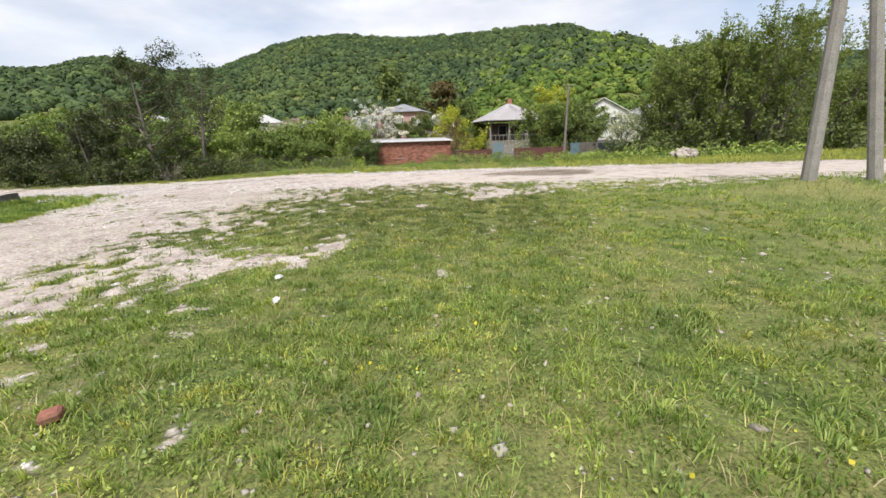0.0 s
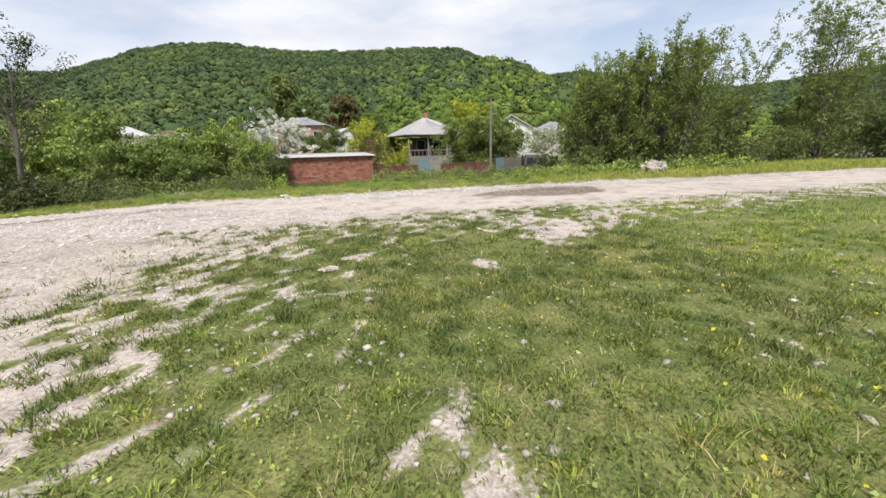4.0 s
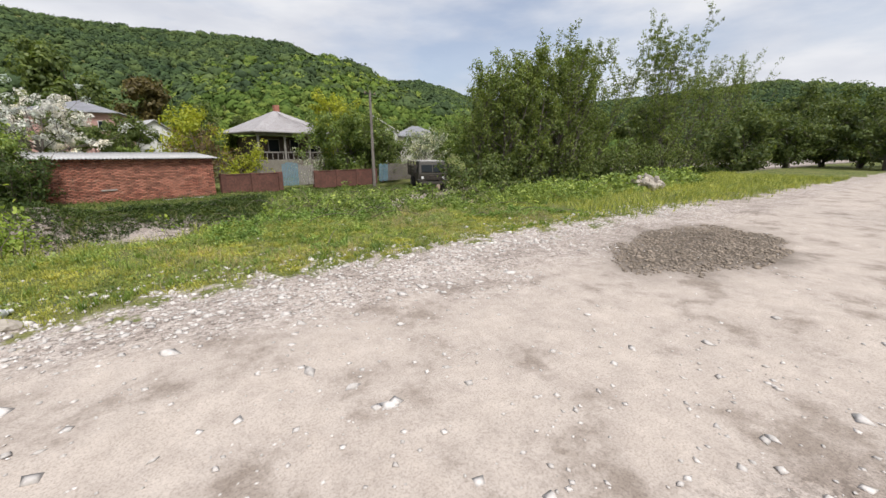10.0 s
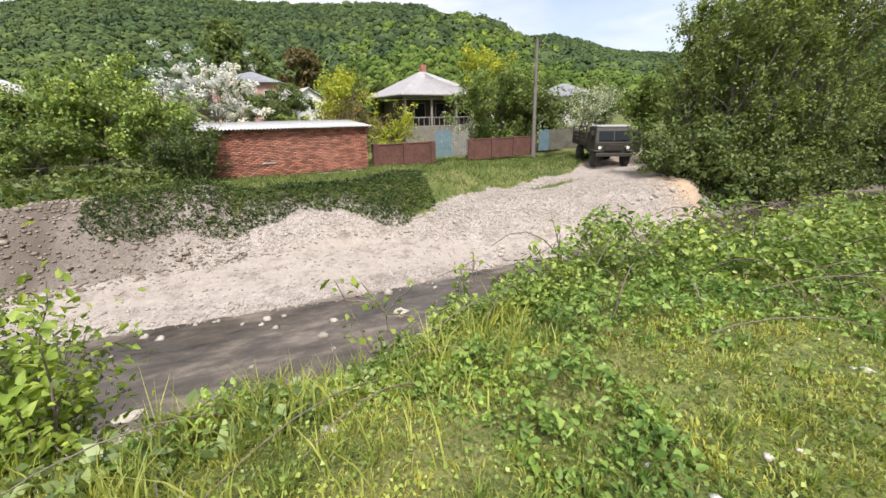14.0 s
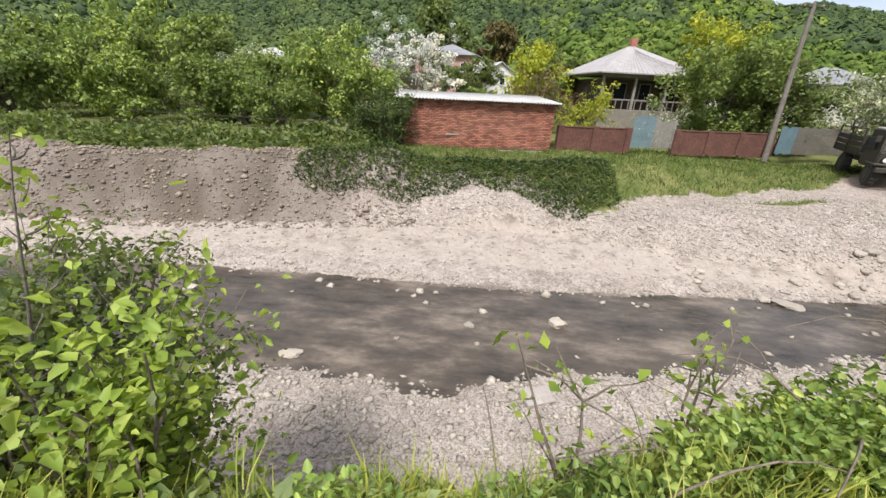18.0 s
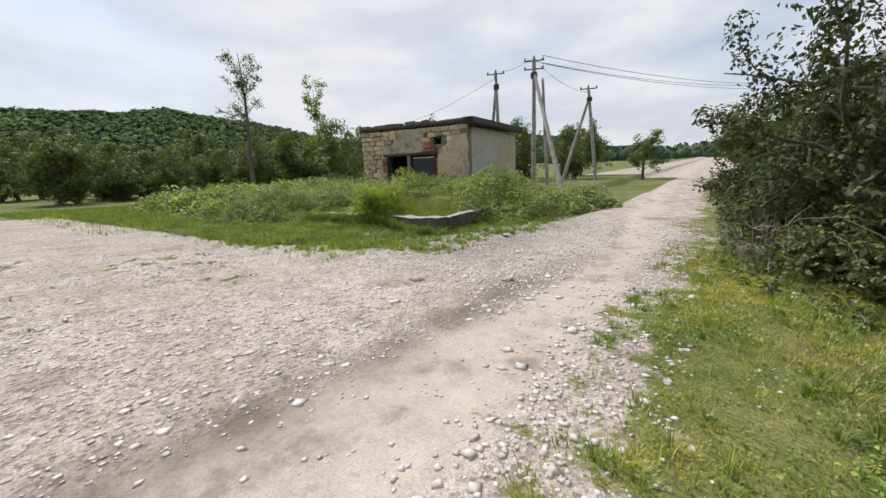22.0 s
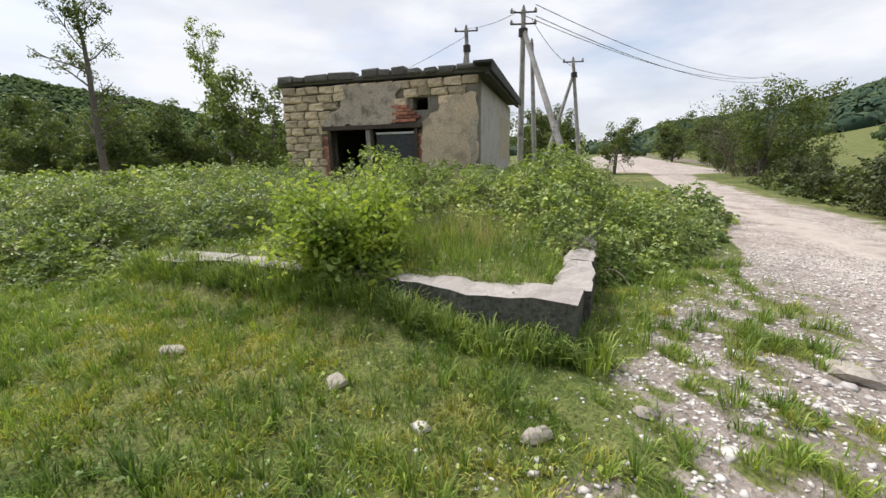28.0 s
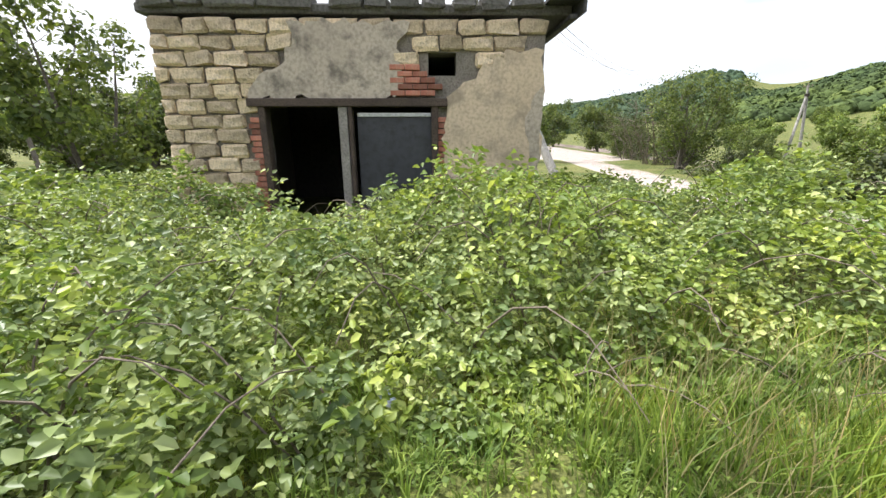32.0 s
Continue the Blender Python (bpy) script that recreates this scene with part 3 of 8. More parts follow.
def hill(az, r):
    """Wooded hills round the valley: the skyline's angle and its distance by azimuth."""
    e = line_at(az, (-180, 7.0), (-162, 7.4), (-157, 7.9), (-152, 7.1), (-147, 6.4), (-143, 5.6), (-139, 4.6), (-125, 4.9), (-113.6, 4.3), (-109.8, 3.4), (-106, 3.1), (-101, 1.5), (-98, 1.4), (-94.8, 0.3), (-89, 1.3),
                (-84, 3.3), (-79, 3.7), (-75, 4.0), (-69, 4.9), (-66, 6.0), (-63, 6.7), (-60, 6.2), (-57, 4.9), (-54, 5.3), (-51.5, 5.9), (-49, 6.2), (-45.8, 6.8), (-42.8, 7.0), (-39.5, 8.3), (-36.5, 8.5), (-33, 7.4), (-27, 8.1), (-23.7, 9.5), (-21, 10.7),
                (-16.4, 11.9), (-12, 12.3), (-5.6, 11.9), (1.9, 12.1), (9, 12.5), (17, 12.5), (19.5, 11.4), (24, 9.9), (28, 8.6), (33.5, 8.9), (36.5, 8.1), (40, 6.9), (50, 5.6), (62, 6.4), (75, 7.3), (80, 6.5), (90, 5.5), (130, 6.5), (180, 7.0))
    d = line_at(az, (-180, 420), (-150, 420), (-137, 500), (-120, 1100), (-100, 1700), (-85, 1700), (-72, 1300), (-60, 900), (-50, 620), (-20, 560), (20, 560), (60, 600), (120, 420), (180, 420))
    r0 = line_at(az, (-180, 120), (-137, 140), (-120, 300), (-80, 300), (-60, 200), (-40, 150), (-20, 150), (20, 150), (60, 200), (120, 140), (180, 120))
    t = np.clip((r - r0) / (d - r0), 0, 1.6)
    main = np.tan(np.radians(e)) * d * np.where(t < 1, t ** 1.15, 1 - 0.35 * (t - 1))
    e2 = line_at(az, (-30, 0), (0, 2.0), (4.3, 7.0), (6.5, 8.4), (10.6, 9.9), (16, 10.5), (20.5, 11.0), (23.5, 10.3), (27, 8.7), (31, 7.2), (40, 5.0), (55, 2.5), (75, 0))
    d2, s0 = 250.0, 120.0
    t2 = np.clip((r - s0) / (d2 - s0), 0, 1.5)
    knob = np.tan(np.radians(e2)) * d2 * np.where(t2 < 1, t2 ** 1.1, 1 - 0.5 * (t2 - 1))
    e3 = line_at(az, (-75, 0), (-60, 3.0), (-46, 6.2), (-39, 7.4), (-33, 6.2), (-24, 3.5), (-12, 0))
    t3 = np.clip((r - 140) / (330 - 140), 0, 1.5)
    spur = np.tan(np.radians(e3)) * 330 * np.where(t3 < 1, t3 ** 1.1, 1 - 0.5 * (t3 - 1))
    return np.maximum(np.maximum(main, knob), spur)


def ground_z(x, y):
    x, y = np.asarray(x, float), np.asarray(y, float)
    up = line_at(x, (-60, -0.55), (-30, -0.45), (-16, -0.34), (-12, -0.27), (-9, -0.17), (-6, -0.04), (0, 0.0), (60, 0.1))
    up = up + 0.17 * sstep(3.0, -1.0, y) * sstep(-8, -4, x)
    pad = sstep(-12.85, -13.1, x) * sstep(11.9, 11.3, y) * sstep(-6.0, -1.0, y)
    up = up + pad * 0.34 + 0.24 * np.exp(-((x + 12.7) / 0.38) ** 2) * sstep(11.5, 9.6, y) * sstep(6.0, 7.4, y)
    up = up + 0.05 * (fbm(x * 0.9, y * 0.9, 3, 3) - 0.5) + 0.02 * (fbm(x * 5, y * 5, 2, 5) - 0.5)
    up = up + 0.36 * np.exp(-((x - 8.0) / 1.5) ** 2 - ((y - 8.1) / 0.9) ** 2)
    eb, wn_, wf = bank_edge(x) + 0.5 * (fbm(x * 0.8, y * 0.1, 3, 9) - 0.5), water_near(x) + 0.5 * (fbm(x * 0.9, y * 0.3, 3, 21) - 0.5), water_far(x) + 0.5 * (fbm(x * 0.9, y * 0.3, 3, 22) - 0.5)
    foot = eb + 1.9
    z = up - 0.25 * sstep(eb - 1.2, eb, y)
    z = np.where(y > eb, up - 0.25 + (-3.3 - up + 0.25) * sstep(0, 1, (y - eb) / 1.9) ** 0.9, z)
    beach = -3.3 + (WATER_Z - 0.01 + 3.3) * np.clip((y - foot) / np.maximum(wn_ - foot, 0.1), 0, 1)
    z = np.where(y > foot, beach, z)
    bed = WATER_Z - 0.3 * np.sin(np.pi * np.clip((y - wn_) / np.maximum(wf - wn_, 0.1), 0, 1)) - 0.01
    z = np.where(y > wn_, bed, z)
    rs, re, rt = rise_start(x), rise_end(x), rise_top(x)
    bar = WATER_Z + (0.34) * np.clip((y - wf) / np.maximum(rs - wf, 0.1), 0, 1) ** 0.7
    z = np.where(y > wf, bar, z)
    k = np.clip((y - rs) / (re - rs), 0, 1)
    ramp_w = sstep(0.5, 3.5, x) * sstep(14.5, 12.0, x)
    prof = (k * k * (3 - 2 * k)) * (1 - ramp_w) + k * ramp_w
    bank = WATER_Z + 0.34 + (rt - WATER_Z - 0.34) * prof
    heap = sstep(-4.2, -6.0, x) * sstep(-45, -30, x)
    bank = bank + heap * np.exp(-((y - re + 0.3) / 1.1) ** 2) * (0.2 + 0.7 * (fbm(x * 0.55, y * 0.5, 3, 31) - 0.4))
    yb_, zt = ramp_edge(x), line_at(x, (-1, -3.0), (1, -2.9), (4, -2.5), (7.5, -2.3), (12.5, -2.15), (16, -2.1))
    front = np.clip((y - rs) / np.maximum(line_at(x, (0, 0.8), (5, 2.2), (10, 1.7), (13, 1.2), (16, 1.2)), 0.1), 0, 1)
    front = front ** (0.5 + 0.5 * sstep(9.0, 5.0, x))
    ramp = WATER_Z + 0.34 + (zt - WATER_Z - 0.34) * front + 0.3 * (fbm(x * 0.8, y * 0.8, 3, 47) - 0.5) * front + (rt - zt) * sstep(0, 1, (y - yb_) / 3.2)
    rw = sstep(-0.5, 1.5, x) * sstep(16.5, 14.0, x)
    bank = bank * (1 - rw) + ramp * rw
    spit = np.exp(-((x + 1.4) / 2.2) ** 2 - ((y - 32.6) / 0.9) ** 2)
    z = np.where(y > rs, bank + 0.55 * spit * (1 - prof), z)
    z = np.where(y > re, bank + 0.028 * np.clip(y - re, 0, 90), z)
    rough = (y > foot) & (y < re + 3)
    z = z + np.where(rough, 0.10 * (fbm(x * 3.1, y * 3.1, 3, 41) - 0.5), 0)
    z = z + 0.35 * (fbm(x * 0.25, y * 0.25, 3, 43) - 0.5) * sstep(38, 46, y)
    r = np.hypot(x, y)
    return z + hill(np.degrees(np.arctan2(x, y)), r) * sstep(100, 160, r)


def bramble_zone(x, y):
    """Where brambles shade out the grass along the near bank."""
    e = bank_edge(x)
    near = line_at(x, (-2.4, 0.2), (-1, 0.9), (1, 1.6), (4, 2.0), (10, 2.2), (18, 2.6))
    return sstep(0.0, 0.8, y - e + near + 0.9 * (fbm(x * 0.9, y * 0.9, 3, 96) - 0.5)) * sstep(1.9, 1.2, y - e) * sstep(-2.6, -1.6, x) * sstep(24, 18, x)


def grass_cover(x, y):
    """1 where turf grows, 0 on bare gravel."""
    w = 1.0 * (fbm(x * 0.55, y * 0.55, 4, 51) - 0.5)
    w2 = 1.6 * (fbm(x * 1.5, y * 1.5, 4, 52) - 0.5)
    tuft = 0.55 * (fbm(x * 2.9, y * 2.9, 4, 53) - 0.5) + 0.75 * (fbm(x * 9.0, y * 9.0, 2, 55) - 0.5)
    left = line_at(y, (-20, -3.7), (0, -3.7), (3, -3.5), (5, -3.4), (6.6, -3.1), (7.4, -2.9), (9.6, -2.8), (10.6, -2.0))
    d_meadow = np.minimum(road_near(np.maximum(x, -4.3)) - y, x - left)
    meadow = 0.60 + 0.22 * np.clip(d_meadow + w * 0.8, -2.4, 2.4) + 1.7 * tuft * sstep(2.6, 0.4, d_meadow) * sstep(-2.8, -1.0, d_meadow)
    meadow = np.maximum(meadow, 0.42 + 2.6 * (tuft - 0.10) * sstep(-9.5, -7.5, x) * sstep(-2.6, -3.6, x) * sstep(1.5, 4.0, y) * sstep(12.6, 11.0, y) * sstep(0.45, 0.6, fbm(x * 0.5, y * 0.5, 2, 54)))
    bare = 0.0
    for bx, by, sx, sy, am in ((-1.95, 4.6, 0.38, 0.42, 0.75), (-1.5, 5.3, 0.3, 0.7, 0.7), (-2.5, 3.1, 0.4, 0.16, 0.45), (0.07, 3.9, 0.22, 0.12, 0.6), (-0.82, 3.46, 0.14, 0.22, 0.5), (-1.11, 2.07, 0.2, 0.1, 0.55), (-1.4, 1.63, 0.1, 0.18, 0.65), (-1.84, 1.4, 0.22, 0.12, 0.55), (-0.78, 1.27, 0.14, 0.18, 0.55), (-2.2, 2.72, 0.22, 0.08, 0.45), (-2.2, 2.0, 0.16, 0.1, 0.5), (-0.62, 1.5, 0.5, 0.3, 0.36), (1.7, 9.5, 0.8, 0.4, 0.75), (0.9, 9.0, 0.4, 0.45, 0.75), (-0.4, 8.0, 0.22, 0.3, 0.7), (-2.4, 9.3, 0.14, 0.16, 0.6), (-1.9, 8.8, 0.2, 0.12, 0.6), (2.6, 10.2, 1.0, 0.3, 0.6), (-1.0, 6.6, 0.3, 0.3, 0.45), (-2.9, 4.4, 0.4, 0.3, 0.25), (-0.1, 4.6, 0.5, 0.2, 0.3)):
        bare = bare + am * np.exp(-(((x - bx) / sx) ** 2 + ((y - by) / sy) ** 2))
    meadow = meadow - bare * (1.0 - 2.6 * tuft)
    vy = line_at(x, (-60, 16.6), (-12, 16.5), (-6, 16.25), (-3, 16.0), (-1.5, 16.15), (1.5, 16.1), (6, 15.9), (14, 15.7), (60, 14))
    verge = 0.5 + 0.9 * (np.minimum(0.6 * (y - vy), bank_edge(x) + 1.7 - y) + w * 0.5) + 0.9 * tuft * sstep(1.2, 0.2, np.abs(y - vy))
    verge = verge - 1.1 * bramble_zone(x, y)
    hut = 0.5 + 0.8 * np.clip(hut_edge(y) - x + w * 0.7, -2.0, 2.0) + 1.4 * tuft * sstep(1.3, 0.2, np.abs(hut_edge(y) - x)) * sstep(9, 11, y)
    mixed = sstep(-9.8, -11.0, x) * sstep(-17.5, -14.5, x) * sstep(10.5, 11.4, y) * sstep(14.0, 12.8, y + 0.18 * (x + 12.5))
    hut = np.maximum(hut, mixed * (0.50 + 2.0 * tuft))
    side = sstep(-1.0, 2.0, x)
    far = 0.5 + 0.8 * (y - side * (ramp_edge(x) + 0.2) - (1 - side) * (rise_end(x) - 0.6) + 1.3 * w) + 0.9 * tuft
    track = np.exp(-((y - ramp_edge(x) + 1.4) / 1.7) ** 2) * sstep(1, 4, x) * sstep(60, 40, x)
    far = far - 1.5 * track
    ledge = np.exp(-(((x - 17.8) / 2.6) ** 2 + ((y - 34.6) / 0.9) ** 2)) + 0.8 * np.exp(-(((x - 9.6) / 2.2) ** 2 + ((y - 34.3 - 0.28 * (x - 9.6)) / 0.22) ** 2))
    far = np.maximum(far, 0.1 + 0.9 * ledge)
    heapbare = sstep(-5.0, -6.5, x) * sstep(rise_end(x) + 1.4, rise_end(x) + 0.2, y)
    far = far - 1.5 * heapbare
    back = 0.5 + 0.3 * (-6 - y)
    wide = sstep(-42, -46, x) * sstep(4, 7, y) * sstep(31, 27, y)
    hut = hut - 2 * wide
    verge = verge - 2 * wide
    g = np.maximum.reduce([np.where(y < 12, meadow, 0), np.where((y > 13) & (y < 24), verge, 0), np.where((y < 15.2), hut, 0), np.where(y > 29, far, 0), np.where(y < -4, back, 0)])
    return np.clip(g, 0, 1)


def silt_cover(x, y):
    """Smooth wheel-packed dirt."""
    c = line_at(x, (-60, 14.0), (-21, 15.0), (-14, 15.75), (-9, 15.75), (-5, 15.2), (-2.5, 13.9), (0, 13.3), (6, 13.1), (60, 12.4))
    wd = line_at(x, (-60, 0.9), (-10, 0.42), (-6, 0.8), (-2.5, 1.4), (0, 1.8), (60, 2.0))
    t = sstep(1.0, 0.5, np.abs(y - c) / wd + 0.5 * (fbm(x * 1.1, y * 1.1, 3, 61) - 0.5))
    bar = sstep(WATER_Z + 0.05, WATER_Z + 0.2, 0 * x + WATER_Z + 0.3) * ((y > 29) & (y < rise_start(x) + 0.3)) * 0.7
    meadow = 0.45 * (y < 12) * (x > -5)
    return np.clip(np.maximum.reduce([t, bar, meadow * 1.0]), 0, 1)


def dark_cover(x, y):
    """Damp gritty patches, the churned heap and the stream bed."""
    p = np.exp(-((((x - 3.5 + 1.3 * (fbm(x * 1.1, y * 1.1, 3, 76) - 0.5)) / 1.9) ** 2 + ((y - 14.1 + 0.9 * (fbm(x * 1.3, y * 1.3, 3, 75) - 0.5)) / 0.75) ** 2) ** 2)) * 1.5
    s = 1.3 * np.exp(-((y - 14.9 + 0.05 * (x + 8)) / 0.28) ** 2) * sstep(-13, -10, x) * sstep(-4, -7, x) * fbm(x * 2, y * 2, 3, 71)
    bed = ((y > water_near(x)) & (y < water_far(x))) * 0.8 + 0.2 * ((y > bank_edge(x) + 1.5) & (y <= water_near(x)))
    lane = 0.55 * sstep(-10.2, -11.5, x) * sstep(-18, -15, x) * sstep(10.8, 11.8, y) * sstep(14.6, 13.4, y) * (0.4 + fbm(x * 1.3, y * 1.3, 3, 74))
    earth = 0.9 * sstep(15.5, 17.0, x) * (y > water_far(x) - 0.6) * (y < rise_end(x) + 2.6)
    heap = 0.85 * sstep(-4, -9, x) * (y > rise_start(x) + 0.3) * (y < rise_end(x) + 1.5) * (0.5 + fbm(x * 0.8, y * 0.8, 3, 72))
    bank_ = 0.85 * ((y > bank_edge(x) + 0.3) & (y < bank_edge(x) + 1.6))
    return np.clip(np.maximum.reduce([p * (0.45 + fbm(x * 4, y * 4, 3, 73)), s, bed, heap, bank_, earth, lane, 0.95 * bramble_zone(x, y), 0.22 * (y > 27.0)]), 0, 1)


def clay_cover(x, y):
    return 0.9 * np.exp(-(((x - 15.2) / 1.3) ** 2 + ((y - 31.6) / 1.4) ** 2)) + 0.5 * np.exp(-(((x - 18) / 4) ** 2 + ((y - 38.5) / 1.5) ** 2))


def stepped(a, b, step, outer, grow=1.06):
    mid = np.arange(a, b + 1e-6, step)
    s = step
    lo, hi = a, b
    left_, right_ = [], []
    while hi < outer or lo > -outer:
        s *= grow
        lo, hi = lo - s, hi + s
        left_.append(lo)
        right_.append(hi)
    return np.concatenate([left_[::-1], mid, right_])


gx, gy = stepped(-24, 14, 0.13, 2600), stepped(-3, 37, 0.13, 2600)
GX, GY = np.meshgrid(gx, gy)
nx, ny = len(gx), len(gy)
GZ = ground_z(GX, GY)
idx = np.arange(nx * ny).reshape(ny, nx)
quads = np.stack([idx[:-1, :-1], idx[:-1, 1:], idx[1:, 1:], idx[1:, :-1]], -1).reshape(-1, 4)
ground = np_mesh("ground", np.stack([GX, GY, GZ], -1).reshape(-1, 3), [quads], M_GROUND, smooth=True)
tagged(ground, "meadow, gravel road and river bank ground sheet", "ground", kind="structure")
for a_name, fn in (("grass", grass_cover), ("dirt", silt_cover), ("dark", dark_cover), ("clay", clay_cover)):
    at = ground.data.attributes.new(a_name, "FLOAT", "POINT")
    at.data.foreach_set("value", np.asarray(fn(GX, GY), np.float32).ravel())

wx = np.linspace(-90, 70, 161)
wa, wb = water_near(wx) - 0.6, water_far(wx) + 0.6
wv = np.concatenate([np.stack([wx, wa, np.full_like(wx, WATER_Z)], 1), np.stack([wx, wb, np.full_like(wx, WATER_Z)], 1)])
wi = np.arange(160)
water = np_mesh("water", wv, [np.stack([wi, wi + 1, wi + 162, wi + 161], 1)], M_WATER, smooth=True)
tagged(water, "shallow dark stream over stones", "water", kind="structure")

# ---------------------------------------------------------------- plants
def leaf_quads(p, size, rng, up=0.4, aspect=0.62, droop=0.25, out=None):
    """A folded four-cornered leaf at each point p; size (n,)."""
    n = len(p)
    nrm = rng.normal(size=(n, 3))
    nrm[:, 2] = np.abs(nrm[:, 2]) * (1 - up) + up * 1.6
    if out is not None:
        nrm = 0.55 * nrm + 1.3 * out
    nrm /= np.linalg.norm(nrm, axis=1)[:, None]
    t = np.cross(nrm, rng.normal(size=(n, 3)))
    t /= np.linalg.norm(t, axis=1)[:, None] + 1e-9
    b = np.cross(nrm, t)
    s = np.asarray(size)[:, None]
    v = np.empty((n, 4, 3))
    v[:, 0] = p
    v[:, 1] = p + t * s * 0.5 + b * s * aspect * 0.5 + nrm * s * 0.08
    v[:, 2] = p + t * s - nrm * s * droop
    v[:, 3] = p + t * s * 0.5 - b * s * aspect * 0.5 + nrm * s * 0.08
    return v.reshape(-1, 3), np.arange(n * 4).reshape(-1, 4)


def tufted(tips, n, r, rng, share=0.5):
    """Leaf places in rounded tufts of radius r about a share of the twig ends, and the way each leaf faces."""
    c = tips[rng.choice(len(tips), max(6, int(len(tips) * share)), replace=False)]
    k = rng.integers(0, len(c), n)
    w = rng.uniform(0.6, 1.25, len(c))[k]
    d = rng.normal(size=(n, 3))
    d /= np.linalg.norm(d, axis=1)[:, None]
    return c[k] + d * (r * w * rng.uniform(0.35, 1.0, n) ** 0.6)[:, None] * np.array([1.0, 1.0, 0.8]), d


def leaf_round(p, size, rng, up=0.4, aspect=0.7, droop=0.2, head=None):
    """A rounded leaf folded along its midrib at each point p."""
    n = len(p)
    nrm = rng.normal(size=(n, 3))
    nrm[:, 2] = np.abs(nrm[:, 2]) * (1 - up) + up * 1.6
    nrm /= np.linalg.norm(nrm, axis=1)[:, None]
    t = np.cross(nrm, rng.normal(size=(n, 3)) if head is None else np.cross(head, nrm))
    t /= np.linalg.norm(t, axis=1)[:, None] + 1e-9
    b = np.cross(nrm, t)
    s = np.asarray(size)[:, None]
    v = np.empty((n, 6, 3))
    w = s * aspect * 0.5
    v[:, 0] = p
    v[:, 1] = p + t * s * 0.28 + b * w * 0.95 + nrm * s * 0.1
    v[:, 2] = p + t * s * 0.72 + b * w * 0.58 + nrm * s * 0.03
    v[:, 3] = p + t * s - nrm * s * droop
    v[:, 4] = p + t * s * 0.72 - b * w * 0.58 + nrm * s * 0.03
    v[:, 5] = p + t * s * 0.28 - b * w * 0.95 + nrm * s * 0.1
    i = (np.arange(n) * 6)[:, None]
    return v.reshape(-1, 3), np.concatenate([i + np.array([[0, 1, 2, 3]]), i + np.array([[0, 3, 4, 5]])])


def tube_path(pts, radii, k=6):
    """Verts and quads of a bent tapering tube."""
    pts, radii = np.asarray(pts, float), np.asarray(radii, float)
    d = np.gradient(pts, axis=0)
    d /= np.linalg.norm(d, axis=1)[:, None] + 1e-9
    ref = np.where(np.abs(d[:, 2:3]) < 0.9, [[0, 0, 1.0]], [[1.0, 0, 0]])
    u = np.cross(d, ref)
    u /= np.linalg.norm(u, axis=1)[:, None] + 1e-9
    w = np.cross(d, u)
    a = np.arange(k) * 2 * np.pi / k
    v = pts[:, None] + radii[:, None, None] * (np.cos(a)[None, :, None] * u[:, None] + np.sin(a)[None, :, None] * w[:, None])
    i = np.arange((len(pts) - 1) * k).reshape(-1, k)
    j = np.roll(i, -1, 1)
    return v.reshape(-1, 3), np.stack([i, j, j + k, i + k], -1).reshape(-1, 4)


def join(sets):
    vs, fs, o = [], [], 0
    for v, f in sets:
        vs.append(v)
        fs.append(f + o)
        o += len(v)
    return np.concatenate(vs), np.concatenate(fs)


def grow(rng, start, heading, length, radius, steps=6, bend=0.25, lift=0.1):
    p, d = np.array(start, float), np.array(heading, float)
    pts = [p.copy()]
    for _ in range(steps):
        d = d + rng.normal(size=3) * bend * 0.5 + np.array([0, 0, lift])
        d /= np.linalg.norm(d)
        p = p + d * length / steps
        pts.append(p.copy())
    return np.array(pts), np.linspace(radius, radius * 0.3, steps + 1)


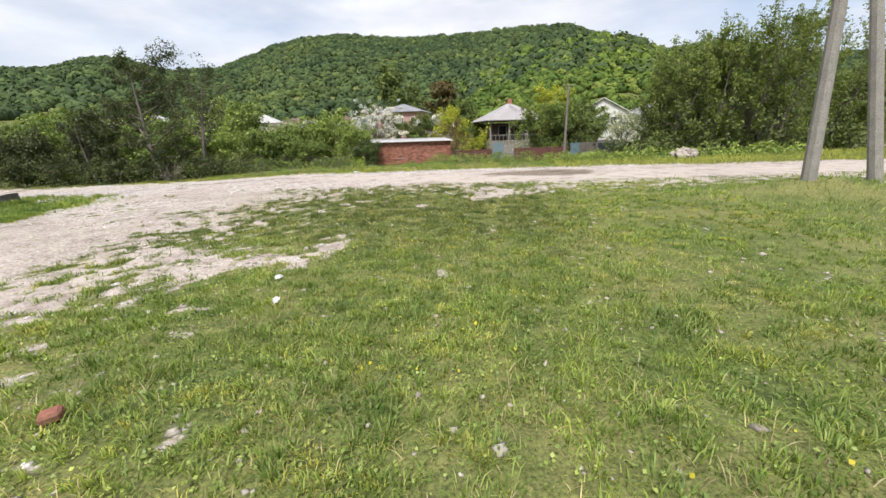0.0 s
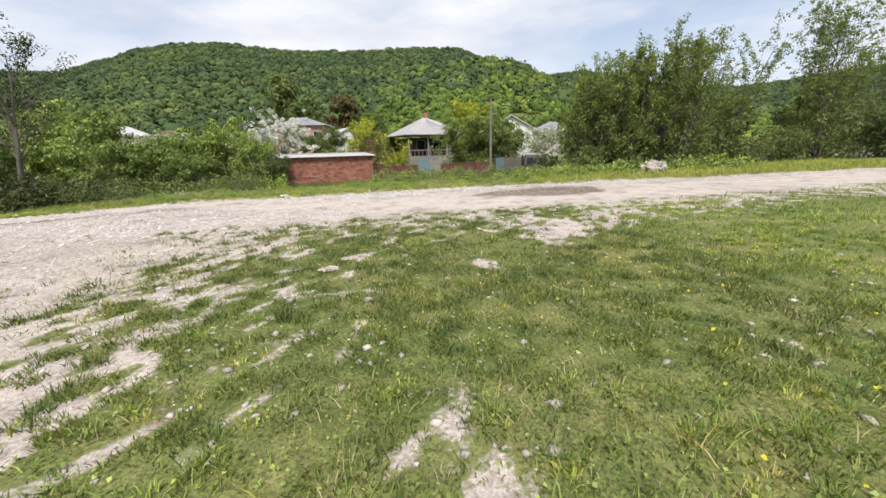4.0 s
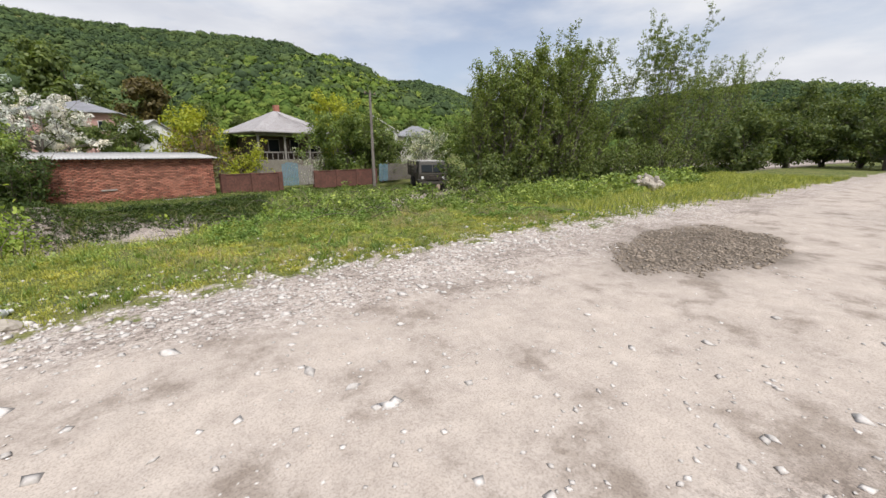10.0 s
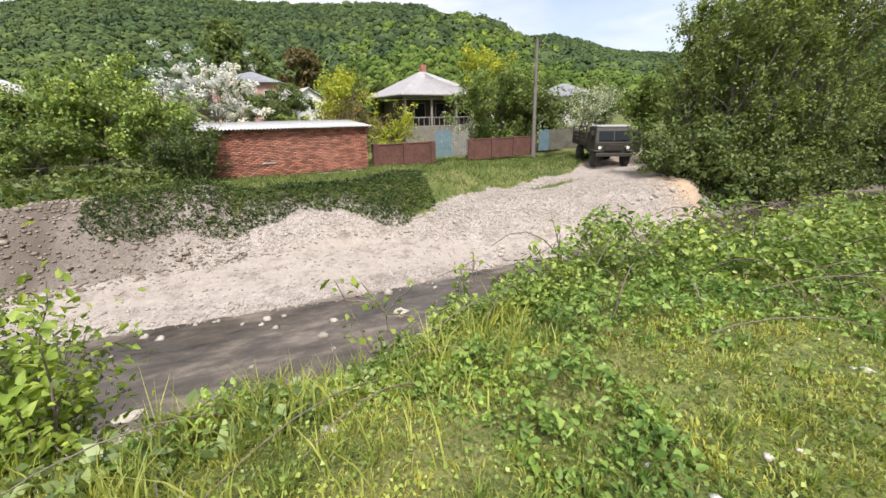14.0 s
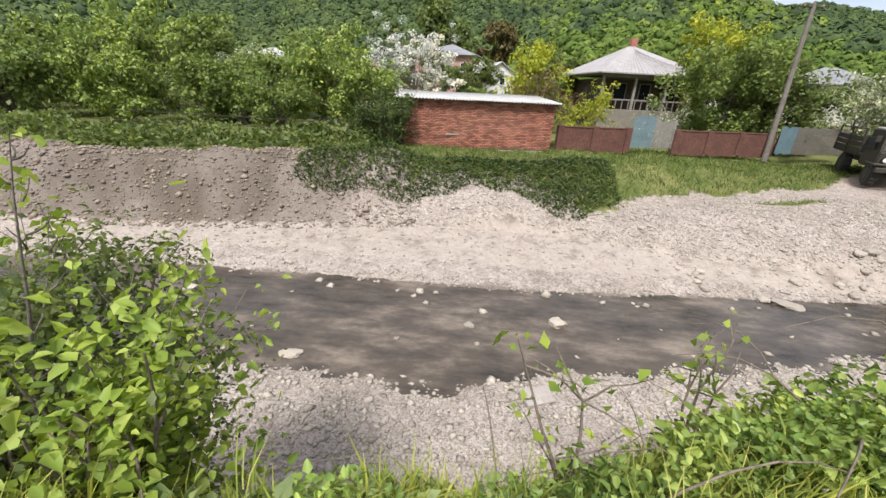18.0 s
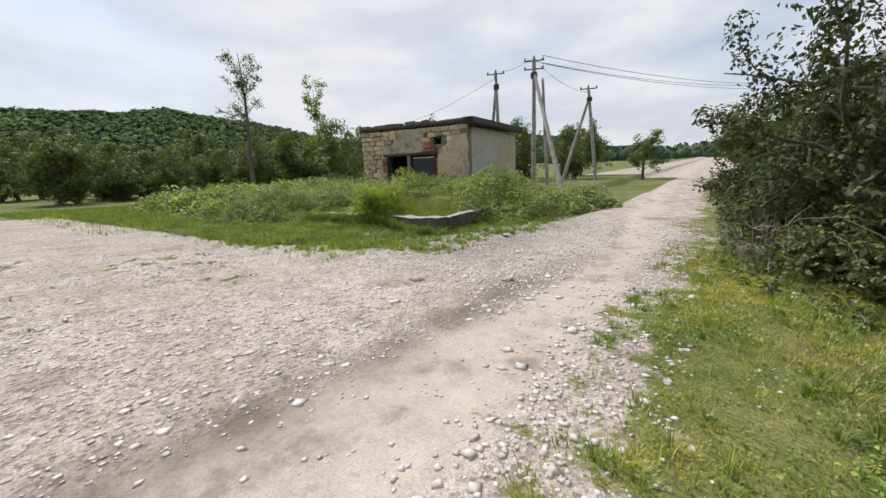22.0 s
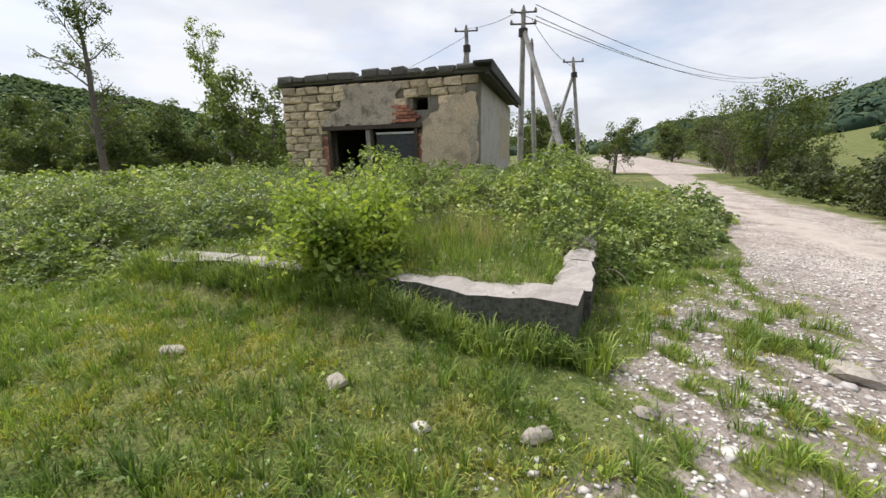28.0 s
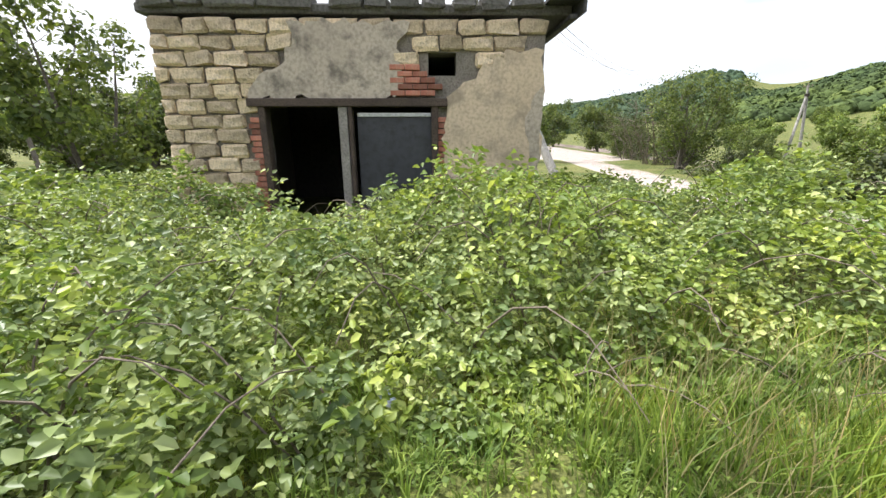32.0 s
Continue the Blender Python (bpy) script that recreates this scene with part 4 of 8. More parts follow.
def tree(name, at, seed, height, radius, label, leaf, leaves=2500, leaf_size=0.16, stems=1, limbs=9, crown_base=0.25, trunk_r=0.12, spread=0.9, lift=0.12, clump=0.45, bark=None, group="", category="tree", up=0.3, share=0.4):
    """A tapered trunk with limbs and twigs, and a crown of many leaves in uneven clumps round the twigs."""
    rng = np.random.default_rng(seed)
    wood, tips = [], []
    for s in range(stems):
        h = height * rng.uniform(0.82, 1.0)
        off = rng.normal(size=3) * 0.16 * trunk_r * 8 * (stems > 1)
        head = np.array([rng.normal() * 0.12 * stems ** 0.5, rng.normal() * 0.12 * stems ** 0.5, 1.0])
        tp, tr = grow(rng, (off[0], off[1], -0.15), head, h * 0.93, trunk_r, 9, 0.14, 0.12)
        tr = np.linspace(trunk_r, trunk_r * 0.12, len(tp))
        wood.append(tube_path(tp, tr, 8))
        for k in range(limbs):
            f = crown_base + (1 - crown_base) * (k + rng.uniform(0, 1)) / limbs * 0.95
            q = f * (len(tp) - 1)
            i = min(int(q), len(tp) - 2)
            p = tp[i] + (tp[i + 1] - tp[i]) * (q - i)
            a = rng.uniform(0, 2 * np.pi)
            ln = radius * (1.12 - 0.75 * abs(f - 0.45)) * rng.uniform(0.65, 1.1)
            d = np.array([np.cos(a) * spread, np.sin(a) * spread, rng.uniform(0.15, 0.7)])
            lp, lr = grow(rng, p, d / np.linalg.norm(d), ln, trunk_r * 0.42 * (1.1 - f), 6, 0.3, lift)
            wood.append(tube_path(lp, lr, 5))
            for m in range(3, 7):
                tips.append(lp[m])
            for _ in range(3):
                j = rng.integers(2, 6)
                d2 = rng.normal(size=3) * 0.8 + (lp[-1] - lp[0]) / ln
                sp, sr = grow(rng, lp[j], d2 / np.linalg.norm(d2), ln * rng.uniform(0.3, 0.55), max(trunk_r * 0.12, 0.006), 4, 0.35, lift)
                wood.append(tube_path(sp, sr, 4))
                tips.extend(sp[1:])
        tips.append(tp[-1])
        tips.append(tp[-2])
    tips = np.array(tips)
    p, d = tufted(tips, leaves, clump, rng, share)
    p[:, 2] = np.maximum(p[:, 2], 0.05)
    v, f = leaf_quads(p, leaf_size * rng.uniform(0.55, 1.25, leaves), rng, up, out=d)
    root = thing(name, pose(at[0], at[1], float(ground_z(at[0], at[1])), 0, 0, 0), label, category, group)
    wv_, wf_ = join(wood)
    np_mesh("trunk", wv_, [wf_], bark or M_BARK, root, True)
    np_mesh("crown", v, [f], leaf, root)
    return root


def shrub(name, at, seed, size, label, leaf, leaves=2500, leaf_size=0.1, stems=9, group="", stem_mat=None, up=0.35, category="shrub", rounded=False, spread=0.13):
    """A bush of many stems from the ground, uneven in outline; size (rx, ry, h)."""
    rng = np.random.default_rng(seed)
    rx, ry, h = size
    wood, tips = [], []
    for s in range(stems):
        a, r = rng.uniform(0, 2 * np.pi), rng.uniform(0, 0.45)
        d = np.array([np.cos(a) * 0.55 * rx / h, np.sin(a) * 0.55 * ry / h, 1.0])
        lp, lr = grow(rng, (np.cos(a) * rx * r, np.sin(a) * ry * r, -0.1), d / np.linalg.norm(d), h * rng.uniform(0.7, 1.15), 0.004 + 0.009 * h, 6, 0.32, 0.06)
        wood.append(tube_path(lp, lr, 5))
        tips.extend(lp[1:])
        for _ in range(4):
            j = rng.integers(1, 6)
            d2 = rng.normal(size=3) * 0.7 + np.array([np.cos(a) * rx / h, np.sin(a) * ry / h, 0.5])
            sp, sr = grow(rng, lp[j], d2 / np.linalg.norm(d2), h * rng.uniform(0.25, 0.5), 0.003 + 0.004 * h, 4, 0.4, 0.02)
            wood.append(tube_path(sp, sr, 4))
            tips.extend(sp[1:])
    tips = np.array(tips)
    sz = leaf_size * rng.uniform(0.5, 1.3, leaves)
    if rounded:
        p = tips[rng.integers(0, len(tips), leaves)] + rng.normal(size=(leaves, 3)) * np.array([rx, ry, h]) * spread
        p[:, 2] = np.maximum(p[:, 2], 0.02)
        v, f = leaf_round(p, sz, rng, up)
    else:
        p, d = tufted(tips, leaves, (rx + ry + h) / 3 * spread * 1.5, rng, 0.5)
        p[:, 2] = np.maximum(p[:, 2], 0.02)
        v, f = leaf_quads(p, sz, rng, up, out=d)
    root = thing(name, pose(at[0], at[1], float(ground_z(at[0], at[1])) + (at[2] if len(at) > 2 else 0)), label, category, group)
    wv_, wf_ = join(wood)
    np_mesh("woody_growth", wv_, [wf_], stem_mat or M_TWIG, root, True)["kind"] = "stuff"
    np_mesh("foliage", v, [f], leaf, root)
    return root


def on_ground(ob, x, y, turn, scale=1.0, dz=0.0):
    c = copy_thing(ob, pose(x, y, float(ground_z(x, y)) + dz, 0, 0, turn))
    c.scale = (scale, scale, scale)
    return c


def carpet(name, density, region, top, leaf, size, label, seed, up=0.5, layers=0.6, category="bramble", rounded=False, thin=None, lumps=0.75, gaps=0.0):
    """A bramble thicket: sprays of leaves all over an uneven mound with gaps. top(x, y) is its height over the ground, nil outside it; thin(x, y) sets how many there are."""
    rng = np.random.default_rng(seed)
    x0, y0, x1, y1 = region
    n = int((x1 - x0) * (y1 - y0) * density / 4)
    x, y = rng.uniform(x0, x1, n), rng.uniform(y0, y1, n)
    w = np.ones(n) if thin is None else np.clip(thin(x, y), 0.08, 1)
    k = rng.uniform(0, 1, n) < w
    x, y, w = x[k], y[k], w[k]
    h = top(x, y)
    keep = (h > 0.04) & (rng.uniform(0, 1, len(x)) > gaps * sstep(0.54, 0.40, fbm(x * 3.4, y * 3.4, 2, seed + 9)))
    x, y, h, w = x[keep], y[keep], h[keep], w[keep]
    lift = 1 - layers * rng.uniform(0, 1, len(x)) ** 1.5
    hollow = sstep(0.46, 0.34, fbm(x * 4.2, y * 4.2, 2, seed + 7))
    z = ground_z(x, y) + h * lift * (1 - 0.55 * hollow)
    z = z + (fbm(x * 2.3, y * 2.3, 3, seed) - 0.5) * lumps * np.clip(h, 0.1, 0.9)
    sz = size * rng.uniform(0.6, 1.3, len(x)) / np.sqrt(w)
    c = np.repeat(np.stack([x, y, z], 1), 4, 0)
    a = np.repeat(rng.uniform(0, 2 * np.pi, len(x)), 4) + np.tile(np.arange(4) * 1.5, len(x)) + rng.normal(size=len(c)) * 0.3
    s4 = np.repeat(sz, 4) * rng.uniform(0.65, 1.25, len(c))
    head = np.stack([np.cos(a), np.sin(a), rng.uniform(-0.5, 0.35, len(c))], 1)
    p = c + head * s4[:, None] * 0.25 + rng.normal(size=c.shape) * s4[:, None] * 0.35
    p[:, 2] = np.maximum(p[:, 2], ground_z(p[:, 0], p[:, 1]) + 0.02)
    if rounded:
        v, f = leaf_round(p, s4, rng, up, 0.72, 0.2, head)
    else:
        v, f = leaf_quads(p, s4, rng, up)
    root = thing(name, pose(0, 0, 0), label, category)
    np_mesh("foliage", v, [f], leaf, root)["kind"] = "stuff"
    m = max(40, len(x) // 130)
    pick = rng.integers(0, len(x), m)
    canes = []
    for i in pick:
        a = rng.uniform(0, 2 * np.pi)
        ln = rng.uniform(0.5, 1.2)
        t = np.linspace(0, 1, 6)[:, None]
        p0 = np.array([x[i], y[i], float(ground_z(x[i], y[i]))])
        arc = p0 + t * np.array([np.cos(a), np.sin(a), 0]) * ln + np.array([0, 0, 1.0]) * (1.15 * h[i] + 0.1) * 4 * t * (1 - 0.75 * t) * 0.62
        canes.append(tube_path(arc, np.linspace(0.007, 0.003, 6), 4))
    cv, cf = join(canes)
    np_mesh("cane_tangle", cv, [cf], M_TWIG, root)["kind"] = "stuff"
    return root

# ---------------------------------------------------------------- far woods on the hills
ICO1 = bmesh.new()
bmesh.ops.create_icosphere(ICO1, subdivisions=1, radius=1.0)
ICO1_V = np.array([v.co[:] for v in ICO1.verts])
ICO1_F = np.array([[v.index for v in f.verts] for f in ICO1.faces])
ICO1.free()


def woods(name, n, az, rr, size, material, label, seed, fine=True, keep=None):
    rng = np.random.default_rng(seed)
    a = np.radians(rng.uniform(az[0], az[1], n))
    r = np.sqrt(rng.uniform(rr[0] ** 2, rr[1] ** 2, n))
    x, y = r * np.sin(a), r * np.cos(a)
    if keep is not None:
        k = keep(x, y, np.degrees(a), r)
        x, y, r = x[k], y[k], r[k]
    z = ground_z(x, y)
    s = rng.uniform(size[0], size[1], len(x))
    n = len(x)
    q = 22 if fine else 14
    d = rng.normal(size=(n, q, 3))
    d[..., 2] = np.abs(d[..., 2]) * 1.1 - 0.12
    d /= np.linalg.norm(d, axis=2)[..., None]
    flat = np.array([1.0, 1.0, 0.78])
    foot = np.stack([x, y, z + s * 0.3], 1)[:, None]
    ball = ICO1_V[None] * (1 + 0.16 * rng.normal(size=(n, len(ICO1_V), 1)).clip(-1.3, 1.3)) * s[:, None, None] * flat + foot
    lump = 1.0 + 0.16 * rng.normal(size=(n, q, 1)).clip(-1.5, 1.5)
    c = d * lump * s[:, None, None] * flat + foot
    nrm = d + 0.3 * rng.normal(size=d.shape)
    nrm /= np.linalg.norm(nrm, axis=2)[..., None]
    t = np.cross(nrm, rng.normal(size=d.shape))
    t /= np.linalg.norm(t, axis=2)[..., None] + 1e-9
    b = np.cross(nrm, t)
    w = (s[:, None] * rng.uniform(0.16, 0.34, (n, q)) * (1.0 if fine else 1.3))[..., None]
    v = np.stack([c + t * w, c + b * w * 0.8, c - t * w, c - b * w * 0.8], 2).reshape(-1, 3)
    nb = n * len(ICO1_V)
    bf = (ICO1_F[None] + (np.arange(n) * len(ICO1_V))[:, None, None]).reshape(-1, 3)
    ob = np_mesh(name, np.concatenate([ball.reshape(-1, 3), v]), [bf, nb + np.arange(len(v)).reshape(-1, 4)], material)
    tone = rng.uniform(0, 1, n)
    at = ob.data.attributes.new("tone", "FLOAT", "POINT")
    at.data.foreach_set("value", np.concatenate([np.repeat(tone, len(ICO1_V)), np.repeat(tone, q * 4)]).astype(np.float32))
    return tagged(ob, label, "forest", kind="stuff")


woods("hill_woods", 15000, (-64, 82), (185, 610), (1.9, 4.2), M_FOREST, "mixed spring-green forest covering the hills", 1)
woods("knob_woods", 3600, (0, 62), (118, 270), (1.4, 3.0), M_FORESTLIGHT, "bright green broadleaf wood on the near knoll", 2)
woods("south_woods", 5200, (-180, -128), (130, 450), (2.2, 4.6), M_FORESTDARK, "green wood on the hill behind the hut, shade in its colour", 3, False)
woods("east_woods", 2300, (82, 180), (130, 480), (3.0, 6.5), M_FOREST, "green wood on the hill behind the meadow", 5, False)
woods("valley_woods", 8000, (-128, -60), (320, 1750), (4.5, 9), M_FORESTFAR, "distant forested valley sides", 4, False)

# ---------------------------------------------------------------- block hut
HUT_A = math.degrees(math.atan2(8.97 - 3.94, -18.8 + 18.17))      # direction of its front
HUT = thing("block_hut", pose(-18.17, 3.94, -0.32, 0, 0, HUT_A), "derelict limestone-block hut with patched render and open doorway", "hut")
HW, HD, HH = 5.07, 6.1, 3.2      # along the front, depth, height; local x along the front, y inwards, z up


def wall_pieces(spans, y0, y1):
    """Joined boxes of a wall: spans of (x0, x1, z0, z1)."""
    bm = bmesh.new()
    for x0, x1, z0, z1 in spans:
        add_box(bm, ((x0 + x1) / 2, (y0 + y1) / 2, (z0 + z1) / 2), (x1 - x0, y1 - y0, z1 - z0))
    return bm


DX0, DX1, DZ1 = 1.26, 3.66, 2.12
OX0, OX1, OZ0, OZ1 = 3.53, 3.90, 2.44, 2.72
front = [(0, DX0, -0.4, DZ1), (DX1, HW, -0.4, DZ1), (0, OX0, DZ1, OZ0), (OX1, HW, DZ1, OZ0), (0, OX0, OZ0, OZ1), (OX1, HW, OZ0, OZ1), (0, OX0, OZ1, HH - 0.12), (OX0, HW, OZ1, HH - 0.12), (OX0, OX1, DZ1, OZ0)]
for span in front:
    part("wall_core", wall_pieces([span], 0.03, 0.38), M_MORTAR, HUT)
part("side_wall", box((HW - 0.17, HD / 2 + 0.19, HH / 2 - 0.2), (0.34, HD - 0.4, HH + 0.1)), M_RENDER_SIDE, HUT, "pale grey rendered side wall")
part("side_wall", box((0.17, HD / 2 + 0.19, HH / 2 - 0.2), (0.34, HD - 0.4, HH + 0.1)), M_MORTAR, HUT)
part("back_wall", box((HW / 2, HD - 0.15, HH / 2 - 0.2), (HW - 0.7, 0.3, HH + 0.1)), M_MORTAR, HUT)
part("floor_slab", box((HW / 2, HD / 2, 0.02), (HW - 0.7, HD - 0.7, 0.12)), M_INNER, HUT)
part("inner_lining", box((HW / 2, HD * 0.62, 1.5), (HW - 0.72, 0.08, 2.9)), M_INNER, HUT, "dark inner partition")

# block courses: left strip, band under the roof, the corner strip
rng = np.random.default_rng(5)
grey_patch = lambda x, z: (1.72 + 0.22 * math.sin(z * 7) - 0.5 * (z < 2.3) * (2.3 - z) < x < 3.25 + 0.1 * math.sin(z * 9)) and DZ1 + 0.1 < z < 3.0
course, zc, row = 0.192, -0.15, 0
block_meshes = {}
while zc < HH - 0.2:
    x = -0.0 - (row % 2) * 0.18
    while x < HW:
        w = (0.30, 0.36, 0.40, 0.44)[int(rng.integers(0, 4))]
        x0, x1 = max(x, 0.0), min(x + w, HW)
        x += w
        cx, cz = (x0 + x1) / 2, zc + course / 2
        if x1 - x0 < 0.08:
            continue
        if DX0 - 0.06 < cx < DX1 + 0.08 and cz < DZ1 + 0.1:
            continue
        if x1 > DX1 and cx < DX1 + 0.3 and cz < DZ1 + 0.1:
            continue
        if OX0 - 0.18 < cx < OX1 + 0.12 and OZ0 - 0.08 < cz < OZ1 + 0.08:
            continue
        if grey_patch(cx, cz):
            continue
        if cx > 3.75 and cz < 2.45 + max(0, (cx - 4.3)) * 0.65:
            continue
        if 3.0 < cx < 3.6 and 2.1 < cz < 2.5:
            continue
        key = (round(x1 - x0, 2), int(rng.integers(0, 3)))
        if key not in block_meshes:
            bm = box((0, 0, 0), (x1 - x0 - 0.028, 0.10, course - 0.026), 0.024)
            for v in bm.verts:
                v.co += Vector(rng.normal(size=3) * 0.013)
            block_meshes[key] = part("block", bm, M_BLOCK, HUT)
            ob = block_meshes[key]
        else:
            ob = new("block", block_meshes[key].data)
            ob.parent = HUT
        ob.location = (cx, 0.02 - float(rng.uniform(0, 0.018)), cz)
    zc += course
    row += 1


def patch(name, outline, y, depth, material, label, seed, ragged=0.05):
    """A skin of render with a ragged outline; outline in local x, z."""
    r_ = random.Random(seed)
    pts = []
    for (ax, az), (bx, bz) in zip(outline, outline[1:] + outline[:1]):
        n = max(1, int(math.hypot(bx - ax, bz - az) / 0.09))
        for k in range(n):
            t = k / n
            e = ragged if 0.02 < t < 0.98 else 0
            pts.append((ax + (bx - ax) * t + r_.uniform(-e, e), az + (bz - az) * t + r_.uniform(-e, e)))
    bm = bmesh.new()
    f = bm.faces.new([bm.verts.new((px, y, pz)) for px, pz in pts])
    ext = bmesh.ops.extrude_face_region(bm, geom=[f])
    bmesh.ops.translate(bm, verts=[g for g in ext["geom"] if isinstance(g, bmesh.types.BMVert)], vec=(0, depth, 0))
    bmesh.ops.recalc_face_normals(bm, faces=bm.faces)
    return part(name, bm, material, HUT, label)


patch("render_patch", [(1.15, 2.16), (3.08, 2.16), (3.2, 2.45), (3.12, 2.75), (3.3, 3.06), (1.75, 3.06), (1.8, 2.8), (1.62, 2.55), (1.35, 2.45)], -0.055, 0.10, M_RENDER_GREY, "grey cement render patch over the doorway", 1)
patch("render_patch", [(3.72, -0.3), (5.05, -0.3), (5.05, 2.74), (4.5, 2.70), (4.2, 2.50), (3.95, 2.3), (3.74, 2.1)], -0.05, 0.09, M_RENDER_TAN, "tan render with a ragged upper edge", 2)
patch("render_patch", [(4.86, -0.3), (5.055, -0.3), (5.055, 2.3), (4.95, 2.2), (4.84, 1.8), (4.92, 1.5)], -0.056, 0.02, M_RENDER_GREY, "darker grey corner repair", 3, 0.03)
part("side_render", box((HW + 0.012, 4.6, 1.9), (0.03, 2.3, 1.3), 0.004), M_RENDER_BUFF, HUT, "buff patch of newer render")
part("side_render", box((HW + 0.010, 3.1, 1.45), (0.022, 5.6, 3.1), 0.004), M_RENDER_SIDE, HUT, "pale grey side render")

# bricks of the reveals and beside the vent hole
hut_brick = None


def lay_brick(x, y, z, w):
    global hut_brick
    if hut_brick is None:
        hut_brick = part("brick", box((0, 0, 0), (1, 0.14, 0.066), 0.006), M_BRICK, HUT)
        ob = hut_brick
    else:
        ob = new("brick", hut_brick.data)
        ob.parent = HUT
    ob.matrix_local = Matrix.Translation((x, y, z)) @ Matrix.Diagonal((w, 1, 1, 1))


for k in range(26):
    z = -0.1 + k * 0.078
    lay_brick(DX0 - 0.07 + 0.03 * (k % 2), 0.03, z + 0.033, 0.16)
    lay_brick(DX1 + 0.06 - 0.02 * (k % 2), 0.04, z + 0.033, 0.12)
for k in range(5):
    for j in range(3 - k // 3):
        lay_brick(3.12 + j * 0.2 + 0.1 * (k % 2), 0.005 + 0.01 * random.uniform(-1, 1), 2.22 + k * 0.078, 0.19)

# doorway: frame, post, dark panel with a pale strip
frame_root = new("door_frame")
frame_root.parent = HUT
for nm, c, s in (("lintel_beam", ((DX0 + DX1) / 2, 0.0, DZ1 - 0.02), (DX1 - DX0 + 0.24, 0.20, 0.10)), ("jamb", (DX0 + 0.05, 0.02, 0.95), (0.09, 0.18, 2.25)), ("jamb", (DX1 - 0.05, 0.02, 0.95), (0.09, 0.18, 2.25)), ("jamb", (DX0 + 1.22, -0.01, 0.95), (0.05, 0.14, 2.2))):
    part(nm, box(c, s, 0.008), M_WOODDARK, frame_root)
part("grey_post", box((DX0 + 1.12, 0.0, 0.95), (0.12, 0.14, 2.2), 0.01), M_WOODGREY, frame_root, "weathered grey door post")
part("panel", box((DX0 + 1.80, 0.06, 0.9), (1.02, 0.05, 2.1), 0.004), M_PANEL, HUT, "dark grey door panel")
part("pale_strip", box((DX0 + 1.80, 0.02, DZ1 - 0.17), (1.0, 0.03, 0.05), 0.004), M_PALESTRIP, HUT, "pale strip along the panel's top")

# roof: sloping dark slab with an overhang at the side, broken coping stones on the front
bm = bmesh.new()
add_box(bm, ((HW + 0.2) / 2, HD / 2 + 0.1, HH + 0.02), (HW + 0.45, HD + 0.2, 0.12), 0.02)
part("roof_slab", bm, M_ROOFCONC, HUT, "dark concrete roof slab")
bm = bmesh.new()
add_box(bm, (HW + 0.17, HD / 2 - 0.1, HH + 0.10), (0.42, HD + 0.5, 0.05), 0.008)
add_box(bm, (HW + 0.36, HD / 2 - 0.1, HH + 0.0), (0.04, HD + 0.5, 0.2), 0.008)
add_box(bm, (HW + 0.26, HD / 2 - 0.1, HH - 0.12), (0.1, HD + 0.3, 0.06), 0.008)
part("eave", bm, M_ROOFFELT, HUT, "black roofing-felt eave overhanging the side")
x = -0.05
k = 0
for w, gap, hgt in ((0.45, 0.01, 0.15), (0.34, 0.02, 0.13), (0.62, 0.02, 0.15), (0.68, 0.16, 0.16), (0.0, 0.06, 0.1), (0.42, 0.0, 0.17), (0.3, 0.02, 0.14), (0.36, 0.05, 0.17), (0.28, 0.1, 0.12), (0.3, 0.06, 0.1), (0.35, 0.05, 0.12), (0.4, 0.04, 0.12)):
    if w:
        bm = box((x + w / 2, 0.08, HH + 0.02 + hgt / 2), (w, 0.34, hgt), 0.025)
        for v in bm.verts:
            v.co += Vector((random.uniform(-0.02, 0.02), random.uniform(-0.02, 0.02), random.uniform(-0.02, 0.02)))
        part("coping_stone", bm, M_ROOFCONC, HUT)
    x += w + gap
    k += 1

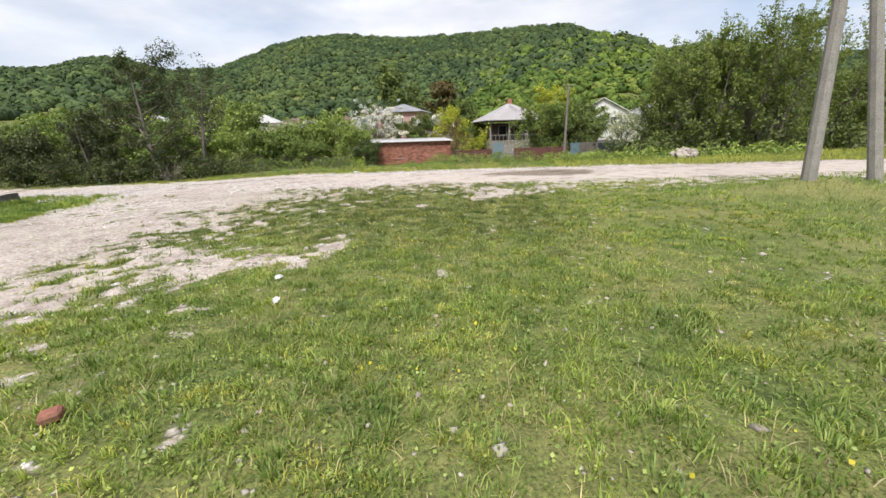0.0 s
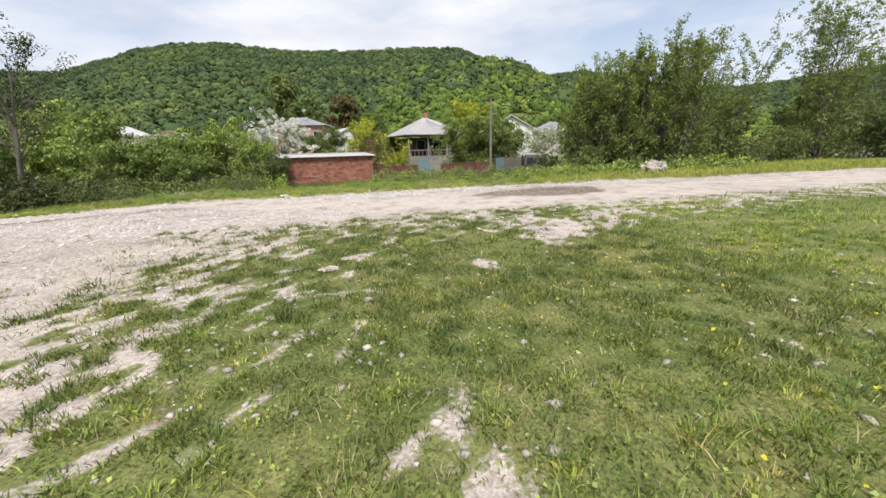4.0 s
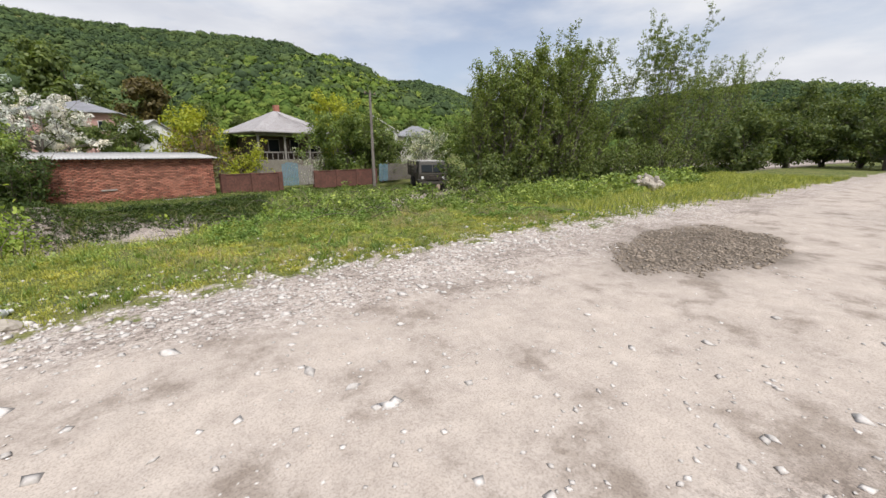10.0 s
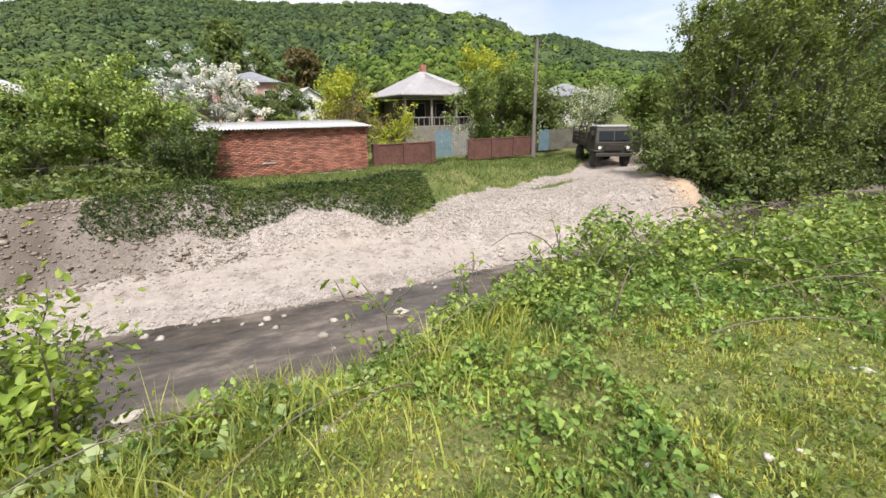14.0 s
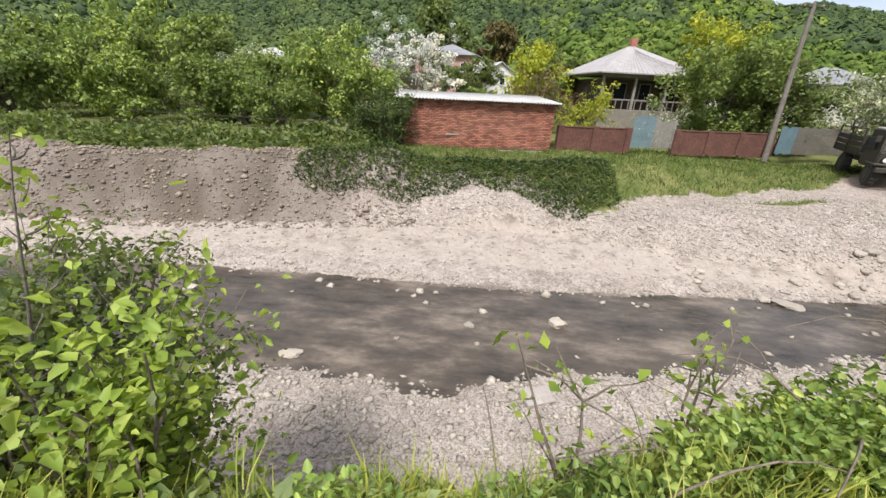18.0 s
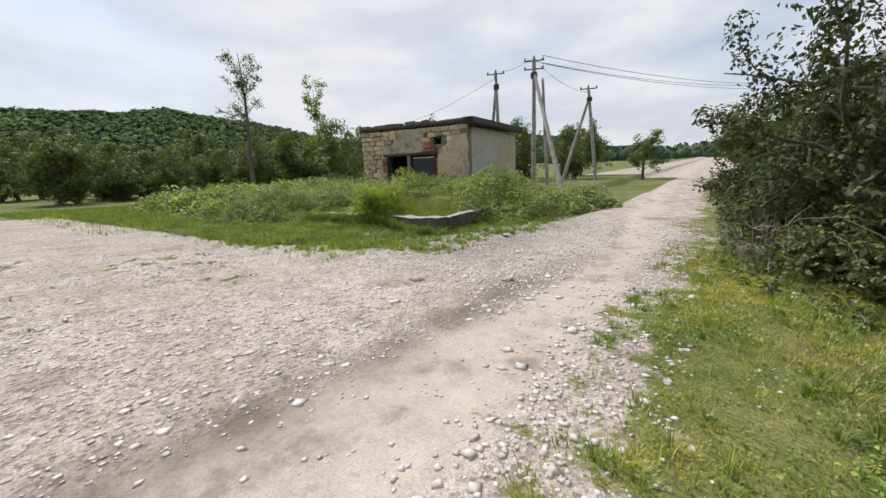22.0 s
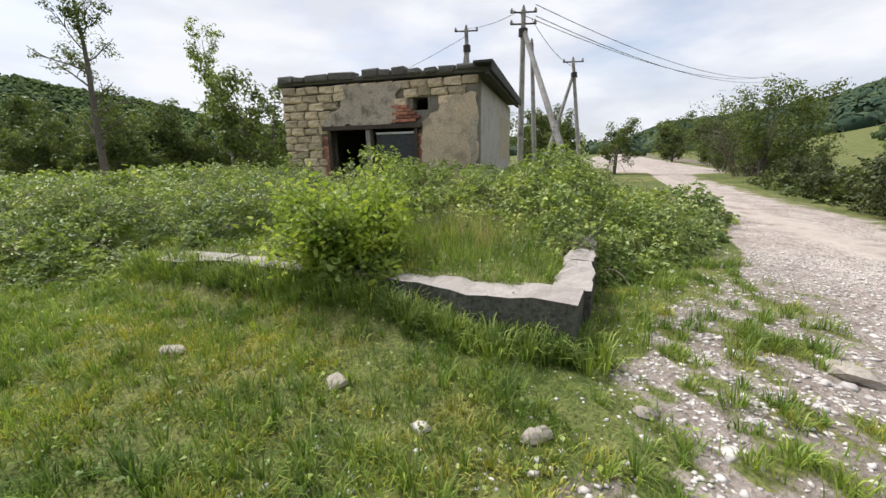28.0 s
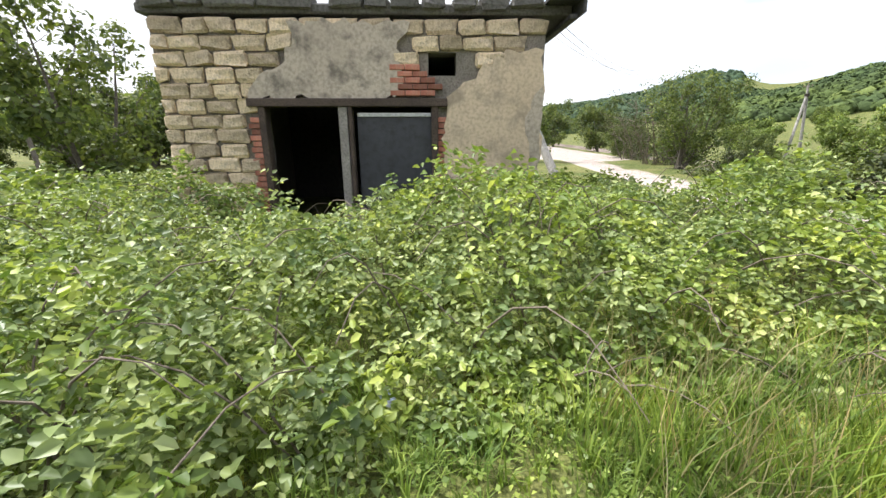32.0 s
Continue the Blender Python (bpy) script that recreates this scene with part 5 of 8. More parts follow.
# ---------------------------------------------------------------- concrete foundation edge by the hut
def beam(name, pts, width, height, top, label, seed):
    """A long low concrete edge, its top broken and uneven; pts in plan, left edge to the front."""
    r_ = random.Random(seed)
    root = thing(name, pose(pts[0][0], pts[0][1], top - height), label, "foundation")
    bm = bmesh.new()
    rows = []
    p0 = Vector((*pts[0], 0))
    for (ax, ay), (bx, by) in zip(pts, pts[1:]):
        d = Vector((bx - ax, by - ay, 0))
        n = max(2, int(d.length / 0.14))
        side = Vector((-d.y, d.x, 0)).normalized()
        for k in range(n + 1):
            c = Vector((ax, ay, 0)) + d * k / n - p0
            a, b = c + side * (width / 2 + 0.06 * noise.noise(c * 1.7 + Vector((seed, 0, 0))) + r_.uniform(-0.012, 0.012)), c - side * (width / 2 + 0.07 * noise.noise(c * 1.9 + Vector((seed, 5, 0))) + r_.uniform(-0.012, 0.012))
            h1, h2 = height + 0.05 * noise.noise(c * 1.4) + r_.uniform(-0.01, 0.01), height + 0.05 * noise.noise(c * 1.6 + Vector((9, 0, 0))) + r_.uniform(-0.01, 0.01)
            rows.append([bm.verts.new(a - Vector((0, 0, 0.35))), bm.verts.new(a + Vector((0, 0, h1 - 0.03))), bm.verts.new(a * 0.9 + b * 0.1 + Vector((0, 0, h1))), bm.verts.new(a * 0.5 + b * 0.5 + Vector((0, 0, height + r_.uniform(-0.02, 0.03)))), bm.verts.new(b + Vector((0, 0, h2))), bm.verts.new(b - Vector((0, 0, 0.35)))])
    top_faces = []
    for r0, r1 in zip(rows, rows[1:]):
        for k in range(5):
            try:
                f = bm.faces.new((r0[k], r0[k + 1], r1[k + 1], r1[k]))
                if k in (1, 2, 3):
                    f.material_index = 1
            except ValueError:
                pass
    for r0 in (rows[0], rows[-1]):
        bm.faces.new(r0)
    bmesh.ops.recalc_face_normals(bm, faces=bm.faces)
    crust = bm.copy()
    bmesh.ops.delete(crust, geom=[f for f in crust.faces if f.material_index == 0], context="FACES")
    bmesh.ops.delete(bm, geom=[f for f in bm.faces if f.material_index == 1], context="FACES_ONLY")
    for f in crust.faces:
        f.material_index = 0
    part("side", bm, M_SLABDARK, root, "mossy concrete side with shade in its colour")
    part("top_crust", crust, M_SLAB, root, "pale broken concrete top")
    return root


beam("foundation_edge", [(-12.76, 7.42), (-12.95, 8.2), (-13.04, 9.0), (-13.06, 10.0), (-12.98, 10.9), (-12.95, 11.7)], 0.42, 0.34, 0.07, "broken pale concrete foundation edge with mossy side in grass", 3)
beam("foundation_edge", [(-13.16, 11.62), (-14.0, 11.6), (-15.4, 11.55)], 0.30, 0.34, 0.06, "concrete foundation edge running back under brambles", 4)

# ---------------------------------------------------------------- power poles
def insulator(parent, p):
    bm = bmesh.new()
    add_tube(bm, Vector(p), Vector(p) + Vector((0, 0, 0.16)), 0.05, 0.035, 8)
    add_tube(bm, Vector(p) + Vector((0, 0, 0.06)), Vector(p) + Vector((0, 0, 0.09)), 0.07, 0.06, 8)
    return part("insulator", bm, M_PORCELAIN, parent)


def pole(name, base, top, label, strut=None, arms=0, mat=None, r=0.11, arm_dir=0.0):
    base, top = Vector(base), Vector(top)
    root = thing(name, Matrix.Translation(base), label, "utility pole", "concrete power poles" if mat is None else "")
    part("post", tube((0, 0, -0.4), top - base, r * 1.25, r * 0.8, 8), mat or M_CONCRETE, root)
    if strut:
        part("strut", tube(Vector(strut) - base - Vector((0, 0, 0.4)), (top - base) * 0.9, r * 1.2, r * 0.8, 8), M_CONCRETE, root)
        part("collar", tube((top - base) * 0.86, (top - base) * 0.9, r * 1.6, r * 1.6, 8), M_STEELDARK, root)
    u = Vector((math.cos(arm_dir), math.sin(arm_dir), 0))
    for k in range(arms):
        zz = (top - base) * (0.985 - 0.06 * k)
        part("crossarm", tube(zz - u * 0.55, zz + u * 0.55, 0.035, 0.035, 6), M_STEELDARK, root)
        for s in (-0.5, 0.5):
            insulator(root, zz + u * s)
    insulator(root, top - base)
    return root


pole("power_pole", (-28.2, 7.9, -0.4), (-28.22, 7.86, 7.0), "tall grey concrete power pole with crossarm and a long strut", (-24.9, 10.8, -0.3), 2, None, 0.12, 1.9)
pole("power_pole", (-29.3, 5.2, -0.4), (-29.19, 4.94, 6.9), "grey concrete power pole behind the hut, with a strut", (-30.3, 3.6, -0.4), 1, None, 0.11, 1.9)
pole("power_pole", (-29.0, 8.5, -0.4), (-29.04, 8.08, 5.9), "short grey concrete power pole", None, 0, None, 0.1, 1.9)
pole("power_pole", (-33.9, 10.2, -0.5), (-34.15, 9.36, 6.05), "grey concrete power pole with a leaning strut beside the road", (-33.2, 7.8, -0.5), 1, None, 0.11, 1.9)
pole("power_pole", (7.59, 8.01, 0.2), (7.32, 8.25, 7.5), "weathered wooden power pole on a weedy hump in the meadow", None, 1, M_WOODGREY, 0.105, 0.4)
pole("power_pole", (9.17, 8.1, 0.2), (8.17, 9.16, 7.5), "leaning weathered wooden power pole on a weedy hump in the meadow", None, 0, M_WOODGREY, 0.10, 0.4)
pole("power_pole", (12.73, 41.14, -1.2), (13.0, 41.9, 5.75), "slim weathered pole in front of the village fence", None, 1, M_POLEWOOD, 0.115, 0.2)
pole("power_pole", (-57.9, 41.4, -1.6), (-57.4, 40.2, 6.0), "pale concrete A-frame pole across the stream", (-56.7, 39.0, -1.6), 1, None, 0.13, 0.0)


def wire(a, b, sag, name="power_line", r=0.012):
    t = np.linspace(0, 1, 18)[:, None]
    p = np.array(a) + (np.array(b) - np.array(a)) * t
    p[:, 2] -= 4 * sag * (t[:, 0] * (1 - t[:, 0]))
    v, f = tube_path(p, np.full(18, r), 5)
    ob = np_mesh(name, v, [f], M_WIRE)
    return tagged(ob, "thin sagging overhead power line", "cable", "power lines")


for dz, dx in ((0.0, -0.5), (0.0, 0.5), (-0.42, 0.5)):
    wire((-28.2 + dx * 0.3, 7.9 + dx, 7.05 + dz), (-66.5, 27 + dx, 8.9 + dz), 1.1, r=0.016)
wire((-28.2, 7.5, 6.9), (-29.2, 5.0, 6.9), 0.12)
wire((-28.2, 8.2, 6.6), (-34.1, 9.4, 5.7), 0.3)
wire((-29.2, 5.0, 6.6), (-40.2, -18, 6.0), 0.9)

# ---------------------------------------------------------------- brick shed across the stream
SA = math.degrees(math.atan2(38.4 - 36.8, 0.9 + 6.1))
SHED = thing("brick_shed", pose(-6.1, 36.8, -1.35, 0, 0, SA), "long low red-brick shed with corrugated cement roof", "shed")
SL, SD, SH = 7.18, 3.2, 2.1
part("wall_core", wall_pieces([(0.03, SL - 0.03, -0.5, SH - 0.05)], 0.03, 0.25), M_MORTAR, SHED)
part("side_wall", box((0.14, SD / 2, SH / 2 - 0.25), (0.24, SD - 0.3, SH + 0.4)), M_BRICK, SHED)
part("side_wall", box((SL - 0.14, SD / 2, SH / 2 - 0.25), (0.24, SD - 0.3, SH + 0.4)), M_BRICK, SHED)
part("back_wall", box((SL / 2, SD - 0.14, SH / 2 - 0.1), (SL - 0.1, 0.24, SH + 0.5)), M_BRICK, SHED)
rng = np.random.default_rng(8)
bv = np.array([[sx, sy, sz] for sx in (-.5, .5) for sy in (-.5, .5) for sz in (-.5, .5)])
bf = np.array([[0, 1, 3, 2], [4, 6, 7, 5], [0, 4, 5, 1], [2, 3, 7, 6], [0, 2, 6, 4], [1, 5, 7, 3]])
cs, ss = [], []
for k in range(int(SH / 0.075)):
    x = -0.06 - (k % 2) * 0.13
    while x < SL:
        x0, x1 = max(x, 0), min(x + 0.25, SL)
        if x1 - x0 > 0.05:
            cs.append(((x0 + x1) / 2, 0.02 - rng.uniform(0, 0.018), 0.04 + k * 0.075))
            ss.append((x1 - x0 - 0.012, 0.11, 0.064))
        x += 0.26
cs, ss = np.array(cs), np.array(ss)
pick = (cs[:, 0] > 2.2) & (cs[:, 0] < 5.6) & (cs[:, 2] > 0.6) & (cs[:, 2] < 2.2)
pv = (bv[None] * ss[:, None] + cs[:, None])
rest = ~pick
f_all = (bf[None] + (np.arange(rest.sum()) * 8)[:, None, None]).reshape(-1, 4)
np_mesh("brickwork", pv[rest].reshape(-1, 3), [f_all], M_BRICK, SHED)["kind"] = "stuff"
brick_mesh = None
for c in cs[pick]:
    if brick_mesh is None:
        ob = np_mesh("brick", bv * np.array([0.248, 0.11, 0.064]), [bf], M_BRICK, SHED)
        brick_mesh = ob.data
    else:
        ob = new("brick", brick_mesh)
        ob.parent = SHED
    ob.location = c
part("pale_block", box((2.35, -0.045, 0.62), (0.62, 0.06, 0.07), 0.01), M_SLAB, SHED, "pale stone set in the brickwork")
part("footing", box((SL / 2, 0.05, -0.18), (SL + 0.2, 0.5, 0.3), 0.03), M_CONCRETE, SHED, "rough stone footing")


def corrugated(x0, x1, y0, y1, z0, z1, pitch=0.15, amp=0.028, thick=0.012):
    xs = np.arange(x0, x1, pitch / 8)
    zo = amp * np.sin(xs * 2 * np.pi / pitch)
    rows_ = []
    for y, z in ((y0, z0), (y1, z1)):
        rows_.append(np.stack([xs, np.full_like(xs, y), z + zo], 1))
    up_ = np.concatenate(rows_)
    lo_ = up_ - np.array([0, 0, thick])
    n = len(xs)
    i = np.arange(n - 1)
    f = [np.stack([i, i + 1, i + n + 1, i + n], 1), np.stack([2 * n + i, 2 * n + i + n, 2 * n + i + n + 1, 2 * n + i + 1], 1), np.stack([i, 2 * n + i, 2 * n + i + 1, i + 1], 1), np.stack([n + i, n + i + 1, 3 * n + i + 1, 3 * n + i], 1)]
    return np.concatenate([up_, lo_]), [np.concatenate(f)]


for k in range(7):
    v, f = corrugated(-0.25 + k * 1.1, -0.25 + k * 1.1 + 1.13, -0.32, SD + 0.1, SH + 0.04 + 0.006 * (k % 2), SH + 0.30 + 0.006 * (k % 2))
    np_mesh("roof_sheet", v, f, M_ASBESTOS, SHED, True)
for y, z in ((0.05, SH - 0.03), (SD * 0.5, SH + 0.1), (SD - 0.1, SH + 0.22)):
    part("purlin", box((SL / 2 - 0.1, y, z), (SL + 0.5, 0.08, 0.08), 0.006), M_WOODDARK, SHED)

# ---------------------------------------------------------------- village across the stream
def house(name, c, turn, size, wall_h, roof_h, wall_mat, roof_mat, label, hip=True, overhang=0.4, windows=(), base=None, chimney=None, door=None, sink=0.5):
    """A house with walls, roof, windows (frame, pane, sill) and chimney. size: width along local x, depth along y. windows: (face, along, height, w, h); faces f, l, r."""
    w, d = size
    z = float(ground_z(c[0], c[1])) if base is None else base
    root = thing(name, pose(c[0], c[1], z, 0, 0, turn), label, "house", "village houses")
    part("wall", box((0, 0, (wall_h - sink) / 2), (w, d, wall_h + sink), 0.01), wall_mat, root)
    W, D = w / 2 + overhang, d / 2 + overhang
    bm = bmesh.new()
    if hip:
        rl = max(0.15, W - D) if W > D else 0.15
        lo = [bm.verts.new((sx * W, sy * D, wall_h)) for sx, sy in ((-1, -1), (1, -1), (1, 1), (-1, 1))]
        lb = [bm.verts.new((v.co.x, v.co.y, wall_h - 0.07)) for v in lo]
        a, b = bm.verts.new((-rl, 0, wall_h + roof_h)), bm.verts.new((rl, 0, wall_h + roof_h))
        for f in ((lo[0], lo[1], b, a), (lo[1], lo[2], b), (lo[2], lo[3], a, b), (lo[3], lo[0], a)):
            bm.faces.new(f)
        for k in range(4):
            bm.faces.new((lb[k], lb[(k + 1) % 4], lo[(k + 1) % 4], lo[k]))
        bm.faces.new(lb[::-1])
    else:
        pr = [(-W, wall_h - 0.05), (0, wall_h + roof_h), (W, wall_h - 0.05), (W, wall_h - 0.15), (0, wall_h + roof_h - 0.12), (-W, wall_h - 0.15)]
        f0 = [bm.verts.new((px, -D, pz)) for px, pz in pr]
        f1 = [bm.verts.new((px, D, pz)) for px, pz in pr]
        bm.faces.new(f0)
        bm.faces.new(f1[::-1])
        for k in range(6):
            bm.faces.new((f0[k], f1[k], f1[(k + 1) % 6], f0[(k + 1) % 6]))
        g = bmesh.new()
        v = [g.verts.new(p) for p in ((-w / 2, -d / 2 + 0.02, wall_h - 0.02), (w / 2, -d / 2 + 0.02, wall_h - 0.02), (0, -d / 2 + 0.02, wall_h + roof_h - 0.25))]
        v2 = [g.verts.new((p.co.x, p.co.y + d - 0.04, p.co.z)) for p in v]
        g.faces.new(v)
        g.faces.new(v2[::-1])
        for k in range(3):
            g.faces.new((v[k], v2[k], v2[(k + 1) % 3], v[(k + 1) % 3]))
        bmesh.ops.recalc_face_normals(g, faces=g.faces)
        part("gable", g, wall_mat, root)
    bmesh.ops.recalc_face_normals(bm, faces=bm.faces)
    roof = part("roof", bm, roof_mat, root)
    if chimney:
        part("chimney", box((chimney[0], chimney[1], wall_h + roof_h * 0.8 + 0.3), (0.45, 0.45, 1.0), 0.02), M_BRICK, roof)
    for face, a, h, ww, hh in windows:
        m = {"f": pose(a, -d / 2, h), "r": pose(w / 2, a, h, 0, 0, 90), "l": pose(-w / 2, a, h, 0, 0, -90)}[face]
        win = part("window", box((0, -0.02, 0), (ww, 0.06, hh), 0.005, m), M_WHITEPAINT, root)
        part("pane", box((0, -0.056, 0), (ww - 0.14, 0.02, hh - 0.14), 0.0, m), M_GLASSDARK, win)
        part("sill", box((0, -0.09, -hh / 2 - 0.03), (ww + 0.1, 0.16, 0.04), 0.004, m), M_WHITEPAINT, win)
    return root


# house with a veranda right behind the fence
VH = thing("veranda_house", pose(9.2, 54.6, -0.9, 0, 0, 8), "grey house with veranda posts and pale hipped cement roof", "house", "village houses")
part("wall", box((0.4, 0.8, 1.3), (6.4, 6.4, 4.2), 0.01), M_WOODDARK, VH)
part("veranda_floor", box((0, -3.2, 0.45), (7.4, 1.8, 1.6), 0.03), M_MORTAR, VH)
bm = bmesh.new()
W, D, wh, rh = 4.2, 4.6, 3.75, 2.15
lo = [bm.verts.new((sx * W, sy * D, wh)) for sx, sy in ((-1, -1), (1, -1), (1, 1), (-1, 1))]
lb = [bm.verts.new((v.co.x, v.co.y, wh - 0.08)) for v in lo]
a, b = bm.verts.new((-0.25, 0.2, wh + rh)), bm.verts.new((0.25, 0.2, wh + rh))
for f in ((lo[0], lo[1], b, a), (lo[1], lo[2], b), (lo[2], lo[3], a, b), (lo[3], lo[0], a)):
    bm.faces.new(f)
for k in range(4):
    bm.faces.new((lb[k], lb[(k + 1) % 4], lo[(k + 1) % 4], lo[k]))
bm.faces.new(lb[::-1])
bmesh.ops.recalc_face_normals(bm, faces=bm.faces)
vroof = part("roof", bm, M_HOUSEROOF, VH, "weathered pinkish-grey corrugated cement hip roof")
for k in range(26):                                   # ribs of the sheets on the front slope
    x = -3.9 + k * 0.312
    top = (1 - abs(x) / W)
    part("rib", tube((x, -D, wh + 0.02), (x * 0.06 + x * (1 - top) * 0.94, -D + (D + 0.2) * top, wh + rh * top + 0.02), 0.02, 0.02, 5), M_HOUSEROOF, vroof)
part("chimney", box((0.2, 0.5, wh + rh + 0.15), (0.5, 0.5, 0.9), 0.03), M_BRICK, vroof, "red brick chimney")
for x in (-3.6, -1.2, 1.2, 3.6):
    part("veranda_post", box((x, -3.95, 2.45), (0.16, 0.16, 2.5), 0.01), M_WOODGREY, VH)
part("veranda_beam", box((0, -3.95, 3.55), (7.5, 0.18, 0.22), 0.01), M_WOODGREY, VH)
part("veranda_rail", box((0, -3.95, 1.95), (7.3, 0.1, 0.08), 0.005), M_WOODGREY, VH)
for k in range(15):
    part("baluster", box((-3.4 + k * 0.49, -3.95, 1.6), (0.05, 0.05, 0.66), 0.004), M_WOODGREY, VH)
for x, wd in ((-1.6, 1.1), (0.4, 0.9), (2.4, 1.1)):
    win = part("window", box((x, -2.42, 2.5), (wd, 0.06, 1.3), 0.005), M_WOODGREY, VH)
    part("pane", box((x, -2.46, 2.5), (wd - 0.16, 0.02, 1.14)), M_GLASSDARK, win)

house("pink_house", (-7.4, 84.5), -12, (8.6, 8.6), 5.5, 1.7, M_PINKWALL, M_GREYROOF, "two-storey pink house with a dark grey hipped roof", windows=[("f", 0.5, 3.9, 1.2, 1.2), ("f", 3.0, 3.9, 0.9, 1.2), ("r", -1.5, 3.9, 1.1, 1.2)], overhang=0.6)
house("white_house", (-0.5, 93), 15, (5.6, 7.0), 3.6, 2.0, M_WHITEWALL, M_ASBESTOS, "small white gabled house among orchard trees", False, windows=[("f", 0.4, 2.6, 0.9, 1.1), ("f", -1.4, 2.6, 0.9, 1.1)])
house("white_house", (28.4, 72), -18, (7.5, 7.5), 4.6, 2.3, M_WHITEWALL, M_WHITEWALL, "white house with a pale gable roof and attic window", False, windows=[("f", 0.0, 5.2, 0.8, 0.8), ("f", -1.8, 3.2, 1.0, 1.2), ("f", 1.8, 3.2, 1.0, 1.2)])
house("grey_house", (36, 70), -25, (8, 7), 4.0, 1.8, M_RENDER_SIDE, M_GREYROOF, "grey village house with a slate-coloured roof", windows=[("f", -1.5, 3.0, 1.0, 1.2), ("f", 1.5, 3.0, 1.0, 1.2)])
house("brown_roofed_house", (-28, 79), 20, (8, 7), 3.6, 1.6, M_BRICK, M_BROWNROOF, "low house with a brown hipped roof behind bushes", windows=[("f", 0.0, 2.3, 1.0, 1.1)])
for c, t_, rm, wm, lb_ in (((-56, 81), 35, M_ASBESTOS, M_WHITEWALL, "low white cottage with a pale cement roof"), ((-58, 98), 30, M_GREYROOF, M_WHITEWALL, "white cottage with a grey roof"), ((-41, 95), 10, M_ASBESTOS, M_RENDER_SIDE, "grey cottage with a pale roof"),
                           ((-59, 120), 25, M_ASBESTOS, M_WHITEWALL, "white cottage with a pale cement roof up the slope"), ((-46, 134), 0, M_GREYROOF, M_WHITEWALL, "white house with a grey roof up the slope"), ((-75, 112), 40, M_BROWNROOF, M_WHITEWALL, "white cottage with a brown roof"), ((-30, 128), -5, M_BROWNROOF, M_PINKWALL, "pink cottage with a brown roof")):
    house("village_cottage", c, t_, (8, 7), 3.6, 1.9, wm, rm, lb_, windows=[("f", -1.6, 2.4, 1.0, 1.2), ("f", 1.6, 2.4, 1.0, 1.2)], base=float(ground_z(*c)) + 0.8, sink=3.0)
for c, t_, wm, rm, lb_ in (((39.5, 47.5), -35, M_RENDER_SIDE, M_ASBESTOS, "low grey outbuilding with a pale roof behind the alders"), ((33.5, 41), -30, M_WOODGREY, M_ASBESTOS, "weathered wooden shed behind the alders")):
    house("outbuilding", c, t_, (8, 5), 3.0, 1.2, wm, rm, lb_, False)

# brick fence with piers and a blue picket gate
FA = math.degrees(math.atan2(41.6 - 38.9, 13.2 - 1.4))
FEN = thing("brick_fence", pose(1.4, 38.9, -1.25, 0, 0, FA), "low red brick fence with piers along the village yard, shade-darkened", "fence")
FL = 11.9
segs = [(0, 3.6), (6.3, FL)]
for a_, b_ in segs:
    n = max(2, round((b_ - a_) / 1.9))
    for k in range(n):
        x0, x1 = a_ + (b_ - a_) * k / n, a_ + (b_ - a_) * (k + 1) / n
        part("brick_panel", box(((x0 + x1) / 2, 0, 0.40), (x1 - x0 - 0.3, 0.14, 1.2), 0.01), M_BRICKDARK, FEN)
        part("coping", box(((x0 + x1) / 2, 0, 1.025), (x1 - x0 - 0.28, 0.2, 0.05), 0.008), M_BRICKDARK, FEN)
        part("pier", box((x0, 0, 0.48), (0.3, 0.3, 1.2), 0.01), M_BRICKDARK, FEN)
    part("pier", box((b_, 0, 0.48), (0.3, 0.3, 1.2), 0.01), M_BRICKDARK, FEN)
GATE = thing("picket_gate", pose(1.4, 38.9, -1.25, 0, 0, FA) @ pose(3.8, 0, 0), "faded blue wooden picket gate between brick piers", "gate")
for k in range(20):
    x = 0.05 + k * 0.12
    hgt = 1.45 + 0.12 * math.sin(k * 0.33) + random.uniform(-0.04, 0.04)
    part("picket", box((x, 0, 0.12 + hgt / 2), (0.085, 0.025, hgt), 0.006), M_BLUEPAINT if k < 10 else M_WOODGREY, GATE)
for z in (0.4, 1.2):
    part("gate_rail", box((1.2, 0.03, z), (2.4, 0.04, 0.09), 0.006), M_WOODGREY, GATE)
FEN2 = thing("picket_fence", pose(13.6, 41.8, -1.3, 0, 0, 14), "old blue-grey picket fence continuing along the track", "fence")
for k in range(34):
    part("picket", box((k * 0.13, 0, 0.75), (0.09, 0.025, 1.4 + random.uniform(-0.1, 0.1)), 0.006), M_BLUEPAINT if k < 8 else M_POLEWOOD, FEN2)
part("fence_rail", box((2.2, 0.03, 1.1), (4.5, 0.04, 0.08), 0.006), M_POLEWOOD, FEN2)
part("fence_rail", box((2.2, 0.03, 0.4), (4.5, 0.04, 0.08), 0.006), M_POLEWOOD, FEN2)
# a low wire fence along the far bank
WF = thing("wire_fence", pose(-20, 37.0, -1.35, 0, 0, 0.5), "rusty post-and-rail wire fence on the far bank", "fence")
for k in range(8):
    part("post", tube((k * 2.0, 0, -0.3), (k * 2.0 + 0.04, 0, 1.0), 0.035, 0.03, 6), M_STEELDARK, WF)
for z in (0.9, 0.5):
    part("rail", tube((-0.2, -0.04, z), (14.2, -0.04, z - 0.04), 0.018, 0.018, 6), M_STEELDARK, WF)

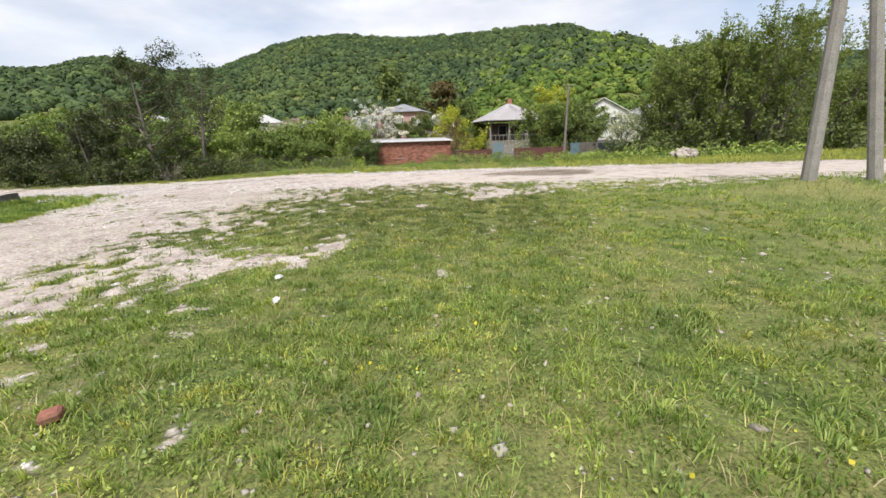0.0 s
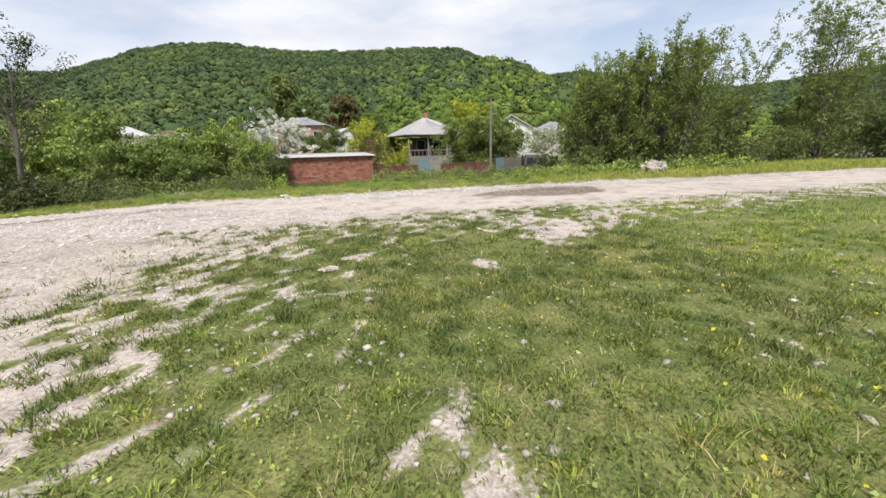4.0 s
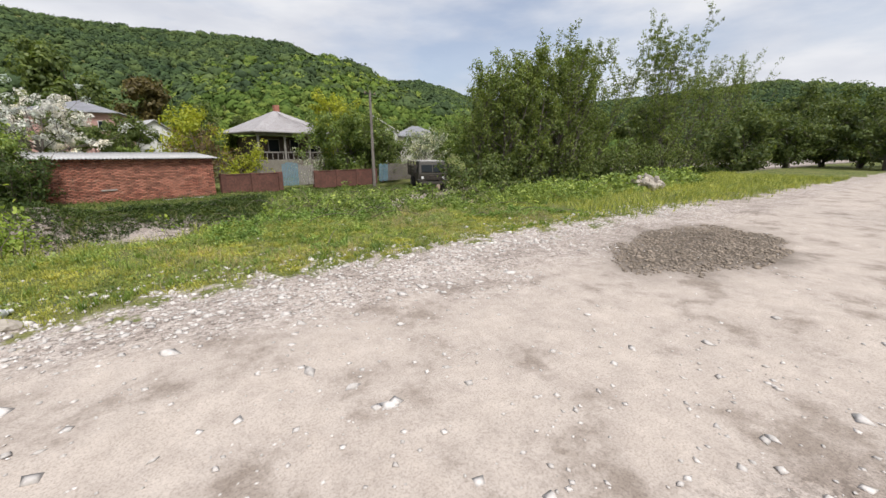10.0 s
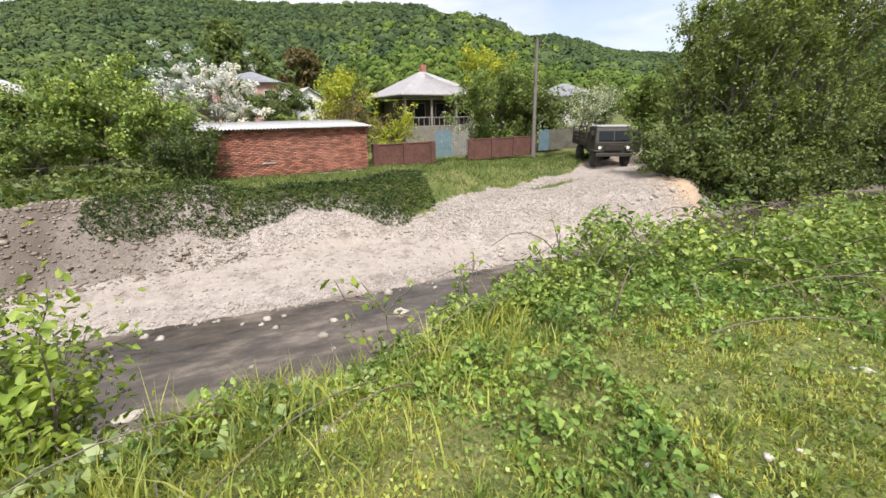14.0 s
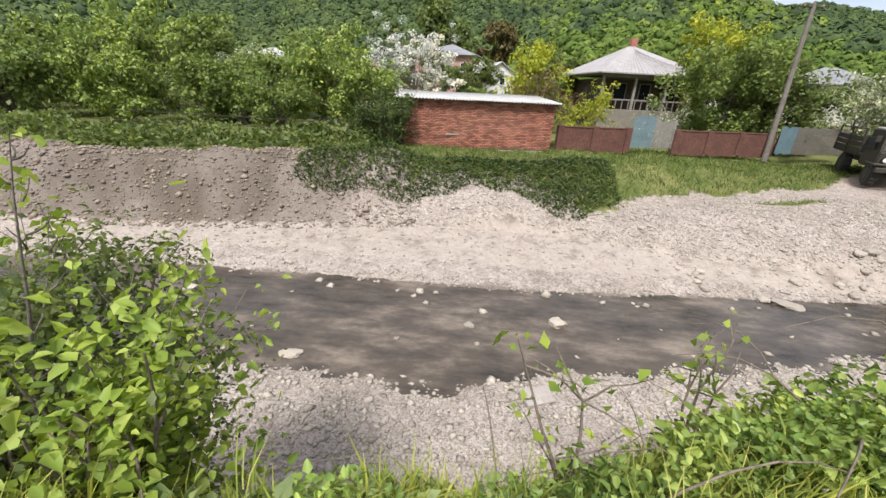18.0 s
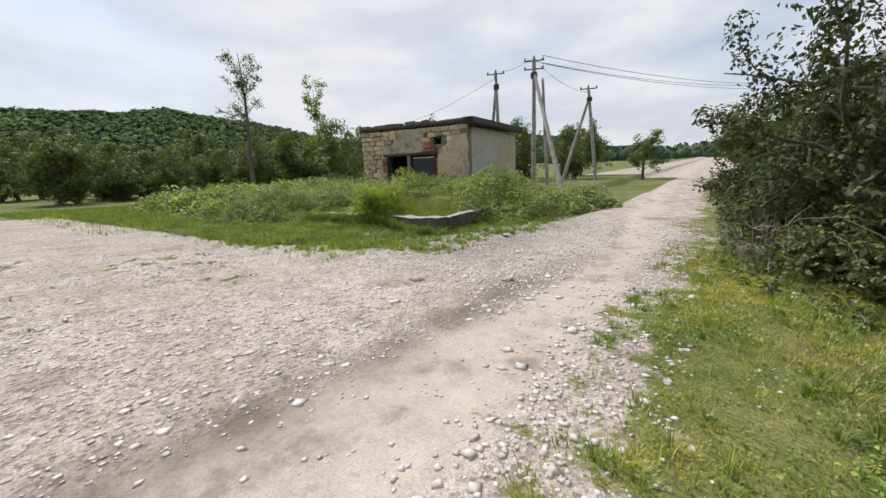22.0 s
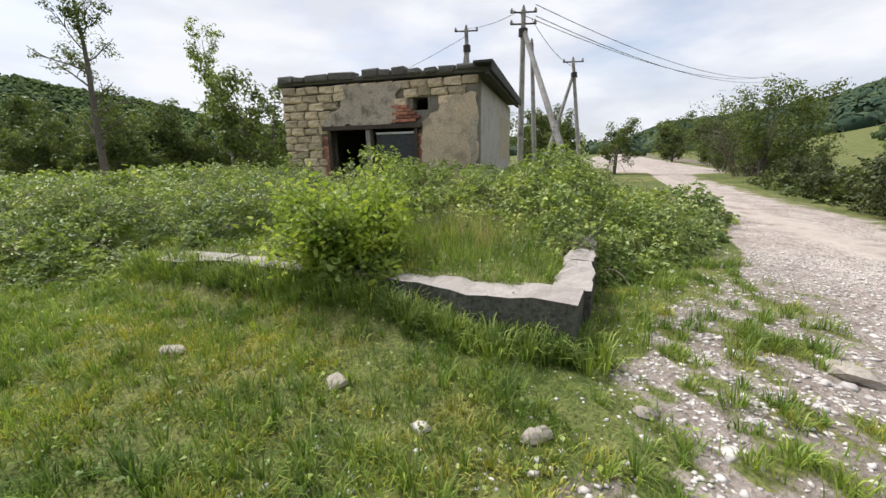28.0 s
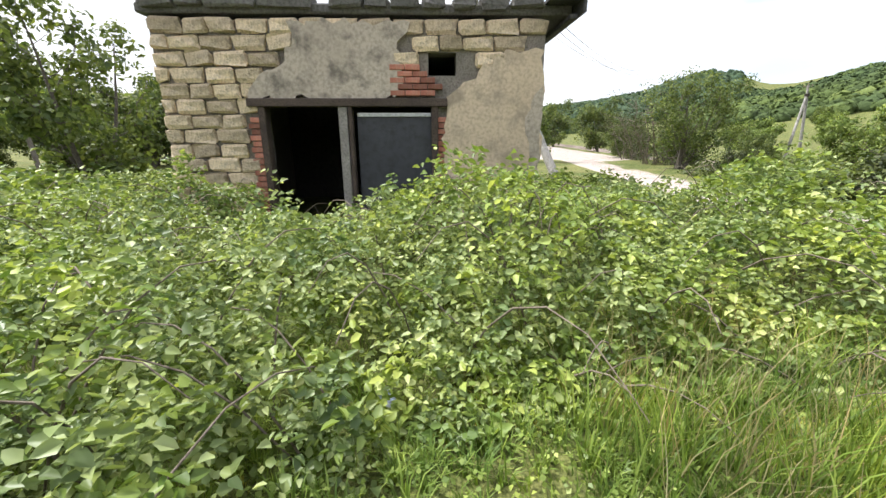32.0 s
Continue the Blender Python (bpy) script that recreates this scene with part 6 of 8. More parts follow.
# ---------------------------------------------------------------- lorry parked on the ramp
LX, LY = 15.75, 37.5
LORRY = thing("army_lorry", pose(LX, LY, float(ground_z(LX, LY)) + 0.02, 0, 0, -24), "old olive cab-over army lorry, door open, on the gravel ramp", "lorry")


def cab_shell():
    bm = bmesh.new()
    pr = [(-1.05, 0.75), (-1.12, 1.45), (-0.92, 2.18), (-0.80, 2.30), (0.55, 2.34), (0.62, 2.2), (0.62, 0.75)]     # side profile: y, z
    l_ = [bm.verts.new((-1.1 if z < 1.6 else -1.02, y, z)) for y, z in pr]
    r_ = [bm.verts.new((1.1 if z < 1.6 else 1.02, y, z)) for y, z in pr]
    bm.faces.new(l_)
    bm.faces.new(r_[::-1])
    for k in range(len(pr)):
        bm.faces.new((l_[k], r_[k], r_[(k + 1) % 7], l_[(k + 1) % 7]))
    bmesh.ops.recalc_face_normals(bm, faces=bm.faces)
    bmesh.ops.bevel(bm, geom=list(bm.edges), offset=0.05, segments=2, affect="EDGES")
    return bm


cab = part("cab", cab_shell(), M_OLIVE, LORRY)
part("cab_roof", box((0, -0.17, 2.33), (1.98, 1.36, 0.14), 0.05), M_PALEROOF, cab, "dusty pale cab roof")
wm = pose(0, -1.05, 1.80, -15.5)
for x in (-0.46, 0.46):
    part("windscreen", box((x, -0.01, 0), (0.84, 0.03, 0.56), 0.01, wm), M_GLASSDARK, cab, "dark split windscreen")
part("side_window", box((-1.06, -0.2, 1.82), (0.03, 0.85, 0.5), 0.01, pose(0, 0, 0, 0, -4, 0)), M_GLASSDARK, cab)
part("grille", box((0, -1.13, 1.12), (1.0, 0.05, 0.34), 0.01), M_STEELDARK, cab)
for k in range(6):
    part("grille_bar", box((-0.42 + k * 0.168, -1.165, 1.12), (0.03, 0.03, 0.32), 0.004), M_OLIVE, cab)
for x in (-0.82, 0.82):
    hl = part("headlight", tube((x, -1.10, 1.12), (x, -1.18, 1.12), 0.13, 0.13, 14), M_STEELDARK, cab)
    part("lens", tube((x, -1.18, 1.12), (x, -1.195, 1.12), 0.105, 0.09, 14), M_WHITEPAINT, hl, "pale headlight lens")
    part("mudguard", box((x * 1.16, -0.75, 0.93), (0.42, 0.95, 0.1), 0.03), M_OLIVE, LORRY)
part("bumper", box((0, -1.28, 0.72), (2.15, 0.12, 0.2), 0.02), M_OLIVE, LORRY)
door = part("door", box((1.12, -0.2, 0), (0.05, 0.92, 1.35), 0.02, pose(0, 0, 1.45)), M_OLIVE, LORRY, "open driver's door")
door.matrix_local = Matrix.Translation((1.12, -0.66, 0)) @ pose(0, 0, 0, 0, 0, -62) @ Matrix.Translation((-1.12, 0.66, 0))
part("door_window", box((1.15, -0.2, 1.82), (0.03, 0.7, 0.42), 0.01), M_GLASSDARK, door)
for x in (-1.25, 1.25):
    part("mirror", box((x * 1.02, -1.0, 1.95), (0.18, 0.04, 0.26), 0.01), M_STEELDARK, LORRY)
part("chassis", box((0, 1.6, 0.8), (0.9, 5.2, 0.22), 0.01), M_STEELDARK, LORRY)
part("bed_floor", box((0, 2.5, 1.12), (2.2, 3.4, 0.12), 0.01), M_OLIVE, LORRY)
for x in (-1.1, 1.1):
    for z in (1.3, 1.55, 1.8):
        part("side_board", box((x, 2.5, z), (0.05, 3.4, 0.22), 0.01), M_OLIVE, LORRY)
    for y in (0.9, 2.5, 4.1):
        part("stake", box((x * 1.03, y, 1.7), (0.06, 0.08, 1.2), 0.01), M_STEELDARK, LORRY)
    part("top_rail", tube((x * 1.03, 0.85, 2.25), (x * 1.03, 4.15, 2.25), 0.03, 0.03, 6), M_STEELDARK, LORRY)
part("headboard", box((0, 0.82, 1.6), (2.2, 0.05, 0.8), 0.01), M_OLIVE, LORRY)
for x in (-0.92, 0.92):
    for y in (-0.62, 2.7):
        s_ = 1 if x > 0 else -1
        wh_ = thing("wheel", Matrix.Identity(4), "", "")
        wh_.parent = LORRY
        wh_.location = (x, y, 0.5)
        tyre = tube((-0.16, 0, 0), (0.16, 0, 0), 0.52, 0.52, 24)
        bmesh.ops.bevel(tyre, geom=[e for e in tyre.edges if abs(e.verts[0].co.x - e.verts[1].co.x) < 1e-4], offset=0.06, segments=2, affect="EDGES")
        part("tyre", tyre, M_RUBBER, wh_)
        part("rim", tube((s_ * 0.10, 0, 0), (s_ * 0.175, 0, 0), 0.27, 0.22, 16), M_OLIVE, wh_)
        for k in range(18):
            part("tread_lug", box((0, 0.525 * math.cos(k * 0.349), 0.525 * math.sin(k * 0.349)), (0.28, 0.05, 0.05), 0.008, pose(0, 0, 0)), M_RUBBER, wh_)

# pale car behind the alders
CX, CY = 25.5, 38.6
CAR = thing("parked_car", pose(CX, CY, float(ground_z(CX, CY)), 0, 0, 55), "pale old saloon car parked behind the alders", "car")
bm = bmesh.new()
pr = [(-2.0, 0.35), (-2.0, 0.72), (-1.2, 0.85), (-0.65, 1.38), (0.75, 1.38), (1.35, 0.88), (2.0, 0.82), (2.05, 0.35)]
l_ = [bm.verts.new((x, -0.78 if z < 1 else -0.62, z)) for x, z in pr]
r_ = [bm.verts.new((x, 0.78 if z < 1 else 0.62, z)) for x, z in pr]
bm.faces.new(l_)
bm.faces.new(r_[::-1])
for k in range(8):
    bm.faces.new((l_[k], r_[k], r_[(k + 1) % 8], l_[(k + 1) % 8]))
bmesh.ops.recalc_face_normals(bm, faces=bm.faces)
bmesh.ops.bevel(bm, geom=list(bm.edges), offset=0.06, segments=2, affect="EDGES")
body = part("body", bm, M_WHITEPAINT, CAR)
for y in (-0.72, 0.72):
    part("side_window", box((0.05, y * 0.985, 1.12), (1.25, 0.06, 0.34), 0.02), M_GLASSDARK, body)
part("windscreen", box((-0.95, 0, 1.12), (0.05, 1.2, 0.52), 0.01, pose(-0.95, 0, 1.12, 0, 46, 0) @ Matrix.Translation((0.95, 0, -1.12))), M_GLASSDARK, body)
for x in (-1.3, 1.3):
    for y in (-0.7, 0.7):
        wh_ = part("wheel", tube((x, y - 0.09, 0.31), (x, y + 0.09, 0.31), 0.31, 0.31, 18), M_RUBBER, CAR)

# ---------------------------------------------------------------- trees and bushes
def alder(at, seed, h, r, leaves):
    return tree("alder_tree", at, seed, h, r, "tall airy alder with slim trunks and fine grey-green leaves", M_ALDER, leaves, 0.17, 3, 20, 0.08, 0.12, 0.62, 0.24, 0.30, group="riverside alders", share=0.85)


alder((18.8, 33.4), 21, 9.8, 2.9, 11000)
alder((20.6, 32.6), 22, 11.0, 3.3, 12000)
alder((24.6, 33.6), 23, 11.6, 3.6, 12000)
alder((17.5, 34.0), 20, 9.4, 2.4, 7000)
alder((22.4, 36.5), 24, 10.5, 3.4, 9000)
alder((41.0, 31.2), 25, 17.0, 6.2, 17000)
alder((31.0, 33.4), 30, 12.5, 4.4, 11000)
alder((47.0, 31.5), 26, 12.0, 5.4, 9000)
alder((27.6, 33.2), 28, 11.5, 3.6, 11000)
alder((23.4, 32.9), 29, 11.0, 3.2, 11000)
alder((56.0, 31.0), 27, 13.0, 5.4, 8000)
for k, (x, y, rx, h) in enumerate(((16.9, 31.9, 1.2, 1.9), (18.6, 31.5, 1.4, 2.1), (20.6, 31.5, 1.5, 2.2), (22.8, 31.5, 1.6, 2.3), (25.4, 31.8, 1.7, 2.3), (28.0, 32.0, 1.8, 2.4), (16.0, 33.2, 1.6, 2.6), (18.6, 32.9, 2.0, 3.2), (21.5, 33.3, 2.2, 3.4), (24.2, 33.8, 2.4, 3.2), (27.5, 34.0, 2.6, 3.4), (30.6, 33.0, 2.2, 3.0), (34.0, 32.8, 2.6, 3.4), (38.0, 32.6, 2.8, 3.6), (44.0, 32.0, 3.0, 3.6), (31.5, 35.0, 3, 4.0), (36, 37, 3.4, 4.5), (42, 33, 4, 5), (50, 31.5, 3, 4), (57, 30.5, 4, 5))):
    shrub("riverside_bush", (x, y), 300 + k, (rx, rx, h), "dark green bushy growth under the alders on the river bank", M_TREE, 2600, 0.22, 10, "riverside bushes", spread=0.2)

tree("blossom_tree", (-7.6, 48.6), 31, 5.4, 4.3, "spreading fruit tree in full white blossom behind the shed", M_BLOSSOM, 13000, 0.15, 2, 24, 0.2, 0.14, 1.4, 0.03, 0.3)
tree("blossom_tree", (-18.5, 47.5), 32, 4.2, 3.0, "small fruit tree in fading white blossom", M_FADED, 6000, 0.17, 2, 10, 0.25, 0.1, 1.1, 0.05, 0.4)
tree("blossom_tree", (20.6, 45.5), 33, 4.6, 2.8, "greening fruit tree with fading pale blossom beside the track", M_FADED, 5200, 0.17, 3, 12, 0.25, 0.09, 1.0, 0.08, 0.42)
tree("yellow_tree", (14.4, 51.0), 34, 8.4, 2.9, "yellow-green young tree above the yard bushes", M_YELLOW, 8000, 0.24, 2, 14, 0.3, 0.12, 0.9, 0.14, 0.55)
tree("yard_tree", (12.0, 45.6), 35, 6.0, 3.6, "dense dark green yard tree behind the brick fence", M_ORCHARD, 13000, 0.22, 3, 18, 0.04, 0.12, 1.0, 0.08, 0.6)
tree("yard_tree", (15.6, 45.0), 36, 4.6, 2.4, "dense green yard tree behind the brick fence", M_TREE, 8000, 0.21, 3, 14, 0.04, 0.1, 1.0, 0.08, 0.55)
tree("yellow_tree", (0.6, 51.0), 37, 5.2, 2.4, "yellow-green tree behind the shed", M_YELLOW, 3600, 0.25, 2, 10, 0.2, 0.1, 0.9, 0.1, 0.6)
shrub("reddish_bush", (1.4, 46.0), 38, (1.8, 1.8, 3.6), "reddish-brown budding bush behind the shed", M_REDBUSH, 2600, 0.14)
shrub("pale_bush", (3.9, 44.0), 39, (1.6, 1.4, 3.2), "thin pale-leaved bush in front of the veranda", M_YELLOW, 2000, 0.17)
shrub("pale_bush", (8.2, 44.5), 40, (1.4, 1.2, 2.8), "bare twiggy bush with a few pale leaves by the gate", M_FADED, 1400, 0.13, 12)
orchard = tree("orchard_tree", (-11.2, 43.0), 41, 4.4, 2.8, "bushy bright green fruit tree across the stream", M_SHRUB, 8000, 0.22, 3, 12, 0.06, 0.1, 1.0, 0.08, 0.5, group="orchard trees")
orchard2 = tree("orchard_tree", (-16.0, 41.5), 42, 3.6, 2.6, "low bushy green fruit tree across the stream", M_ORCHARD, 7000, 0.21, 3, 12, 0.04, 0.09, 1.1, 0.06, 0.48, group="orchard trees")
orchard3 = tree("village_tree", (-24, 52), 43, 6.5, 3.2, "rounded green tree in the village gardens", M_ORCHARD, 6500, 0.32, 2, 12, 0.15, 0.14, 1.0, 0.1, 0.7, group="village trees")
orchard4 = tree("village_tree", (4, 70), 44, 7.0, 3.4, "tall green tree in the village gardens", M_TREE, 6500, 0.34, 2, 12, 0.15, 0.15, 0.9, 0.12, 0.75, group="village trees")
rnd = random.Random(4)
for x, y, s in ((-9.0, 40.5, 0.8), (-13.0, 39.6, 0.85), (-19.2, 41.8, 1.0), (-21.5, 39.2, 0.9), (-24.5, 41.5, 1.05), (-27.5, 38.6, 0.95), (-31, 40.5, 1.1), (-35, 38.0, 1.0), (-39, 40, 1.2), (-44, 37.5, 1.1), (-50, 40, 1.3), (-57, 37, 1.3), (-65, 40, 1.5), (-15.5, 45.8, 1.1), (-20.5, 47, 1.1), (-26, 46.5, 1.2), (-33, 47, 1.2), (-41, 46, 1.4), (-2.6, 44.5, 0.55), (-0.6, 43.0, 0.5), (4.0, 58, 1.1)):
    on_ground((orchard, orchard2)[rnd.randrange(2)], x, y, rnd.uniform(0, 360), s * rnd.uniform(0.9, 1.1) * (0.75 if x < -45 else 1.12 if x < -23 else 0.92))
for k in range(120):
    a_, r_ = math.radians(rnd.uniform(-62, 48)), math.sqrt(rnd.uniform(58 ** 2, 150 ** 2))
    x, y = r_ * math.sin(a_), r_ * math.cos(a_)
    if y < 54 or any(abs(x - hx) < 6.5 and -14 < y - hy < 5 for hx, hy in ((9.2, 54.6), (-8.3, 84.5), (-0.5, 93), (28.4, 72), (35, 66), (-28, 79), (-56, 81), (-58, 98), (-41, 95), (-59, 120), (-46, 134), (-75, 112), (-30, 128))):
        continue
    on_ground((orchard3, orchard4, orchard)[rnd.randrange(3)], x, y, rnd.uniform(0, 360), rnd.uniform(0.5, 0.95))
for x, y, s in ((-3, 66, 0.7), (-16, 64, 0.75), (18, 60, 0.85), (22, 56, 0.8), (30, 54, 0.8), (27, 46, 0.8), (31, 42, 0.9), (40, 40, 1.0), (46, 46, 1.1), (17.5, 52, 0.85), (52, 38, 1.2)):
    on_ground((orchard3, orchard4)[rnd.randrange(2)], x, y, rnd.uniform(0, 360), s)
tree("dark_tree", (-10.5, 118), 45, 19, 7.5, "big dark green tree standing above the village", M_TREE, 6000, 0.9, 1, 16, 0.2, 0.4, 0.9, 0.1, 2.0)
tree("copper_tree", (1.5, 122), 46, 15, 6.0, "rusty-brown tree beside the big dark one", M_COPPER, 4000, 0.8, 1, 14, 0.25, 0.35, 0.9, 0.1, 1.7)

# thicket between the road and the stream
tree("thicket_tree", (-13.2, 18.5), 51, 5.6, 2.7, "scrubby broadleaf tree with dark trunk and level limbs by the road", M_THICKET, 15000, 0.09, 1, 24, 0.16, 0.12, 1.4, 0.05, 0.3, share=0.75, group="roadside thicket")
tree("thicket_tree", (-11.6, 19.3), 52, 5.4, 1.8, "half-bare thin-stemmed tree in the roadside thicket", M_THICKET, 3400, 0.085, 2, 14, 0.3, 0.075, 0.7, 0.16, 0.25, group="roadside thicket")
tree("thicket_tree", (-16.4, 18.9), 53, 3.6, 1.5, "dense scrubby tree in the roadside thicket", M_THICKET, 8000, 0.11, 4, 11, 0.06, 0.08, 0.9, 0.12, 0.35, group="roadside thicket")
tree("thicket_tree", (-19.6, 18.7), 54, 2.4, 1.4, "dense scrubby tree in the roadside thicket", M_THICKET, 7000, 0.12, 4, 11, 0.05, 0.08, 0.9, 0.12, 0.4, group="roadside thicket")
tree("thicket_tree", (-23.5, 18.8), 55, 1.2, 1.0, "dense scrubby tree in the roadside thicket", M_THICKET, 6500, 0.13, 4, 11, 0.05, 0.08, 0.9, 0.12, 0.4, group="roadside thicket")
tree("thicket_tree", (-36.0, 19.0), 56, 4.8, 2.4, "dense bushy tree in the roadside thicket", M_TREE, 8000, 0.14, 4, 11, 0.05, 0.08, 0.9, 0.12, 0.45, group="roadside thicket")
for k, (x, y, r_, h) in enumerate(((-11.4, 18.7, 1.0, 1.3), (-13.0, 18.2, 1.1, 1.4), (-14.8, 18.1, 1.2, 1.6), (-16.8, 17.9, 1.2, 1.8), (-19.0, 17.8, 1.2, 1.9), (-21.5, 17.9, 1.2, 1.4), (-25.5, 18.0, 1.3, 1.4), (-40.0, 19.4, 2.4, 5.6), (-45, 20.0, 2.4, 5.0), (-30.5, 18.6, 1.4, 1.8), (-10.4, 19.9, 0.9, 1.2), (-12.6, 20.0, 1.2, 1.6))):
    shrub("thicket_bush", (x, y), 400 + k, (r_, r_ * 0.9, h * 0.75), "tangled olive-green bush in the roadside thicket", M_THICKET, 5600, 0.085, 14, "roadside thicket bushes")

# trees round the hut and up the valley
tree("spindly_tree", (-20.5, -9.2), 61, 11.6, 1.8, "tall half-bare spindly tree behind the brambles", M_TREE, 3600, 0.12, 1, 24, 0.22, 0.19, 0.8, 0.05, 0.35)
tree("young_poplar", (-26.3, -8.2), 62, 9.6, 1.7, "slender young tree with sparse pale leaves", M_SHRUB, 3000, 0.15, 1, 20, 0.3, 0.09, 0.6, 0.2, 0.35)
tree("hut_tree", (-20.3, 0.7), 63, 4.3, 1.2, "small dark tree against the hut's corner", M_TREE, 5200, 0.13, 3, 11, 0.1, 0.06, 0.8, 0.1, 0.3)
tree("hut_tree", (-26.2, 1.0), 64, 4.4, 1.8, "small green tree behind the hut", M_TREE, 3000, 0.13, 3, 9, 0.1, 0.07, 0.8, 0.1, 0.35)
tree("lone_tree", (-42, 11.8), 65, 3.8, 1.7, "small round tree standing alone by the road's end", M_TREE, 4200, 0.15, 2, 10, 0.25, 0.08, 1.0, 0.1, 0.35)
scrub = tree("scrub_tree", (-28, -18), 66, 5.0, 2.6, "dark green scrub tree on the flat behind the hut", M_SCRUB, 7000, 0.22, 3, 13, 0.05, 0.1, 0.9, 0.1, 0.55, group="scrub trees")
scrub2 = tree("scrub_tree", (-36, -12), 67, 4.6, 2.8, "green scrub tree on the flat behind the hut", M_SCRUB, 7000, 0.22, 3, 13, 0.05, 0.1, 0.9, 0.1, 0.55, group="scrub trees")
for k in range(62):
    a_, r_ = math.radians(rnd.uniform(-178, -112)), rnd.uniform(14, 48)
    x, y = -10 + r_ * math.sin(a_), 8 + r_ * math.cos(a_)
    if x > -19 and y > -9 or (x > -14 and y > -20) or (-30 < x < -15 and -14 < y < 2) or (-31 < x < -17 and 0 < y < 14):
        continue
    on_ground((scrub, scrub2)[rnd.randrange(2)], x, y, rnd.uniform(0, 360), rnd.uniform(0.5, 0.95) if y < -8 else rnd.uniform(0.4, 0.7))
for x, y, s in ((-33, 4.5, 0.75), (-36.5, 7.8, 0.7), (-38, 2.0, 0.9), (-44, 6, 0.9), (-62, 22, 1.1), (-48, 20, 0.55), (-40, 21, 0.5), (-45, 23.5, 0.5), (-80, 20, 1.3), (-76, 30, 1.3), (-66, 32, 0.7), (-52, 33, 0.6)):
    on_ground((scrub, scrub2)[rnd.randrange(2)], x, y, rnd.uniform(0, 360), s)
for x, y, s in ((36, 22.5, 1.1), (40, 20.6, 0.9), (43, 21.5, 1.25), (47, 19.6, 1.3), (46, 17.2, 1.1), (42, 15.4, 1.0), (52, 14, 1.4), (44, 11, 1.1), (50, 7, 1.3)):
    on_ground((scrub, scrub2)[rnd.randrange(2)], x, y, rnd.uniform(0, 360), s)
for k in range(26):                                   # behind the start of the walk
    a_, r_ = rnd.uniform(1.9, 4.4), rnd.uniform(20, 45)
    on_ground((scrub, scrub2)[rnd.randrange(2)], r_ * math.sin(a_) + 6, r_ * math.cos(a_) - 4, rnd.uniform(0, 360), rnd.uniform(0.7, 1.3))

pile = shrub("dead_branch_pile", (-12.1, 17.6), 77, (0.95, 0.7, 0.85), "pile of bare grey dead branches beside the road", M_BRAMBLE, 30, 0.06, 30, stem_mat=M_DEADWOOD)

# ---------------------------------------------------------------- near bushes and brambles
shrub("bank_bush", (-4.95, 20.1, 0.25), 71, (0.95, 0.8, 1.7), "dense dark green bush growing out of the stream bank", M_TREE, 30000, 0.05, 26, spread=0.2)
tree("bank_sapling", (-4.75, 19.9), 72, 2.9, 0.6, "thin budding sapling rising from the bank bush", M_BRIGHT, 420, 0.06, 2, 9, 0.3, 0.018, 0.6, 0.2, 0.12)
shrub("bank_shoot", (-4.15, 20.0, 0.1), 73, (0.34, 0.3, 1.35), "bright young leafy shoots at the bank's edge", M_BRIGHT, 2300, 0.068, 11, rounded=True)
shrub("foundation_shrub", (-13.2, 9.4), 74, (0.62, 0.76, 0.8), "bright green leafy shrub growing against the foundation edge", M_BRIGHT, 8500, 0.058, 32, rounded=True)
shrub("foundation_shrub", (-12.85, 9.8), 76, (0.3, 0.36, 0.42), "low bright green shrub in front of the foundation edge", M_SHRUB, 1500, 0.075, 12, rounded=True)
shrub("dead_twig_bush", (-7.9, 20.6), 75, (0.9, 0.8, 1.1), "tangle of grey dead twigs on the bank", M_BRAMBLE, 260, 0.06, 22)
for k, (x, y, h) in enumerate(((-2.1, 20.1, 0.95), (-1.2, 20.6, 0.9), (-0.4, 20.3, 0.7), (0.6, 20.8, 0.8))):
    shrub("bank_sprout", (x, y), 80 + k, (0.14, 0.14, h), "single weedy sprout at the bank's edge", M_BRIGHT, 90, 0.07, 3, "bank sprouts")


def hut_mound(x, y):
    edge = line_at(y, (-9, -12.6), (2, -11.4), (5.6, -11.6), (7.0, -12.1), (7.45, -12.9), (7.8, -14.2), (9.0, -14.8), (10.4, -14.7), (11.6, -13.9), (12.1, -14.5), (12.9, -15.7), (13.5, -17.2), (14.0, -19.5))
    inside = sstep(0.0, 1.0, edge - x + 0.6 * (fbm(x * 0.8, y * 0.8, 3, 91) - 0.5))
    sides = sstep(14.5, 13.6, y) * sstep(-9, -7.5, y) * sstep(-21, -19.5, x)
    h = 0.44 + 0.85 * (fbm(x * 0.75, y * 0.75, 3, 92) - 0.4) + 0.10 * sstep(-14.5, -16.5, x)
    h = h + 0.35 * np.exp(-(((x + 16.2) / 1.0) ** 2 + ((y - 8.6) / 1.1) ** 2)) - 0.5 * np.exp(-(((x + 17.2) / 1.4) ** 2 + ((y - 5.9) / 0.6) ** 2))
    h = h + 0.42 * np.exp(-(((x + 17.4) / 1.9) ** 2 + ((y - 11.2) / 0.85) ** 2))
    in_hut = (x < -17.9 - 0.125 * (y - 3.94)) & (y > 3.6) & (y < 9.1)
    h = np.where(in_hut, 0, h * inside * sides)
    return np.maximum(h, 0)


hut_thin = lambda x, y: sstep(9.0, 2.5, np.hypot(x + 14.0, y - 8.2)) + 0.15
carpet("hut_brambles", 2700, (-20.5, -8.5, -11.6, 14.5), hut_mound, M_BRAMBLE, 0.05, "waist-high bramble thicket in front of the derelict hut", 93, 0.85, 0.85, rounded=True, thin=hut_thin, lumps=1.3, gaps=0.85)


